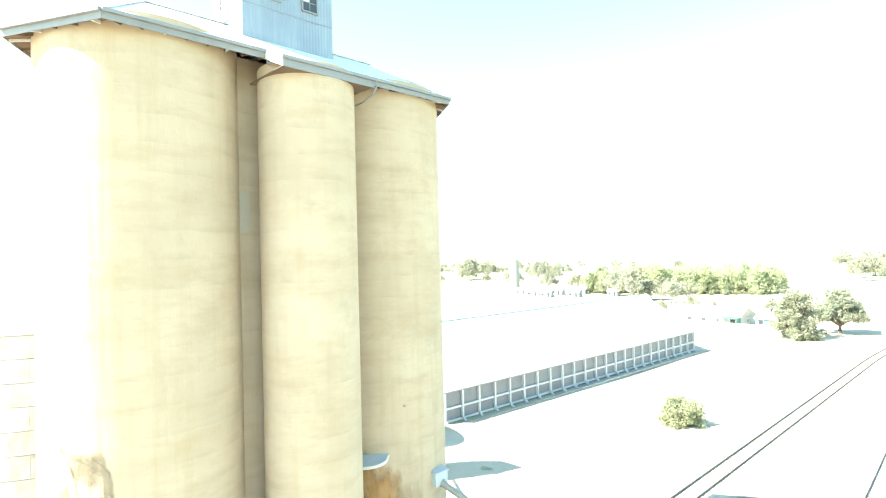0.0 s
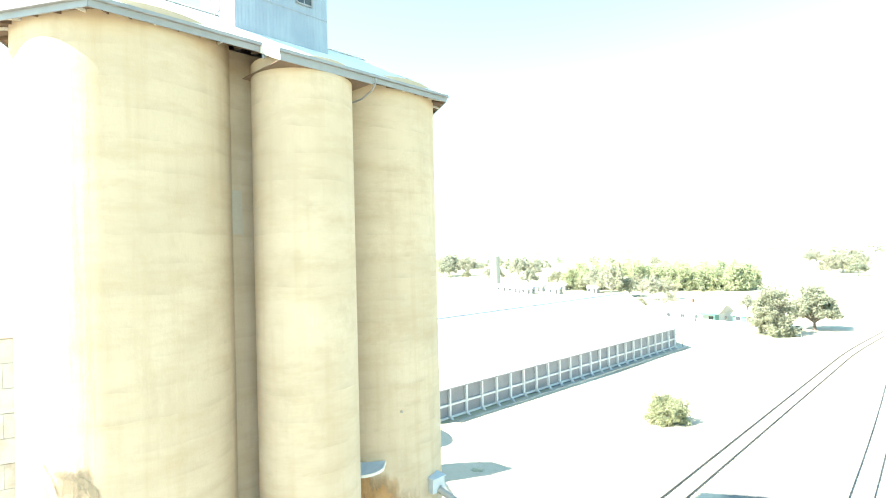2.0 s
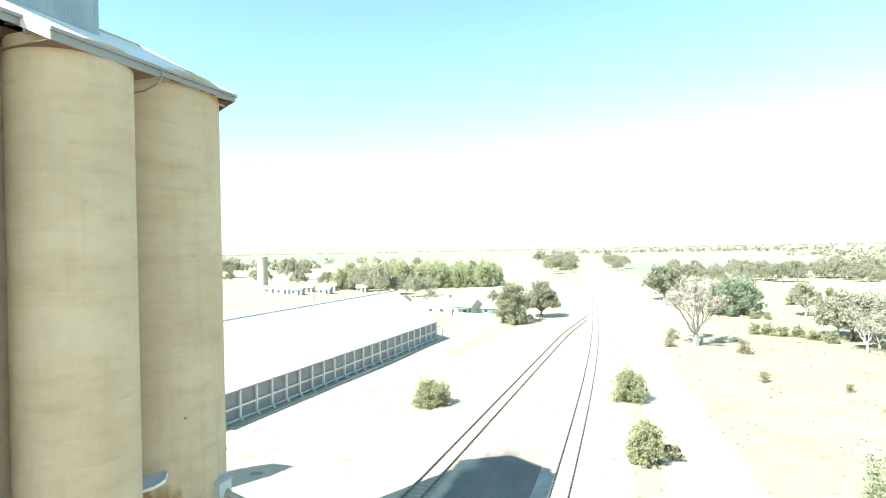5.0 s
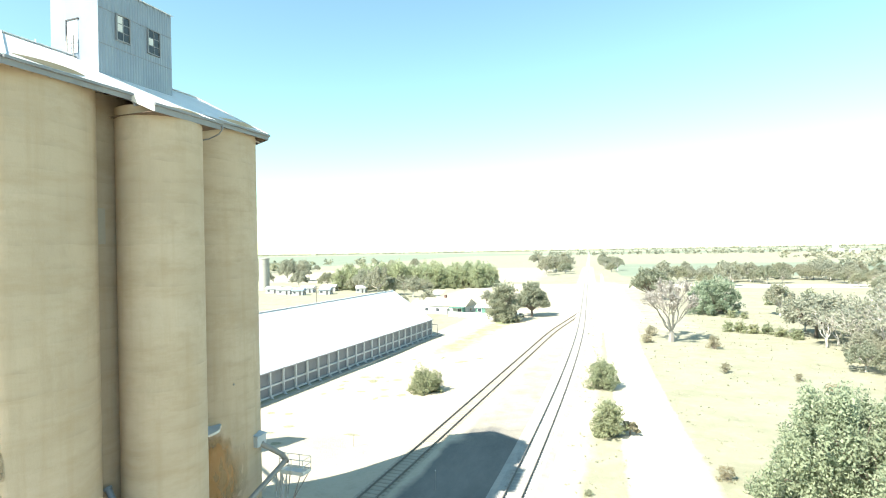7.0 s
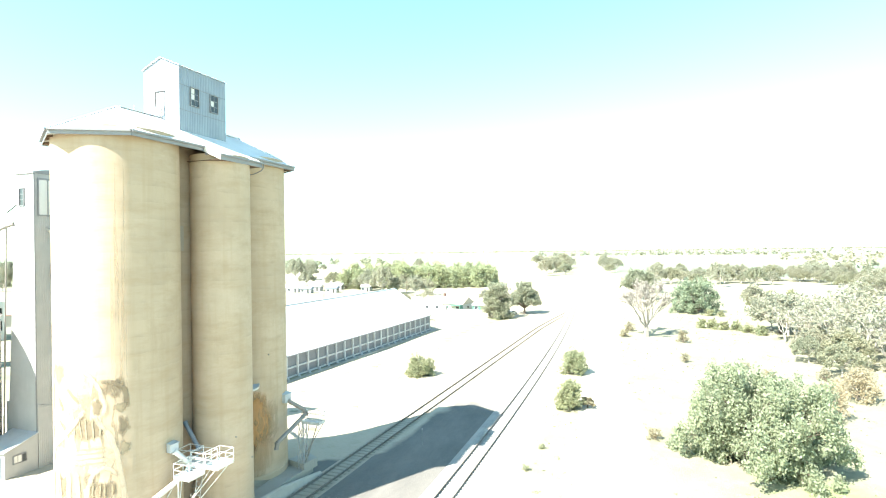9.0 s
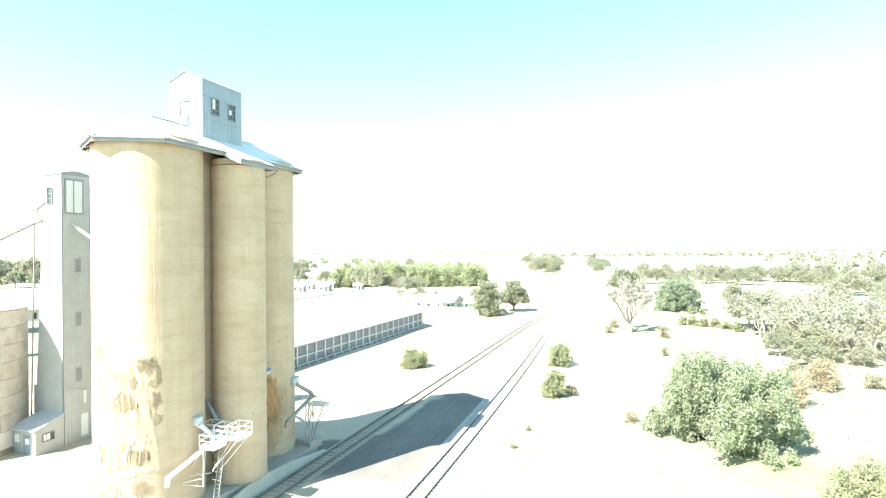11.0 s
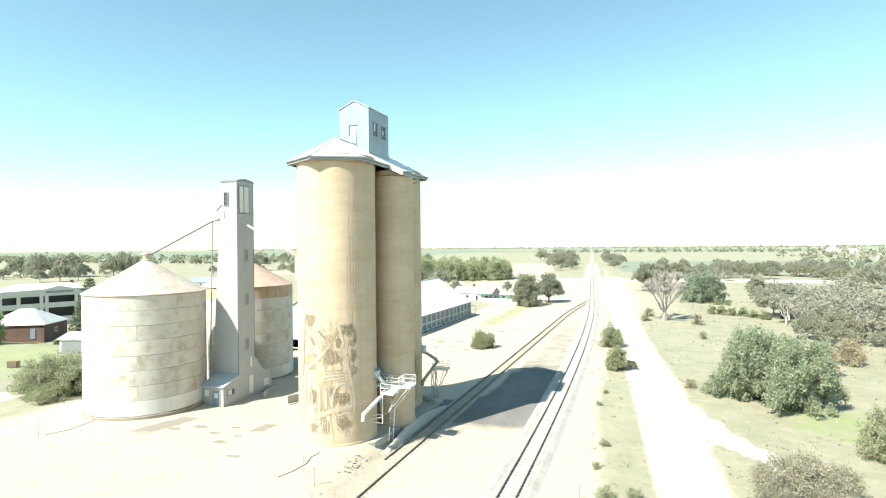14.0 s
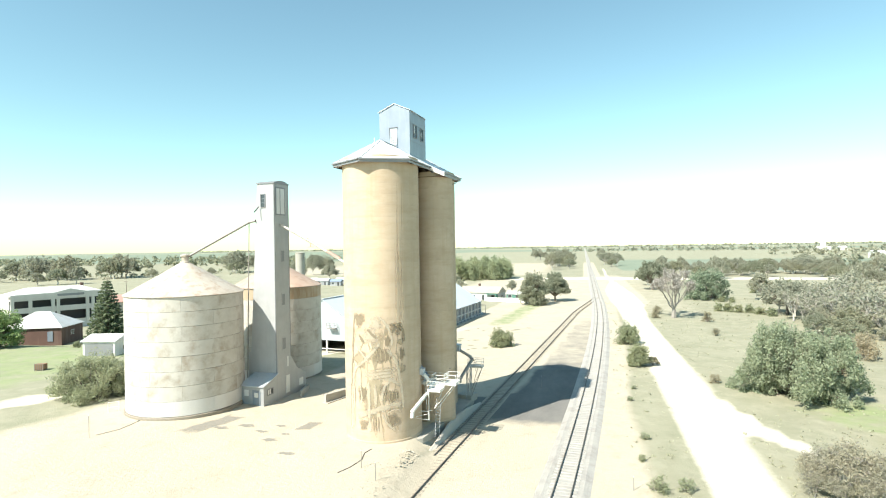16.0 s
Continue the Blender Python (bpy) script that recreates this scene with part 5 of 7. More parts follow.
# ---- bucket elevator tower ----
def build_elevator():
    e = thing("elevator_tower", pose(-46.37, 16.3, 1.6, 0, 0, -4.3), "tall grey corrugated steel grain elevator tower with a lean-to hut", "elevator tower")
    top = 29.6
    uL0, uL1, vB = -4.5, -2.65, 3.25
    # shaft: the outer side leans in towards the top; the roof is a shallow barrel
    vs = [(uL0, 0, 0), (0, 0, 0), (0, vB, 0), (uL0, vB, 0), (uL1, 0, top), (0, 0, top), (0, vB, top), (uL1, vB, top)]
    part("shaft", Shape().add(vs, [(1, 2, 6, 5), (3, 0, 4, 7), (0, 1, 5, 4), (2, 3, 7, 6)]), M["elev"], e, "grey corrugated steel shaft")
    rf = Shape()
    n = 10
    arc = [(v, top + 0.05 + 0.34 * math.sin(math.pi * min(1, max(0, (v + 0.1) / (vB + 0.2))))) for v in np.linspace(-0.1, vB + 0.1, n)]
    for u in (uL1 - 0.1, 0.1):
        rf.v += [(u, v, z) for v, z in arc] + [(u, vB + 0.1, top - 0.1), (u, -0.1, top - 0.1)]
    k = n + 2
    rf.f = [tuple(range(k)), tuple(range(2 * k - 1, k - 1, -1))] + [(i, i + k, (i + 1) % k + k, (i + 1) % k) for i in range(k)]
    rf.s = [False] * len(rf.f)
    part("roof", rf, M["fascia"], e)
    part("corner_trim", Shape().box(-0.09, 0.03, -0.03, 0.06, 0, top).box(-0.06, 0.03, vB - 0.06, vB + 0.03, 0, top), M["fascia"], e)
    part("louvre", Shape().box(0.01, 0.05, 0.45, 1.25, 25.4, 28.9).box(0.01, 0.05, 1.35, 2.3, 25.4, 28.9), M["white"], e, "tall pale translucent window")
    part("louvre_frame", Shape().box(0.005, 0.09, 0.32, 0.45, 25.2, 29.1).box(0.005, 0.09, 1.25, 1.35, 25.2, 28.9).box(0.005, 0.09, 2.3, 2.4, 25.2, 29.1).box(0.005, 0.09, 0.45, 2.3, 28.9, 29.1).box(0.005, 0.09, 0.45, 2.3, 25.25, 25.4), M["fascia"], e)
    for z in (19.6, 13.6, 7.5):
        win = part("window", Shape().box(0.0, 0.05, 1.35, 2.15, z - 0.85, z + 0.85), M["elev"], e)
        part("pane", Shape().box(0.03, 0.06, 1.45, 2.05, z - 0.75, z + 0.75), M["louvre"], win, "dull glass pane")
    window(e, pose(-1.75, -0.03, 27.2), 0.6, 1.7, 1, 3)
    part("bracket", Shape().beam((-2.3, -0.2, 26.4), (-2.55, -0.9, 25.6), 0.1, 0.1), M["dark"], e)
    # foot that widens along the siding
    f0, f1 = -4.6, 0.12
    foot = [(0.05, 6.4), (3.25, 5.4), (4.6, 3.5), (6.7, 2.6), (6.7, 0), (0.05, 0)]
    a, b = [(f0, v, z) for v, z in foot], [(f1, v, z) for v, z in foot]
    k = len(foot)
    part("foot", Shape().add(a + b, [tuple(range(k)), tuple(range(2 * k - 1, k - 1, -1))] + [(i, i + k, (i + 1) % k + k, (i + 1) % k) for i in range(k)]), M["elev"], e)
    part("sheet_door", Shape().box(f1, f1 + 0.05, 1.9, 2.7, 0.6, 3.0), M["white"], e, "white sheet door")
    part("notice", Shape().box(f1, f1 + 0.04, 5.0, 6.0, 0.9, 1.9), M["white"], e)
    part("vent", Shape().box(f1, f1 + 0.05, 2.2, 2.5, 4.2, 5.6), M["white"], e)
    hut = part("hut", Shape().add([(-3.4, -3.0, 0), (0.12, -3.0, 0), (0.12, 0, 0), (-3.4, 0, 0), (-3.4, -3.0, 2.7), (0.12, -3.0, 2.7), (0.12, 0, 3.7), (-3.4, 0, 3.7)],
                               [(0, 1, 5, 4), (1, 2, 6, 5), (3, 0, 4, 7)]), M["elev_x"], e, "lean-to hut of grey sheet")
    part("roof", Shape().add([(-3.6, -3.2, 2.66), (0.25, -3.2, 2.66), (0.25, 0.05, 3.74), (-3.6, 0.05, 3.74), (-3.6, -3.2, 2.58), (0.25, -3.2, 2.58), (0.25, 0.05, 3.66), (-3.6, 0.05, 3.66)],
                             [(0, 1, 2, 3), (7, 6, 5, 4), (0, 4, 5, 1), (1, 5, 6, 2), (3, 7, 4, 0)]), M["galv_x"], hut)
    part("door", Shape().box(-1.6, -0.4, -3.06, -2.98, 0.0, 2.1), M["blue"], hut, "faded blue door")
    part("notice", Shape().box(-2.9, -2.2, -3.05, -2.99, 1.3, 2.1), M["white"], hut)
    part("notice", Shape().box(-1.3, -0.7, -3.09, -3.06, 1.2, 1.8), M["white"], hut)
    window(e, pose(0.15, -1.7, 1.7, 0, 0, 90), 1.1, 0.7, 3, 1, ((0, 0), (1, 0)))
    return e


build_elevator()

sp = thing("grain_spout", pose(-50.3, 16.5, 25.8), "long dark steel grain spout from tower to tank", "spout", group="overhead spouts")
spout("pipe", sp, [(0.9, 0.0, 0.3), (-0.05, -0.05, 0.1), (-6.3, -4.7, -4.5)], 0.16, M["steel"])
part("stay", Shape().tube((-0.05, -0.05, 0.0), (-0.75, -0.1, -24.0), 0.07, n=8), M["steel"], sp)
sp = thing("grain_spout", pose(-46.3, 17.6, 25.4), "long rust-stained pale grain spout from tower towards the silo", "spout", group="overhead spouts")
spout("pipe", sp, [(0.0, 0.0, 0.15), (0.35, 0.0, 0.0), (4.4, -0.6, -2.0), (13.6, -2.1, -6.8)], 0.17, M["plate"])
part("hanger", Shape().beam((5.0, -0.7, -2.25), (5.0, -0.7, -3.0), 0.08, 0.08).beam((4.6, -0.6, -3.0), (5.5, -0.75, -3.0), 0.06, 0.06), M["tin_red"], sp)
part("sleeve", Shape().tube((7.6, -1.1, -3.6), (9.6, -1.4, -4.65), 0.22, n=12), M["tin_red"], sp, "rusty red sleeve on the pipe")


# ---- steel tanks ----
def build_tank(x, y, base, r, wall, cone, mats, label, spin):
    t = thing("grain_tank", pose(x, y, base, 0, 0, spin), label, "tank", group="round steel tanks")
    part("base_ring", Shape().lathe([(r + 0.16, -0.6), (r + 0.16, 0.3), (r + 0.1, 0.34), (r - 0.05, 0.36)], 72), M["ring"], t, "stained concrete base ring")
    rows, n = 8, 6
    h = (wall - 0.42) / rows
    part("inner_wall", Shape().lathe([(r - 0.06, 0.3), (r - 0.06, wall)], 72), M["steel"], t)
    for row in range(rows):
        ang = 360 / n
        s = Shape()
        seg = 14
        g = 0.07
        z0, z1 = 0, h - 0.022
        rr = r - 0.012 * (row % 2)
        vs = []
        for i in range(seg + 1):
            a = radians(g + (ang - 2 * g) * i / seg)
            for q, z in ((rr - 0.04, z0), (rr, z0 + 0.015), (rr, z1 - 0.015), (rr - 0.04, z1)):
                vs.append((q * math.cos(a), q * math.sin(a), z))
        fs = [(4 * i + j, 4 * i + 4 + j, 4 * i + 5 + j, 4 * i + 1 + j) for i in range(seg) for j in range(3)]
        fs += [(0, 1, 2, 3), (4 * seg + 3, 4 * seg + 2, 4 * seg + 1, 4 * seg)]
        s.add(vs, fs, False)
        s.s = [i < 3 * seg and i % 3 == 1 for i in range(len(fs))]
        m = mats[0] if row == 0 else (mats[2] if row == rows - 1 else mats[1])
        me = s.mesh("plate", M[m])
        for k in range(n):
            ob = new("plate", me)
            ob.parent = t
            ob.matrix_basis = pose(0, 0, 0.42 + h * row, 0, 0, ang * (k + 0.5 * (row % 2)))
    part("eave_ring", Shape().lathe([(r + 0.02, wall - 0.1), (r + 0.12, wall - 0.02), (r + 0.12, wall + 0.05), (r - 0.1, wall + 0.08)], 72), M["steel"], t)
    part("cone_roof", Shape().lathe([(r + 0.14, wall - 0.02), (r + 0.14, wall + 0.05), (r * 0.5, wall + 0.05 + (cone - wall) * 0.52), (0.5, cone)], 96), M[mats[3]], t, "mottled steel cone roof")
    ribs = Shape()
    for k in range(16):
        d = Vector((math.cos(2 * math.pi * k / 16), math.sin(2 * math.pi * k / 16), 0))
        ribs.beam(d * (r + 0.1) + Vector((0, 0, wall + 0.07)), d * r * 0.5 + Vector((0, 0, wall + 0.055 + (cone - wall) * 0.52)), 0.03, 0.02)
    part("roof_seam", ribs, M[mats[3]], t)
    part("cap", Shape().lathe([(0.62, cone - 0.1), (0.62, cone + 0.1), (0.42, cone + 0.15), (0.42, cone + 0.75), (0.6, cone + 0.8), (0.6, cone + 0.95), (0.05, cone + 1.1)], 20), M["cone"], t, "vent cap on the roof top")
    # roof ladder and hand line
    la = Shape()
    a = radians(100)
    for off in (-0.25, 0.25):
        sd = Vector((-math.sin(a), math.cos(a), 0)) * off
        d = Vector((math.cos(a), math.sin(a), 0))
        la.tube(d * (r + 0.2) + sd + Vector((0, 0, 1.5)), d * (r + 0.2) + sd + Vector((0, 0, wall + 0.9)), 0.03, n=6)
        la.tube(d * (r + 0.2) + sd + Vector((0, 0, wall + 0.9)), d * 0.8 + sd + Vector((0, 0, cone + 0.7)), 0.03, n=6)
    for k in range(34):
        z = 1.7 + 0.42 * k
        la.tube(d * (r + 0.2) + sd + Vector((0, 0, z)), d * (r + 0.2) - sd + Vector((0, 0, z)), 0.018, n=5)
    part("ladder", la, M["steel"], t)
    return t


build_tank(-56.75, 11.6, 1.95, 7.12, 14.7, 18.7, ("plate_white", "plate", "plate", "cone"), "round tank of weathered pale steel plates with a cone roof", 35.4)
build_tank(-54.8, 30.4, 1.5, 7.0, 14.7, 18.5, ("plate_white", "plate", "plate_rust", "cone_rust"), "round plate steel tank with a rusty roof and top ring", 21)


# ---- long grain shed ----
def build_shed():
    s = thing("grain_shed", pose(-46.8, 50.5, 0, 0, 0, -6.94), "long low grain shed with white steel roof and posts", "shed")
    L, W, ez, rz = 71.4, 22.0, 4.65, 11.78
    for u in (0.0, -W):
        part("side_wall", Shape().box(u - 0.12, u, 0, L, 0.0, ez), M["shed_wall"], s, "grey sheeted side wall")
    g = [(0, 0, 3.4), (0, 0, ez), (-W / 2, 0, rz - 0.15), (-W, 0, ez), (-W, 0, 0), (-W * 0.7, 0, 0), (-W * 0.7, 0, 3.4)]
    back = [(0, L, 0), (0, L, ez), (-W / 2, L, rz - 0.15), (-W, L, ez), (-W, L, 0)]
    part("gable_wall", Shape().add(g + [(x, 0.12, z) for x, y, z in g], [tuple(range(7)), tuple(range(13, 6, -1))] + [(i, i + 7, (i + 1) % 7 + 7, (i + 1) % 7) for i in range(7)]), M["galv_x"], s, "pale steel gable wall over an open bay")
    part("gable_wall", Shape().add(back + [(x, y - 0.12, z) for x, y, z in back], [tuple(range(4, -1, -1)), tuple(range(5, 10))] + [(i, (i + 1) % 5, (i + 1) % 5 + 5, i + 5) for i in range(5)]), M["galv_x"], s)
    part("gable_posts", Shape().box(-0.3, 0, 0, 0.3, 0, 3.4).box(-5.3, -5.0, 0, 0.3, 0, 3.4).box(-10.3, -10.0, 0, 0.3, 0, 3.4).box(-15.4, -15.1, 0, 0.3, 0, 3.4).box(-15.4, 0, 0.05, 0.2, 1.6, 1.75), M["white"], s)
    ov = 0.35
    for sgn in (1, -1):
        cx = -W / 2
        e_u = cx + sgn * (W / 2 + ov)
        slope = (rz - ez) / (W / 2)
        rs = Shape()
        vs = [(cx, -0.3, rz), (cx, L + 0.3, rz), (e_u, L + 0.3, ez - slope * ov), (e_u, -0.3, ez - slope * ov)]
        lo = [(x, y, z - 0.08) for x, y, z in vs]
        f = [(0, 1, 2, 3), (7, 6, 5, 4), (0, 3, 7, 4), (1, 5, 6, 2), (3, 2, 6, 7)]
        rs.add(vs + lo, f if sgn < 0 else [tuple(reversed(q)) for q in f])
        part("roof", rs, M["tin_shed"], s, "bright white steel sheet roof")
        part("gutter", Shape().box(min(e_u, e_u + 0.15 * sgn), max(e_u, e_u + 0.15 * sgn), -0.3, L + 0.3, ez - slope * ov - 0.18, ez - slope * ov - 0.03), M["fascia"], s)
    part("ridge_cap", Shape().beam((-W / 2, -0.3, rz + 0.05), (-W / 2, L + 0.3, rz + 0.05), 0.4, 0.08), M["tin_shed"], s)
    part("apron", Shape().box(0, 1.55, -0.5, L + 2.5, 0.0, 0.1), M["slab"], s, "concrete apron along the wall")
    part("kerb", Shape().box(1.35, 1.7, -0.5, L + 3.0, 0.0, 0.32), M["slab"], s, "pale concrete kerb")
    for z, d in ((ez - 0.25, 0.22), (2.15, 0.26), (0.5, 0.2)):
        part("wall_rail", Shape().box(0.0, d, 0, L, z - 0.13, z + 0.13), M["pale_post"], s, "pale steel rail along the wall")
    post = Shape()
    post.box(0.0, 0.34, -0.14, 0.14, 0.75, ez - 0.1)
    post.add([(0, -0.11, 0.75), (0.34, -0.11, 0.75), (0.34, 0.11, 0.75), (0, 0.11, 0.75), (0.5, -0.11, 0.1), (1.05, -0.11, 0.1), (1.05, 0.11, 0.1), (0.5, 0.11, 0.1)], [(0, 1, 5, 4), (1, 2, 6, 5), (2, 3, 7, 6), (3, 0, 4, 7)])
    me = post.mesh("post", M["pale_post"])
    n = 24
    for k in range(n):
        ob = new("post", me)
        ob.parent, ob.matrix_basis = s, pose(0, 0.2 + (L - 0.4) * k / (n - 1), 0)
    part("spout_pipe", Shape().tube((0.4, L - 0.3, 3.2), (1.5, L + 0.6, 3.1), 0.09, n=8).tube((1.5, L + 0.6, 3.1), (1.5, L + 0.6, 0.2), 0.09, n=8), M["steel"], s)
    # caged landing on the near gable
    cage = Shape()
    rail_bars(cage, [(-9.4, -0.1, 6.0), (-9.4, -1.1, 6.0), (-7.6, -1.1, 6.0), (-7.6, -0.1, 6.0)])
    cage.box(-9.4, -7.6, -1.1, -0.1, 5.9, 6.0)
    part("landing", cage, M["steel"], s, "steel landing with rails on the gable")
    return s


M["tin_shed"] = corrugated("shed_roof_sheet", (0.66, 0.68, 0.70), (0.60, 0.62, 0.64), (0.52, 0.52, 0.50), 0.4, 0.15, 1, 0.4, 0.35, 0.15)
build_shed()


# ---- town buildings ----
def gabled(name, m, w, d, h, rise, wall, roof, label, category="house", hip=False, openings=3, group="", extra=None):
    """A plain house: walls, pitched roof with eaves, a door and windows in the long front (towards minus y)."""
    t = thing(name, m, label, category, group)
    x, y = w / 2, d / 2
    ws = Shape().add([(-x, -y, -1.3), (x, -y, -1.3), (x, y, -1.3), (-x, y, -1.3), (-x, -y, h), (x, -y, h), (x, y, h), (-x, y, h)], [(0, 1, 5, 4), (1, 2, 6, 5), (2, 3, 7, 6), (3, 0, 4, 7)])
    in_ = min(x, y) if hip else 0
    if not hip:
        ws.add([(-x, -y, h), (-x, y, h), (-x, 0, h + rise), (x, -y, h), (x, y, h), (x, 0, h + rise)], [(0, 2, 1), (3, 4, 5)])
    part("wall", ws, M[wall], t)
    o = 0.35
    vs = [(-x - o, -y - o, h - 0.1), (x + o, -y - o, h - 0.1), (x + o, y + o, h - 0.1), (-x - o, y + o, h - 0.1), (-x - o + (in_ + o if hip else 0), 0, h + rise), (x + o - (in_ + o if hip else 0), 0, h + rise)]
    lo = [(a, b, c - 0.12) for a, b, c in vs]
    part("roof", Shape().add(vs + lo, [(0, 1, 5, 4), (2, 3, 4, 5), (1, 2, 5), (3, 0, 4), (6, 9, 8, 7), (0, 6, 7, 1), (1, 7, 8, 2), (2, 8, 9, 3), (3, 9, 6, 0)]), M[roof], t)
    for k in range(openings):
        cx = -x + w * (k + 0.5) / openings
        if k == openings // 2 and openings > 1:
            part("door", Shape().box(cx - 0.45, cx + 0.45, -y - 0.04, -y + 0.05, 0, 2.05), M["dark"], t)
        else:
            win = part("window", Shape().box(cx - 0.75, cx + 0.75, -y - 0.05, -y + 0.04, 0.85, 2.1), M["white"], t)
            part("pane", Shape().box(cx - 0.66, cx + 0.66, -y - 0.07, -y - 0.04, 0.94, 2.01), M["glass"], win)
    for sx in (-1, 1):
        win = part("window", Shape().box(sx * x - 0.05, sx * x + 0.05, -0.7, 0.7, 0.9, 2.0), M["white"], t)
        part("pane", Shape().box(sx * x - 0.07, sx * x + 0.07, -0.6, 0.6, 1.0, 1.9), M["glass"], win)
    return t


def build_hotel():
    a = math.degrees(math.atan2(83.5 - 62.5, -144.8 + 155.5))
    z = 1.6
    h = thing("hotel_building", pose(-155.5, 62.5, z, 0, 0, a), "two-storey cream rendered hotel with deep dark verandahs", "building")
    L, D, H = 23.0, 14.0, 9.0
    part("wall", Shape().box(0, L, 2.4, D, -1.3, H - 0.4), M["hotel_render"], h)
    # verandah shade is put into this wall's near-black colour
    part("verandah_wall", Shape().box(0.2, L - 0.2, 2.3, 2.4, 0.2, 7.3), M["dark"], h, "wall behind the verandahs, their shade painted in near-black")
    part("floor_slab", Shape().box(0, L, 0, 2.6, 3.9, 4.3).box(0, L, 0, 2.6, -1.3, 0.2).box(0, L, 0, 2.6, 7.3, 7.7), M["hotel_render"], h)
    piers = [0, 4.0, 9.2, 10.4, 17.6, 19.0, 22.2]
    for p in piers:
        part("pier", Shape().box(p, p + 0.8, -0.02, 0.6, -1.3, 7.7), M["hotel_render"], h)
    for z0 in (0.2, 4.3):
        part("parapet", Shape().box(0, L, 0.1, 0.35, z0, z0 + 1.05), M["hotel_render"], h)
    part("front_parapet", Shape().add([(0, 0.0, 7.6), (L, 0.0, 7.6), (L, 0.0, 9.0), (17.5, 0.0, 9.2), (13.8, 0.0, 10.1), (10.0, 0.0, 9.2), (0, 0.0, 9.0), (0, 0.4, 7.6), (L, 0.4, 7.6), (L, 0.4, 9.0), (17.5, 0.4, 9.2), (13.8, 0.4, 10.1), (10.0, 0.4, 9.2), (0, 0.4, 9.0)],
                                      [tuple(range(7)), tuple(range(13, 6, -1))] + [(i, i + 7, (i + 1) % 7 + 7, (i + 1) % 7) for i in range(7)]), M["hotel_render"], h)
    part("sign_bar", Shape().box(10.6, 17.2, -0.04, 0.0, 8.1, 8.75), M["fascia"], h)
    part("roof", Shape().add([(0, 0.4, 8.6), (L, 0.4, 8.6), (L, D, 8.6), (0, D, 8.6), (5, D / 2, 10.6), (L - 5, D / 2, 10.6)], [(0, 1, 5, 4), (2, 3, 4, 5), (1, 2, 5), (3, 0, 4)]), M["tin"], h, "pale tin hipped roof")
    part("chimney", Shape().box(L - 4.4, L - 3.6, 9, 9.8, 9, 11.2), M["brick"], h)
    for k in range(5):
        for z0 in (0.3, 4.4):
            part("window", Shape().box(1.6 + 4.7 * k, 2.8 + 4.7 * k, 2.34, 2.42, z0, z0 + 2.2), M["dark"], h)


build_hotel()
gabled("brick_building", pose(-130.2, 51.2, 1.7, 0, 0, 23), 12.6, 9.5, 3.3, 3.2, "brick", "tin", "low red brick building with a white hipped roof", "building", hip=True, openings=0)
part("door_blue", Shape().box(3.4, 4.5, -4.87, -4.74, 0, 2.3), M["blue"], bpy.data.objects["brick_building"])
gabled("garden_shed", pose(-97.4, 38.2, 1.8, 0, 0, 12), 6.4, 6.0, 3.2, 0.9, "white", "tin", "small white steel shed beside shrubs", "shed", openings=0)
# dark sheet over the white front wall, standing in for its shade
part("roller_door", Shape().box(-2.8, 2.8, -3.06, -2.98, -0.2, 2.6), M["fascia"], bpy.data.objects["garden_shed"])
gabled("red_roof_house", pose(-172, 112, 0.8, 0, 0, 50), 22, 9, 3.2, 2.2, "render", "tin_red", "long low house with a faded red roof", openings=5)
gabled("bungalow", pose(-215, 215, 0, 0, 0, 20), 12, 9, 3, 2.6, "weatherboard", "tin_blue", "weatherboard bungalow with a blue-grey roof", openings=3)
for x, y, w, a in ((-168, 252, 7, 8), (-157, 246, 7, 8), (-146, 241, 6, 10), (-150, 258, 7, 8), (-133, 246, 6, 8), (-118, 258, 5, 8), (-142, 268, 8, 8)):
    gabled("cabin", pose(x, y, 0, 0, 0, a), w, 5, 2.7, 1.2, "elev_x", "tin_blue" if w == 6 else "tin", "small pale cabin with a pitched roof", "cabin", openings=2, group="holiday cabins")
gabled("farmhouse", pose(-47, 173, 0, 0, 0, -12), 17, 9, 3.0, 2.2, "weatherboard", "tan", "low house with tan roof and green verandah", openings=4)
part("verandah", Shape().box(3.5, 8.6, -7.0, -4.5, 2.5, 2.62).box(8.4, 8.6, -7.0, -4.5, 0, 2.5).box(3.5, 3.65, -7.0, -6.9, 0, 2.5), M["green_paint"], bpy.data.objects["farmhouse"], "green painted verandah")
part("chimney", Shape().box(-2, -1.2, 0.5, 1.3, 4, 6.2), M["brick"], bpy.data.objects["farmhouse"])
gabled("outbuilding", pose(-33, 171, 0, 0, 0, -14), 6, 5, 2.5, 1.0, "green_paint", "tin", "small green outbuilding with a pale roof", "shed", openings=2)
fence = thing("fence", pose(-44, 161.5, 0, 0, 0, -12), "white sheet fence round the house yard", "fence")
for k in range(10):
    part("panel", Shape().box(1.9 * k, 1.9 * k + 1.86, -0.03, 0.03, 0.1, 1.75), M["white"], fence)
    part("post", Shape().box(1.9 * k - 0.06, 1.9 * k + 0.04, -0.06, 0.06, 0, 1.85), M["white"], fence)
wt = thing("water_tower", pose(-187, 272, 0), "plain round concrete water tower", "water tower")
part("drum", Shape().lathe([(3.0, -0.3), (3.0, 18.6), (3.15, 18.7), (3.15, 19.2), (0.05, 19.5)], 40), M["slab"], wt)
part("band", Shape().lathe([(3.02, 15.6), (3.08, 15.7), (3.08, 15.9), (3.02, 16.0)], 40), M["slab"], wt)
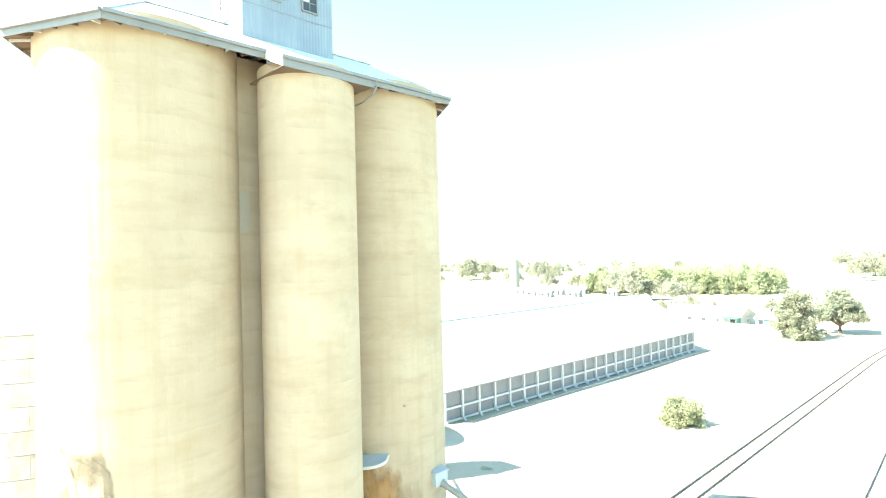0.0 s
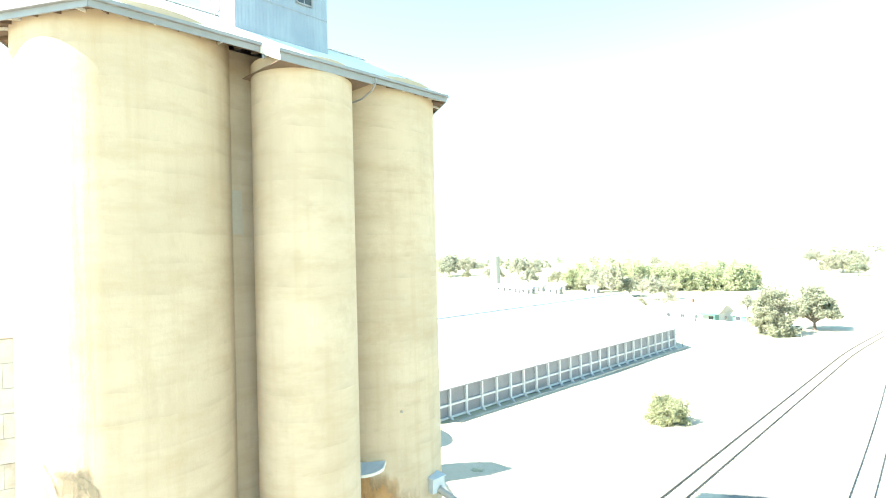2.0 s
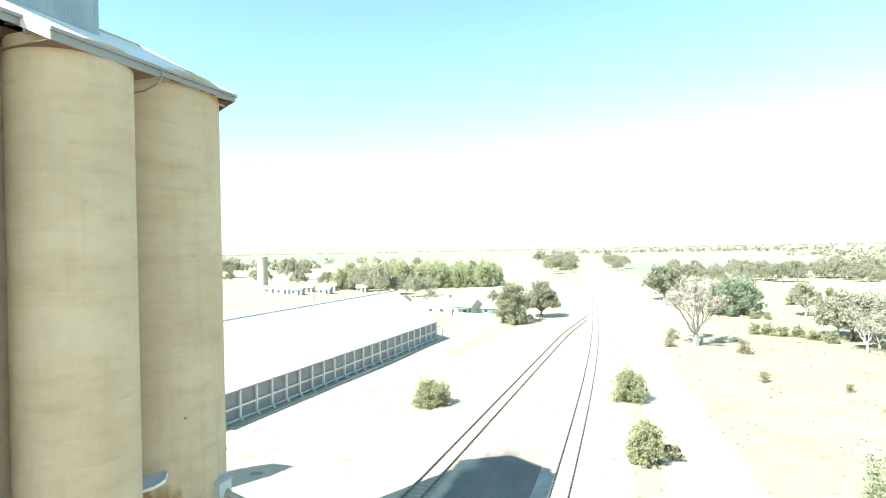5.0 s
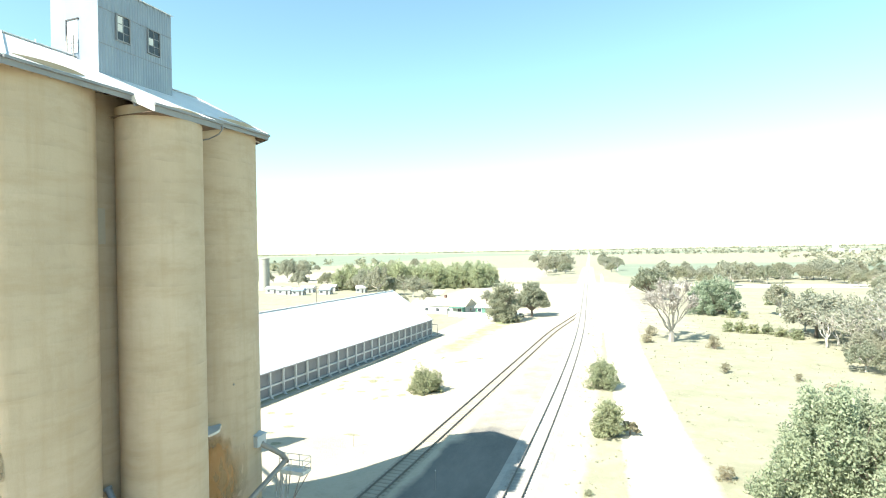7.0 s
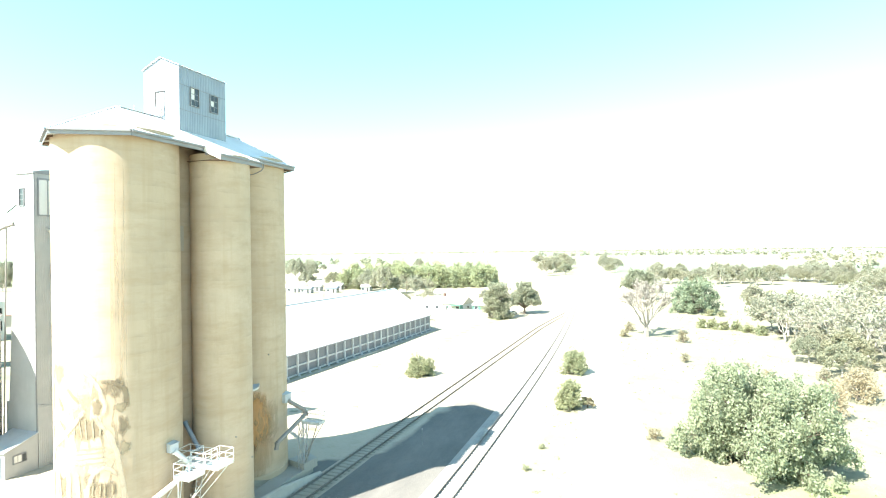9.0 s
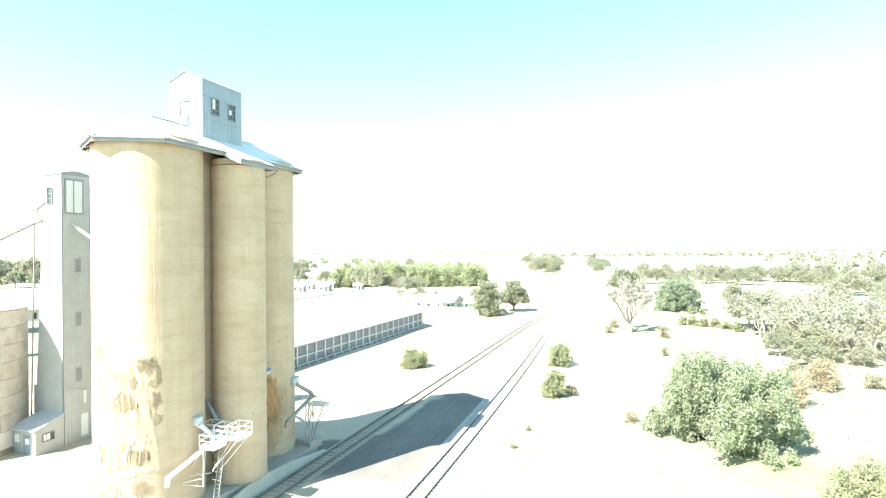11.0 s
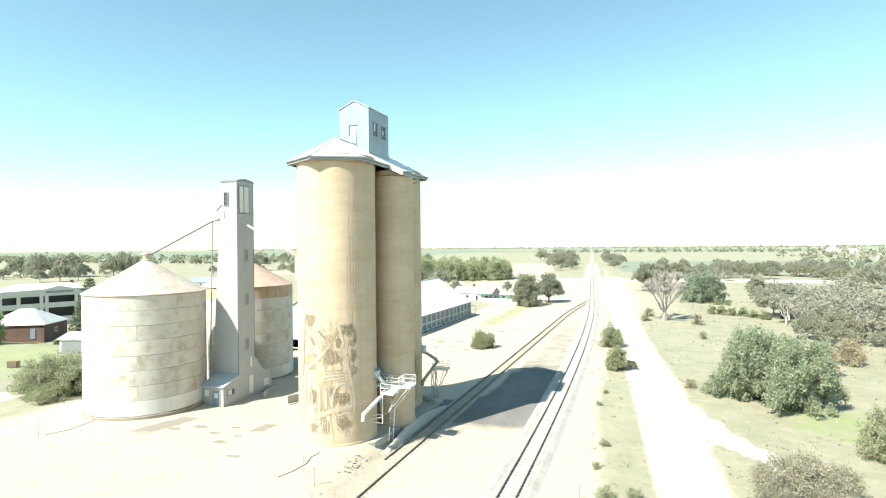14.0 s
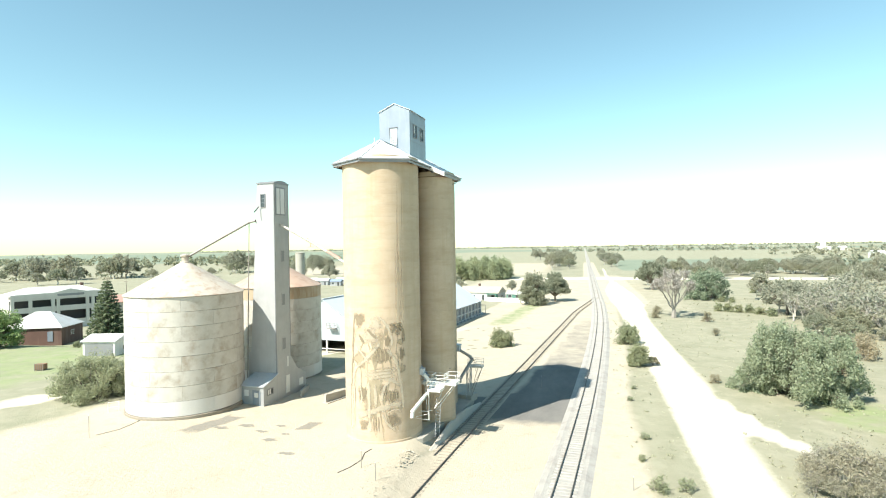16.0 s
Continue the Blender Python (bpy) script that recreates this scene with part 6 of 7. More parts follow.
for x, y, w, a in ((480, 1250, 26, 10), (530, 1290, 16, 10), (330, 700, 14, 5)):
    gabled("far_shed", pose(x, y, 0, 0, 0, a), w, 10, 6, 3, "white", "tin", "distant white grain shed", "shed", openings=0, group="far sheds")
part("tower", Shape().box(-4, 4, -3, 3, 0, 18), M["white"], bpy.data.objects["far_shed"])


def build_car(m):
    c = thing("car", m, "white sedan parked under the trees", "car")
    prof = [(-2.2, 0.35), (-2.2, 0.75), (-1.5, 0.88), (-0.9, 1.38), (0.7, 1.4), (1.35, 0.92), (2.15, 0.78), (2.2, 0.35)]
    n = len(prof)
    body = Shape().add([(x, -0.85, z) for x, z in prof] + [(x, 0.85, z) for x, z in prof], [tuple(range(n)), tuple(range(2 * n - 1, n - 1, -1))] + [(i, i + n, (i + 1) % n + n, (i + 1) % n) for i in range(n)])
    part("body", body, M["car_paint"], c)
    for x in (-1.35, 1.35):
        for y in (-0.8, 0.8):
            part("wheel", Shape().tube((x, y - 0.1, 0.32), (x, y + 0.1, 0.32), 0.32, n=18), M["tyre"], c)
    part("window", Shape().add([(-1.3, -0.86, 0.92), (1.1, -0.86, 0.95), (0.62, -0.86, 1.32), (-0.85, -0.86, 1.3)], [(0, 1, 2, 3)]).add([(-1.3, 0.86, 0.92), (1.1, 0.86, 0.95), (0.62, 0.86, 1.32), (-0.85, 0.86, 1.3)], [(3, 2, 1, 0)]), M["glass"], c)


build_car(pose(-21.0, 162.5, 0, 0, 0, 60))


def pole(x, y, h, label="plain timber power pole", arm=True):
    p = thing("power_pole", pose(x, y, level(x, y)), label, "pole", group="power poles")
    part("post", Shape().tube((0, 0, 0), (0, 0, h), 0.15, 0.1, 8), M["bark"], p)
    if arm:
        part("cross_arm", Shape().box(-1.1, 1.1, -0.06, 0.06, h - 0.7, h - 0.56), M["bark"], p)


for x, y, h in ((-100, 175, 9), (-75, 205, 9), (-172, 95, 9), (-128, 120, 9), (-205, 150, 9)):
    pole(x, y, h)


drum = thing("rusty_bin", pose(-96.6, 23.6, level(-96.6, 23.6), 0, 0, 20), "dark rusty slatted metal bin on the grass", "bin")
part("body", Shape().box(-0.75, 0.75, -0.55, 0.55, 0.15, 1.1), M["rust"], drum)
for k in range(5):
    part("slat", Shape().box(-0.72 + 0.33 * k, -0.60 + 0.33 * k, -0.6, -0.55, 0.0, 1.25), M["rail"], drum)
hoop = thing("guard_hoop", pose(-63.6, 6.6, level(-63.6, 6.6), 0, 0, 40), "pale tubular guard frame beside the tank", "guard frame")
part("frame", Shape().tube((-0.6, 0, -0.2), (-0.6, 0, 1.2), 0.04, n=8).tube((-0.6, 0, 1.2), (0.6, 0, 1.2), 0.04, n=8).tube((0.6, 0, 1.2), (0.6, 0, -0.2), 0.04, n=8).tube((-0.6, 0, 0.6), (0.6, 0, 0.6), 0.03, n=8), M["white"], hoop)


# ---- trees and shrubs ----
def leaves(rng, clumps, count, size, flat=0.8, droop=0.0, sub=13):
    """Small leaf sprays on twigs: every clump is broken into smaller tufts with gaps between them."""
    tuft, trad = [], []
    for c, r in clumps:
        for _ in range(sub):
            d = rng.normal(size=3)
            d /= np.linalg.norm(d)
            d[2] = d[2] * flat + 0.12
            tuft.append(np.array(c) + d * r * rng.uniform(0.3, 1.1))
            trad.append(r * rng.uniform(0.2, 0.5))
    cen, rad = np.array(tuft), np.array(trad)
    weights = rad ** 2
    which = rng.choice(len(rad), count, p=weights / weights.sum())
    d = rng.normal(size=(count, 3))
    d /= np.linalg.norm(d, axis=1)[:, None]
    pos = cen[which] + d * (rad[which] * rng.uniform(0.2, 1.12, count) ** 0.7)[:, None] * np.array([1, 1, 0.8 + 0.5 * droop])
    pos[:, 2] -= droop * rad[which] * rng.uniform(0, 0.9, count)
    pos[:, 2] = np.maximum(pos[:, 2], 0.05)
    nrm = d + np.array([0, 0, 0.5]) + rng.normal(scale=0.85, size=(count, 3))
    nrm /= np.linalg.norm(nrm, axis=1)[:, None]
    a = np.cross(nrm, rng.normal(size=(count, 3)))
    a[:, 2] -= 0.5 * droop
    a /= np.linalg.norm(a, axis=1)[:, None] + 1e-6
    b = np.cross(nrm, a)
    b /= np.linalg.norm(b, axis=1)[:, None] + 1e-6
    sz = size * rng.uniform(0.5, 1.35, count)[:, None]
    p = np.stack([pos - a * sz, pos + b * sz * 0.5, pos + a * sz, pos - b * sz * 0.5], 1).reshape(-1, 3)
    s = Shape()
    s.v = [tuple(q) for q in p.tolist()]
    s.f = [(4 * i, 4 * i + 1, 4 * i + 2, 4 * i + 3) for i in range(count)]
    s.s = [False] * count
    return s


def branching(rng, h, spread, r, depth=5, n=5, fork=3, thin=0.0):
    """A bare tree: a trunk that forks again and again."""
    s = Shape()
    tips = []

    def grow(p, d, length, rad, k):
        q = p + d * length
        rad = max(rad, thin)
        m = p.lerp(q, 0.5) + Vector(rng.normal(size=3)) * length * 0.06
        s.tube(p, m, rad, rad * 0.86, n if k < 2 else 4, False).tube(m, q, rad * 0.86, rad * 0.68, n if k < 2 else 4, False)
        if k >= depth:
            tips.append(q)
            return
        for _ in range(fork if k < depth - 1 else 4):
            e = (d + Vector(rng.normal(size=3)) * spread + Vector((0, 0, 0.12))).normalized()
            grow(q if rng.uniform() < 0.7 else p.lerp(q, 0.7), e, length * rng.uniform(0.6, 0.82), rad * rng.uniform(0.48, 0.66), k + 1)
    top = Vector((0.1, 0, h * 0.16))
    s.tube((0, 0, -0.3), (0.05, 0, h * 0.08), r * 1.3, r, n, False).tube((0.05, 0, h * 0.08), top, r, r * 0.9, n, False)
    for q in range(6):
        a = 2 * math.pi * q / 6 + rng.uniform(-0.4, 0.4)
        e = Vector((math.cos(a) * rng.uniform(0.25, 0.75), math.sin(a) * rng.uniform(0.25, 0.75), 1)).normalized()
        grow(top, e, h * rng.uniform(0.2, 0.27), r * rng.uniform(0.35, 0.5), 1)
    return s, tips


def limbs(rng, tips, base, trunk_r, split, wobble=0.5, n=7):
    """A tapered trunk to the split, and bent limbs to the tips."""
    s = Shape()
    p, r = Vector(base), trunk_r
    q = Vector(split)
    mid = p.lerp(q, 0.5) + Vector((rng.normal() * wobble * 0.3, rng.normal() * wobble * 0.3, 0))
    s.tube(p - Vector((0, 0, 0.3)), p + Vector((0, 0, 0.3)), r * 1.35, r * 1.05, n, False).tube(p + Vector((0, 0, 0.3)), mid, r * 1.05, r * 0.85, n, False).tube(mid, q, r * 0.85, r * 0.7, n, False)
    for t in tips:
        t = Vector(t)
        m = q.lerp(t, 0.5) + Vector((rng.normal() * wobble, rng.normal() * wobble, abs(rng.normal()) * wobble * 0.5))
        k = r * rng.uniform(0.3, 0.5)
        s.tube(q, m, k, k * 0.6, 6, False).tube(m, t, k * 0.6, k * 0.15, 5, False)
        for _ in range(2):
            e = m.lerp(t, rng.uniform(0.2, 0.8)) + Vector(rng.normal(size=3)) * 0.8
            s.tube(m, e, k * 0.4, k * 0.1, 5, False)
    return s


def tree(name, seed, h, w, trunk, leaf, bark, label, category, count, size, clumps=9, low=0.35, droop=0.0, flat=0.75, group="", squash=1.0, crown_name="crown", lump=(0.13, 0.23), sub=13):
    """A tree of height h and width w as a thing at the origin."""
    rng = np.random.default_rng(seed)
    t = thing(name, Matrix.Identity(4), label, category, group)
    cl = []
    for k in range(clumps):
        a = 2.4 * k + rng.uniform(-0.5, 0.5)
        f = math.sqrt((k + 0.5) / clumps)
        z = h * (low + (0.86 - low) * (1 - (0.97 * f ** 4.5 if low < 0.15 else 0.75 * f * f)) * rng.uniform(0.75, 1.05))
        rr = w * rng.uniform(*lump)
        R = max(0, w / 2 - rr) * f
        cl.append(((R * math.cos(a), R * math.sin(a) * squash, max(z, rr * 0.6)), rr))
    if low < 0.15:
        cl += [((c[0] * 0.62, c[1] * 0.62, max(c[2] * 0.62, r * 0.6)), r) for c, r in cl[::2]] + [((c[0] * 0.9, c[1] * 0.9, max(c[2] * 0.4, r * 0.5)), r) for c, r in cl[1::3]]
    part("trunk", limbs(rng, [c for c, _ in cl], (0, 0, 0), trunk, (0, 0, h * low * 0.75), w * 0.05), M[bark], t)
    if count:
        part(crown_name, leaves(rng, cl, count, size, flat, droop, sub), M[leaf], t)
    return t


def place(ob, x, y, s=1.0, turn=0.0, sz=1.0):
    return copy_thing(ob, pose(x, y, level(x, y), 0, 0, turn) @ Matrix.Diagonal((s, s, s * sz, 1)))


def put(ob, x, y, turn=0.0):
    ob.matrix_basis = pose(x, y, level(x, y), 0, 0, turn)
    return ob


# the large weeping tree and others near the road
put(tree("pepper_tree", 3, 10.1, 19.0, 0.55, "pepper", "bark", "large weeping grey-green pepper tree with foliage to the ground", "tree", 90000, 0.16, 46, 0.06, 1.3, 0.95, lump=(0.065, 0.14), sub=6), 23.8, 38.8)
put(tree("pepper_tree", 4, 11.5, 20.0, 0.5, "pepper", "bark", "dense green pepper tree in dry scrub", "tree", 22000, 0.29, 40, 0.06, 0.9, 0.95, lump=(0.07, 0.13), sub=8), 39.8, 179)
put(tree("shrub", 5, 3.4, 6.4, 0.2, "shrub", "bark", "wide dark green shrub on bare ground", "shrub", 15000, 0.12, 26, 0.06, 0.5, 0.95, lump=(0.1, 0.19)), -23.6, 69.2)
put(tree("shrub", 6, 4.2, 6.6, 0.2, "shrub", "bark", "rounded green shrub beside the track", "shrub", 14000, 0.12, 26, 0.06, 0.4, 0.95, lump=(0.12, 0.2)), 3.4, 76.8)
put(tree("shrub", 7, 3.7, 4.8, 0.2, "shrub", "bark", "taller green shrub beside the track", "shrub", 14000, 0.12, 26, 0.06, 0.4, 0.95, squash=1.5, lump=(0.12, 0.2)), 3.5, 55.0)
put(tree("shrub", 8, 1.5, 2.6, 0.1, "dry_leaf", "bark", "low brown shrub at the road edge", "shrub", 1200, 0.16, 6, 0.2), 6.0, 55.6)
put(tree("shrub", 10, 5.5, 10.0, 0.3, "shrub_pale", "bark", "pale green leafy shrub in the scrub", "shrub", 34000, 0.11, 34, 0.06, 0.7, 0.95, lump=(0.08, 0.15)), 30.2, 19.5)
put(tree("shrub", 11, 5.4, 13.5, 0.3, "shrub_pale", "bark", "large soft grey-green shrub by the tank", "shrub", 40000, 0.12, 40, 0.06, 0.5, 0.95, lump=(0.07, 0.14)), -72.6, 12.6)
put(tree("gum_tree", 13, 12.4, 13.0, 0.45, "gum", "bark", "dark spreading gum tree by the siding", "tree", 19000, 0.25, 38, 0.06, 0.6, 0.95, lump=(0.1, 0.17)), -24.2, 152.0)
put(tree("gum_tree", 14, 12.0, 13.0, 0.45, "gum", "bark", "dark spreading gum tree with a parked car below", "tree", 18000, 0.25, 36, 0.2, 0.6, 0.95, lump=(0.1, 0.17)), -17.0, 166.0)
put(tree("gum_tree", 18, 6.0, 6.0, 0.2, "gum_grey", "bark", "small round tree in the house yard", "tree", 3500, 0.26, 12, 0.3), -38.0, 198.0)


def bare_tree(name, seed, h, r, label, depth, leaf="", count=0, size=0.3, group="", spread=0.42, thin=0.0, bark="bark_pale"):
    rng = np.random.default_rng(seed)
    t = thing(name, Matrix.Identity(4), label, "tree", group)
    s, tips = branching(rng, h, spread, r, depth, thin=thin)
    part("trunk", s, M[bark], t)
    if count:
        part("crown", leaves(rng, [(tuple(p), 0.55) for p in tips], count, size, sub=2), M[leaf], t)
    return t


twiggy = bare_tree("twiggy_shrub", 19, 3.4, 0.07, "grey twiggy low shrub with sparse leaves", 5, "shrub_grey", 3600, 0.07, "twiggy thicket", 0.5, 0.012, "bark_dead")
put(twiggy, 13.6, 5.6)
for x, y, s, turn in ((15.6, 4.6, 1.3, 70), (17.4, 6.6, 1.4, 160), (15.8, 7.2, 1.25, 230), (19.2, 6.0, 1.2, 300), (17.8, 4.2, 1.1, 30), (14.0, 7.4, 0.9, 110), (20.4, 8.0, 1.0, 200), (16.6, 3.2, 0.8, 15), (14.7, 3.6, 0.7, 140), (18.7, 2.9, 0.85, 260), (13.2, 4.4, 0.65, 330)):
    copy_thing(twiggy, pose(x, y, level(x, y), 0, 0, turn) @ Matrix.Scale(s, 4))
put(bare_tree("dead_tree", 15, 15.5, 0.6, "bare dead tree with pale branches and fine twigs", 6, "twig", 3200, 0.2, spread=0.25, thin=0.05, bark="bark_dead"), 19.4, 121.8)
put(tree("gum_tree", 16, 15.0, 17.0, 0.5, "gum", "bark", "dark gum tree behind the bare tree", "tree", 9000, 0.36, 26, 0.25, 0.4, lump=(0.08, 0.15)), 25, 222)
put(tree("gum_tree", 26, 11.5, 17.0, 0.45, "gum_grey", "bark", "wide grey gum tree with a dark trunk", "tree", 9000, 0.3, 34, 0.34, 0.4, lump=(0.07, 0.13)), 53.0, 134)
for seed, h, w, x, y in ((27, 4.6, 6.0, 32.5, 50), (28, 5.0, 6.5, 36.0, 57), (29, 4.6, 8.0, 44.0, 68)):
    put(tree("dry_shrub", seed, h, w, 0.15, "rusty_leaf", "bark_dead", "tall dry brown shrub with sparse rusty leaves", "shrub", 3600, 0.17, 16, 0.12, group="dry shrubs", lump=(0.1, 0.2)), x, y)
put(tree("broadleaf_tree", 17, 8.2, 10.5, 0.3, "bright", "bark", "bright green leafy tree near the brick building", "tree", 12000, 0.24, 26, 0.1, 0.3, 0.95, lump=(0.1, 0.18)), -126.4, 38.4)


def conifer(x, y, h, w):
    rng = np.random.default_rng(8)
    t = thing("norfolk_pine", pose(x, y, level(x, y)), "tall dark layered conifer beside the hotel", "tree")
    s, c = Shape(), []
    s.tube((0, 0, -0.3), (0, 0, h), 0.35, 0.05, 8)
    for k in range(19):
        z = h * (0.06 + 0.92 * k / 19)
        r = w / 2 * (1 - (k / 19) ** 1.1) + 0.3
        for q in range(7):
            a = 2 * math.pi * (q + 0.5 * (k % 2)) / 7 + rng.uniform(-0.15, 0.15)
            e = Vector((r * math.cos(a), r * math.sin(a), z + 0.25 * r * 0.4))
            s.tube((0, 0, z), e, 0.06, 0.02, 5, False)
            for f in (0.35, 0.6, 0.82, 1.0):
                c.append((tuple(Vector((0, 0, z)).lerp(e, f)), 0.28 + 0.1 * r * (1 - f * 0.5)))
    part("trunk", s, M["bark"], t)
    part("crown", leaves(rng, c, 17000, 0.27, 0.45), M["conifer"], t)


conifer(-112.4, 52.2, 15.4, 8.4)

# prototypes that are repeated further off
KINDS = [tree("gum_tree", 30 + k, 8.5 + k % 3, 11 + 2 * (k % 2), 0.3, ("gum", "gum_grey", "gum_grey")[k % 3], "bark_pale", ("grey-green gum tree in dry scrub", "pale grey gum tree with thin crown", "soft grey gum tree in scrub")[k % 3], "tree", 5200, 0.27, 22, 0.3, 0.6, 0.95, group="scrub trees", lump=(0.085, 0.17)) for k in range(6)]
BARE = [bare_tree("bare_tree", 40 + k, 9.5, 0.2, "slender pale-barked tree with a thin grey crown", 4, "gum_grey", 700, 0.3, "bare trees") for k in range(2)]
PINES = [tree("pine_tree", 50 + k, 13, 12, 0.4, "pine", "bark", "bright green pine in a planted grove", "tree", 6000, 0.34, 26, 0.06, 0.4, 0.95, group="pine grove") for k in range(3)]
BUSH = [tree("bush", 60 + k, 1.6 + 0.5 * k, 2.6 + 0.6 * k, 0.08, ("shrub", "shrub_grey", "dry_leaf")[k], "bark", ("low green scrub bush", "low grey scrub bush", "low dry brown bush")[k], "shrub", 1700, 0.11, 10, 0.1, 0.3, group="scrub bushes", lump=(0.12, 0.24)) for k in range(3)]
VERGE = tree("verge_bush", 66, 1.3, 2.4, 0.05, "shrub_pale", "bark_dead", "low pale green bush on the dry verge", "shrub", 1800, 0.07, 12, 0.08, 0.3, group="verge bushes", lump=(0.1, 0.22))

pick = random.Random(77)


def scatter(kinds, spots, lo=0.8, hi=1.2):
    for x, y, *k in spots:
        place(pick.choice(kinds), x, y, pick.uniform(lo, hi) * (k[0] if k else 1), pick.uniform(0, 360), pick.uniform(0.85, 1.1))


# gums and bare trees on the right, beyond the pepper tree
wood = random.Random(21)
scatter(KINDS, [(wood.uniform(56, 150), wood.uniform(80, 168)) for k in range(34)], 0.5, 0.85)
scatter(BARE, [(wood.uniform(52, 110), wood.uniform(84, 150)) for k in range(40)], 0.8, 1.2)
scatter(KINDS, [(wood.uniform(45, 330), 325 + wood.uniform(0, 60)) for k in range(60)], 0.7, 1.2)
scatter(KINDS, [(wood.uniform(120, 420), wood.uniform(180, 330)) for k in range(50)], 0.7, 1.1)
scatter(KINDS, [(53, 141), (60, 150), (68, 139), (74, 150), (82, 143), (90, 156), (62, 128, 0.8), (75, 128, 0.9), (88, 132), (99, 141), (108, 152), (98, 122), (112, 130), (70, 112, 0.8), (84, 112), (97, 106), (60, 101, 0.7), (72, 96, 0.8), (86, 93), (64, 84, 0.7), (78, 80, 0.8), (120, 160), (132, 148), (124, 118)], 0.6, 0.9)
scatter(BARE, [(66, 132), (72, 140), (61, 120), (79, 122), (58, 110), (92, 120), (70, 104), (56, 122), (85, 136), (52, 112), (54, 103), (57, 96), (50, 120), (63, 110), (60, 126), (54, 131), (66, 118)], 1.0, 1.4)
scatter(KINDS, [(44 + 9 * k + pick.uniform(-4, 4), 318 + 20 * math.sin(k * 1.7) + 3 * k + pick.uniform(-8, 8)) for k in range(30)], 0.9, 1.35)
scatter(KINDS, [(70 + 11 * k + pick.uniform(-6, 6), 366 + pick.uniform(-12, 24)) for k in range(26)], 0.9, 1.35)
scatter(KINDS, [(150 + 13 * k + pick.uniform(-6, 6), 260 + pick.uniform(-30, 40)) for k in range(12)], 0.9, 1.3)
scatter(KINDS, [(26, 250), (33, 262), (30, 238, 0.7)], 0.9, 1.1)
# along the line far ahead
scatter(KINDS, [(-18 - pick.uniform(0, 22), 430 + 22 * k) for k in range(12)], 1.1, 1.6)
scatter(KINDS, [(14 + pick.uniform(0, 12), 480 + 30 * k) for k in range(10)], 0.9, 1.4)
scatter(KINDS, [(-72, 722), (-66, 730), (-58, 716), (-48, 718), (-40, 726), (-30, 500), (-22, 492), (-36, 512)], 1.2, 1.5)
scatter(KINDS, [(48, 84, 0.7), (52, 92, 0.8), (50, 103, 0.7), (47, 96, 0.6)], 0.9, 1.1)
# planted grove
scatter(PINES, [(-56 - 7 * k + pick.uniform(-2, 2), 298 - 1.8 * k + 9 * row + pick.uniform(-2, 2)) for k in range(13) for row in range(3)], 0.95, 1.2)
scatter(BUSH[:1], [(-62 - 6 * k + pick.uniform(-2, 2), 288 - 1.6 * k + pick.uniform(-4, 4)) for k in range(12)], 1.3, 1.9)
# town trees on the left
scatter(KINDS, [(-200, 290, 1.6), (-178, 296, 1.3), (-160, 300, 1.2), (-118, 262, 1.2), (-128, 272), (-100, 238, 1.35), (-94, 244, 1.1), (-80, 232, 1.1), (-76, 238, 0.9), (-104, 282, 1.2), (-62, 196, 0.6), (-70, 190, 0.5)], 0.9, 1.15)
scatter(KINDS, [(-455 + 16 * k + pick.uniform(-6, 6), 262 + 7 * k + pick.uniform(-14, 14), 1.9) for k in range(6)] + [(-382, 322, 2.1), (-366, 312, 1.9), (-352, 240, 1.3), (-344, 247, 1.2), (-322, 396, 2.2), (-308, 404, 2.0), (-334, 404, 1.7), (-316, 384, 1.5), (-222, 355, 2.0), (-214, 362, 1.5), (-376, 306, 1.6), (-390, 334, 1.6), (-440, 290, 1.4), (-420, 275, 1.3), (-400, 300, 1.2), (-405, 262, 1.0), (-425, 255, 1.1), (-360, 232, 1.0), (-330, 300, 0.9), (-300, 330, 0.8), (-268, 350, 0.9), (-470, 250, 1.2), (-500, 262, 1.3), (-262, 372, 0.8)], 0.85, 1.15)
scatter(KINDS, [(-560 + 30 * k + pick.uniform(-14, 14), 470 + 10 * k + pick.uniform(-40, 40), 1.2) for k in range(13)], 0.7, 1.3)
# scrub
scatter(BUSH[:1], [(35.5, 140.5, 1.6), (38, 138.5, 1.5), (40.5, 137.5, 1.6), (43.5, 136.5, 1.5), (45.5, 133, 1.6), (47.5, 130, 1.5), (46, 168, 1.2), (43, 170, 1.3)], 0.9, 1.2)
scatter(BUSH, [ (27, 114.5, 1.0), (24, 91, 0.7), (34, 87, 0.6), (75, 205, 1.8), (64, 208, 1.7), (78, 236, 2.0), (88, 240, 2.0), (14, 120, 0.9), (16, 131, 1.2), (13.9, 44, 0.6), (40, 64, 0.7), (52, 70, 0.9), (-84, 4, 0.6), (-80, 1, 0.7), (-77, -1.5, 0.5), (-98, 44, 1.2), (-104, 47, 1.2), (-112, 44, 1.0)], 0.85, 1.15)
put(VERGE, 0.4, 2.6)
scatter([VERGE], [(0.2, 31.5, 0.5), (0.6, 16, 0.7), (2.8, 3.2, 0.9), (1.2, 38, 0.5), (-0.4, 9.5, 0.5), (1.6, -1.0, 0.8)], 0.9, 1.15)
for k, ob in enumerate(KINDS + BARE + PINES + BUSH):
    spots = [(140, 175), (104, 178), (58, 176), (128, 190), (116, 206), (96, 196), (64, 92), (80, 104), (-75, 330), (-95, 334), (-120, 330), (58, 66), (44, 80), (34, 74)]
    x, y = spots[k]
    put(ob, x, y, 40 * k)


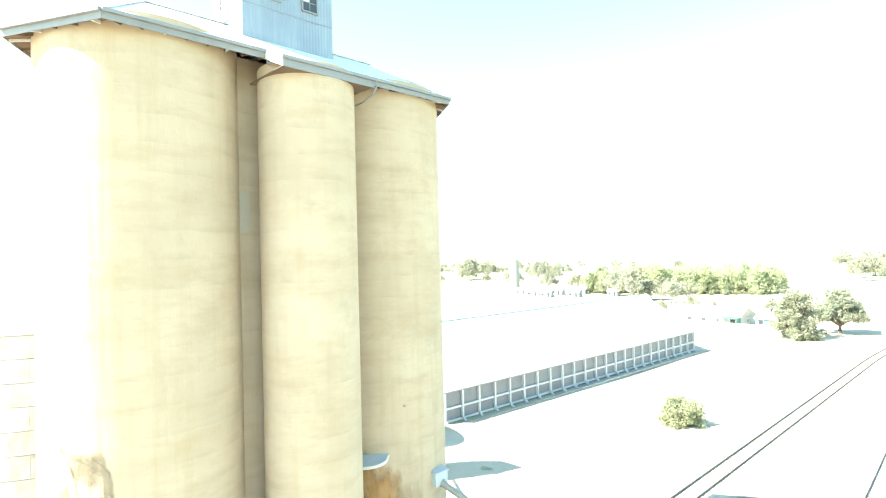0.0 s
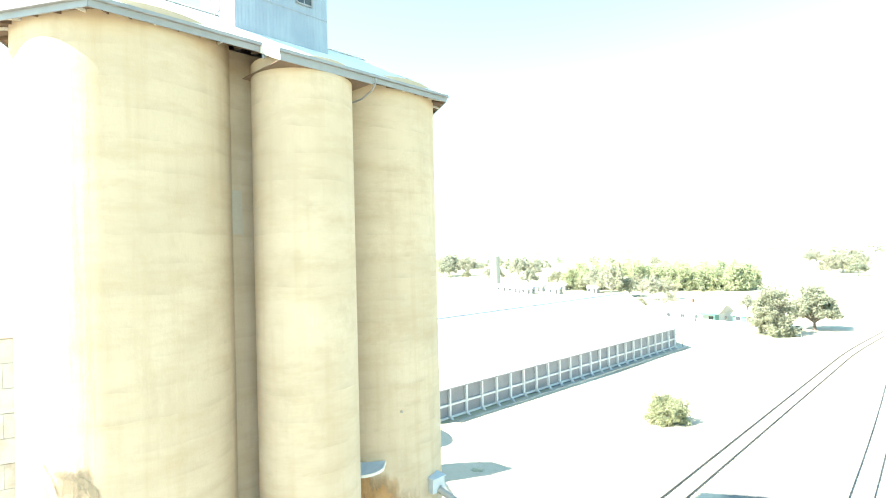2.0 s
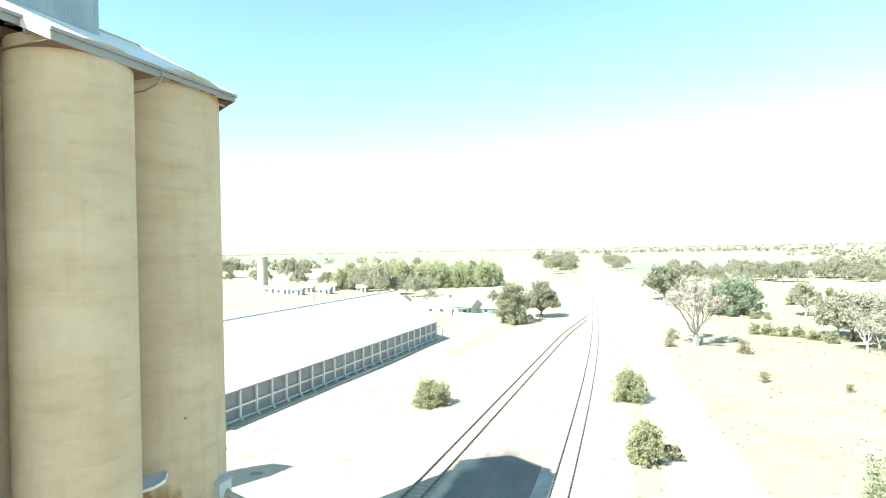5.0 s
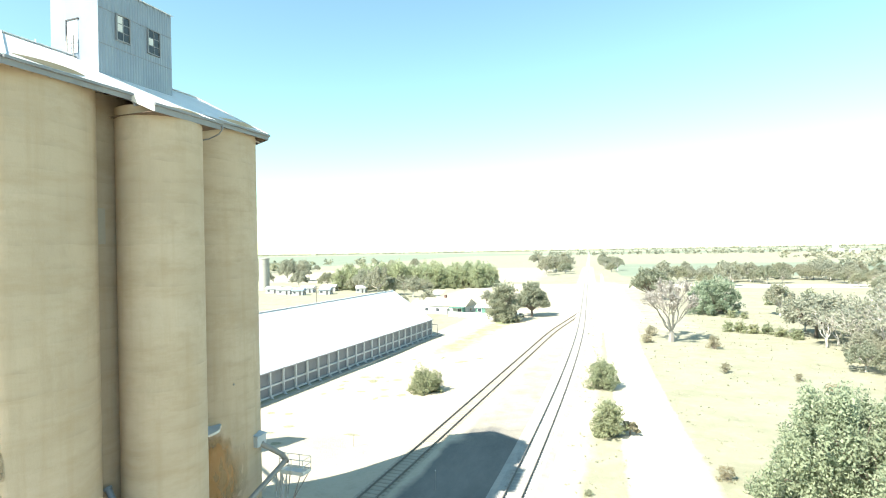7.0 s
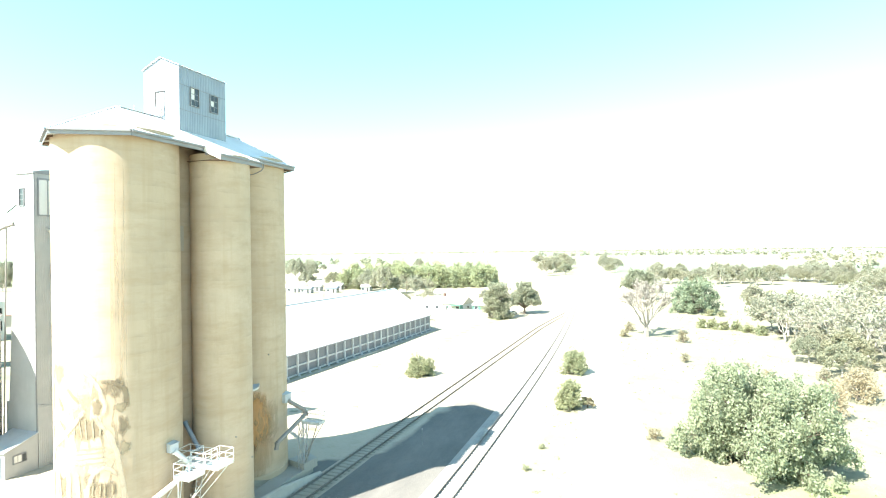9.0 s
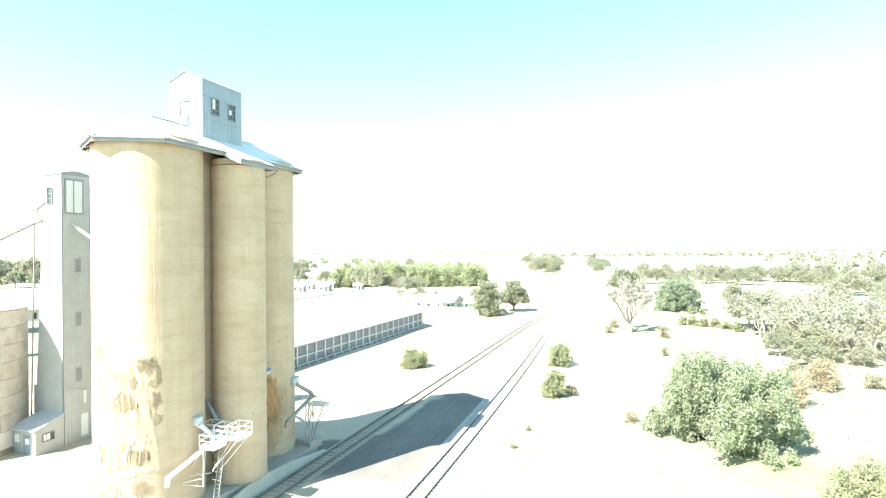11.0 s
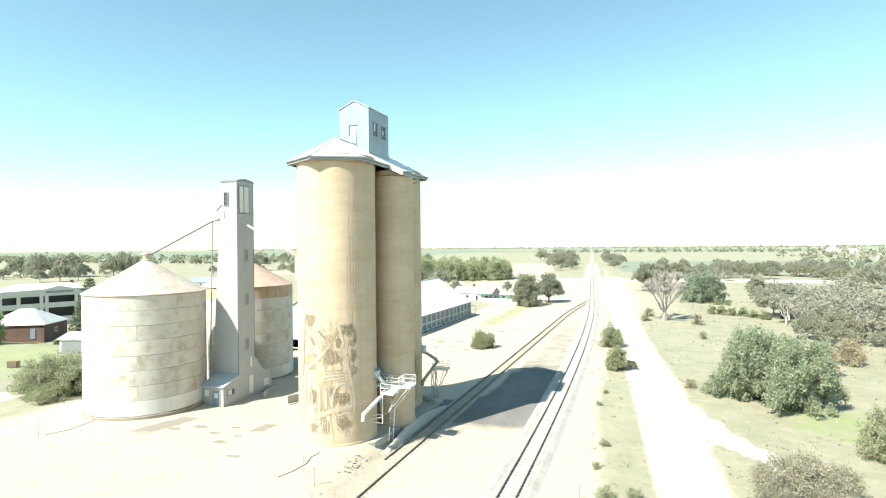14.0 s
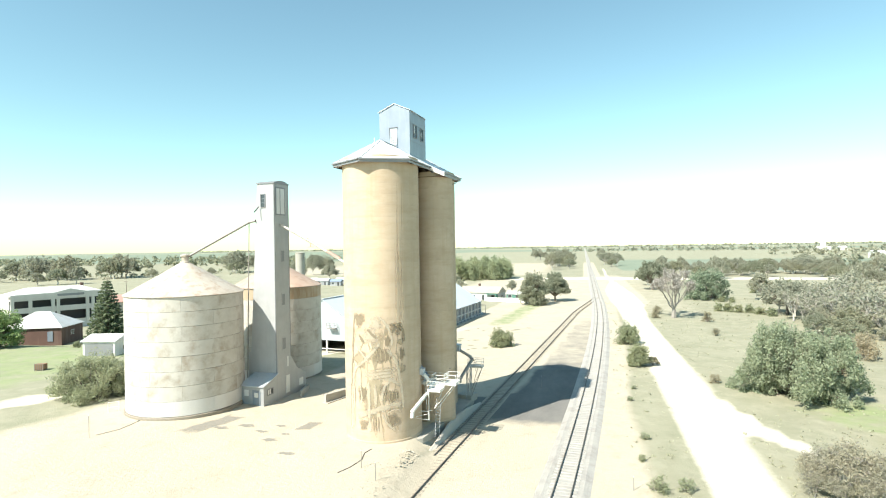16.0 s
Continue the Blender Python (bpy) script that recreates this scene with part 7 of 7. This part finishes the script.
def belt(name, x0, x1, y0, y1, n, h, seed, mat, label, each=26, leaf=0.22):
    """A far belt of trees, as one mass of clumps."""
    rng = np.random.default_rng(seed)
    cl = []
    for _ in range(n):
        f = rng.uniform()
        hh = h * rng.uniform(0.55, 1.1)
        cl.append(((x0 + (x1 - x0) * f, y0 + (y1 - y0) * f + rng.normal() * 26, hh * 0.5), hh * 0.55))
    ob = new(name, leaves(rng, cl, n * each, h * leaf, 0.9).mesh(name, M[mat]))
    tagged(ob, label, "trees", kind="stuff")


belt("far_tree_belt", -1300, -300, 820, 760, 130, 11, 1, "gum", "distant dark belt of trees on the plain")
# belts with gum_grey are paler leaved in place of distance haze
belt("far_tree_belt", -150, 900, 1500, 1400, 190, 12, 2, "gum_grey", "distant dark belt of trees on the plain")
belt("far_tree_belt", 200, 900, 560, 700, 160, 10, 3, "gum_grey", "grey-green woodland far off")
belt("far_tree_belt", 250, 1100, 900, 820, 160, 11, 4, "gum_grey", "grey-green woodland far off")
belt("far_tree_belt", -1000, -330, 640, 600, 150, 10, 5, "gum", "distant dark belt of trees behind the town")
belt("far_tree_belt", -560, -250, 235, 400, 60, 4.5, 7, "gum", "low scrub under the trees behind the town", 40, 0.16)
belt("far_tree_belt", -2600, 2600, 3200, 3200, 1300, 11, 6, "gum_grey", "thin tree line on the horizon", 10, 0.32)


def build_tufts():
    """Dry grass and low weeds over the scrub beside the road: short leaning blades, thinner on bare ground."""
    rng = np.random.default_rng(12)
    s = Shape()
    made = 0
    while made < 2400:
        y = -14 + 200 * rng.uniform() ** 1.5
        x = rng.uniform(-1.5, 14) if rng.uniform() < 0.2 else 11 + (35 + 0.45 * max(0, y)) * rng.uniform()
        patch = noise.noise((x * 0.16, y * 0.16, 3.0)) + 0.6 * noise.noise((x * 0.6, y * 0.6, 8.0))
        if road_mask(x, y) > 0.25 or rng.uniform() > 0.45 + 0.9 * patch:
            continue
        z, h = level(x, y) - 0.02, rng.uniform(0.07, 0.24) * (1 + 0.004 * max(0, y))
        for _ in range(3):
            a = rng.uniform(0, 6.28)
            w, lean = rng.uniform(0.05, 0.13) * (1 + 0.006 * max(0, y)), rng.uniform(0.1, 0.35)
            px, py = x + rng.normal() * 0.12, y + rng.normal() * 0.12
            n = len(s.v)
            s.v += [(px - w * math.sin(a), py + w * math.cos(a), z), (px + w * math.sin(a), py - w * math.cos(a), z), (px + lean * math.cos(a), py + lean * math.sin(a), z + h)]
            s.f.append((n, n + 1, n + 2))
            s.s.append(False)
        made += 1
    tagged(new("dry_grass", s.mesh("dry_grass", M["grass"])), "sparse dry grass tufts on the scrub", "grass", kind="stuff")


build_tufts()
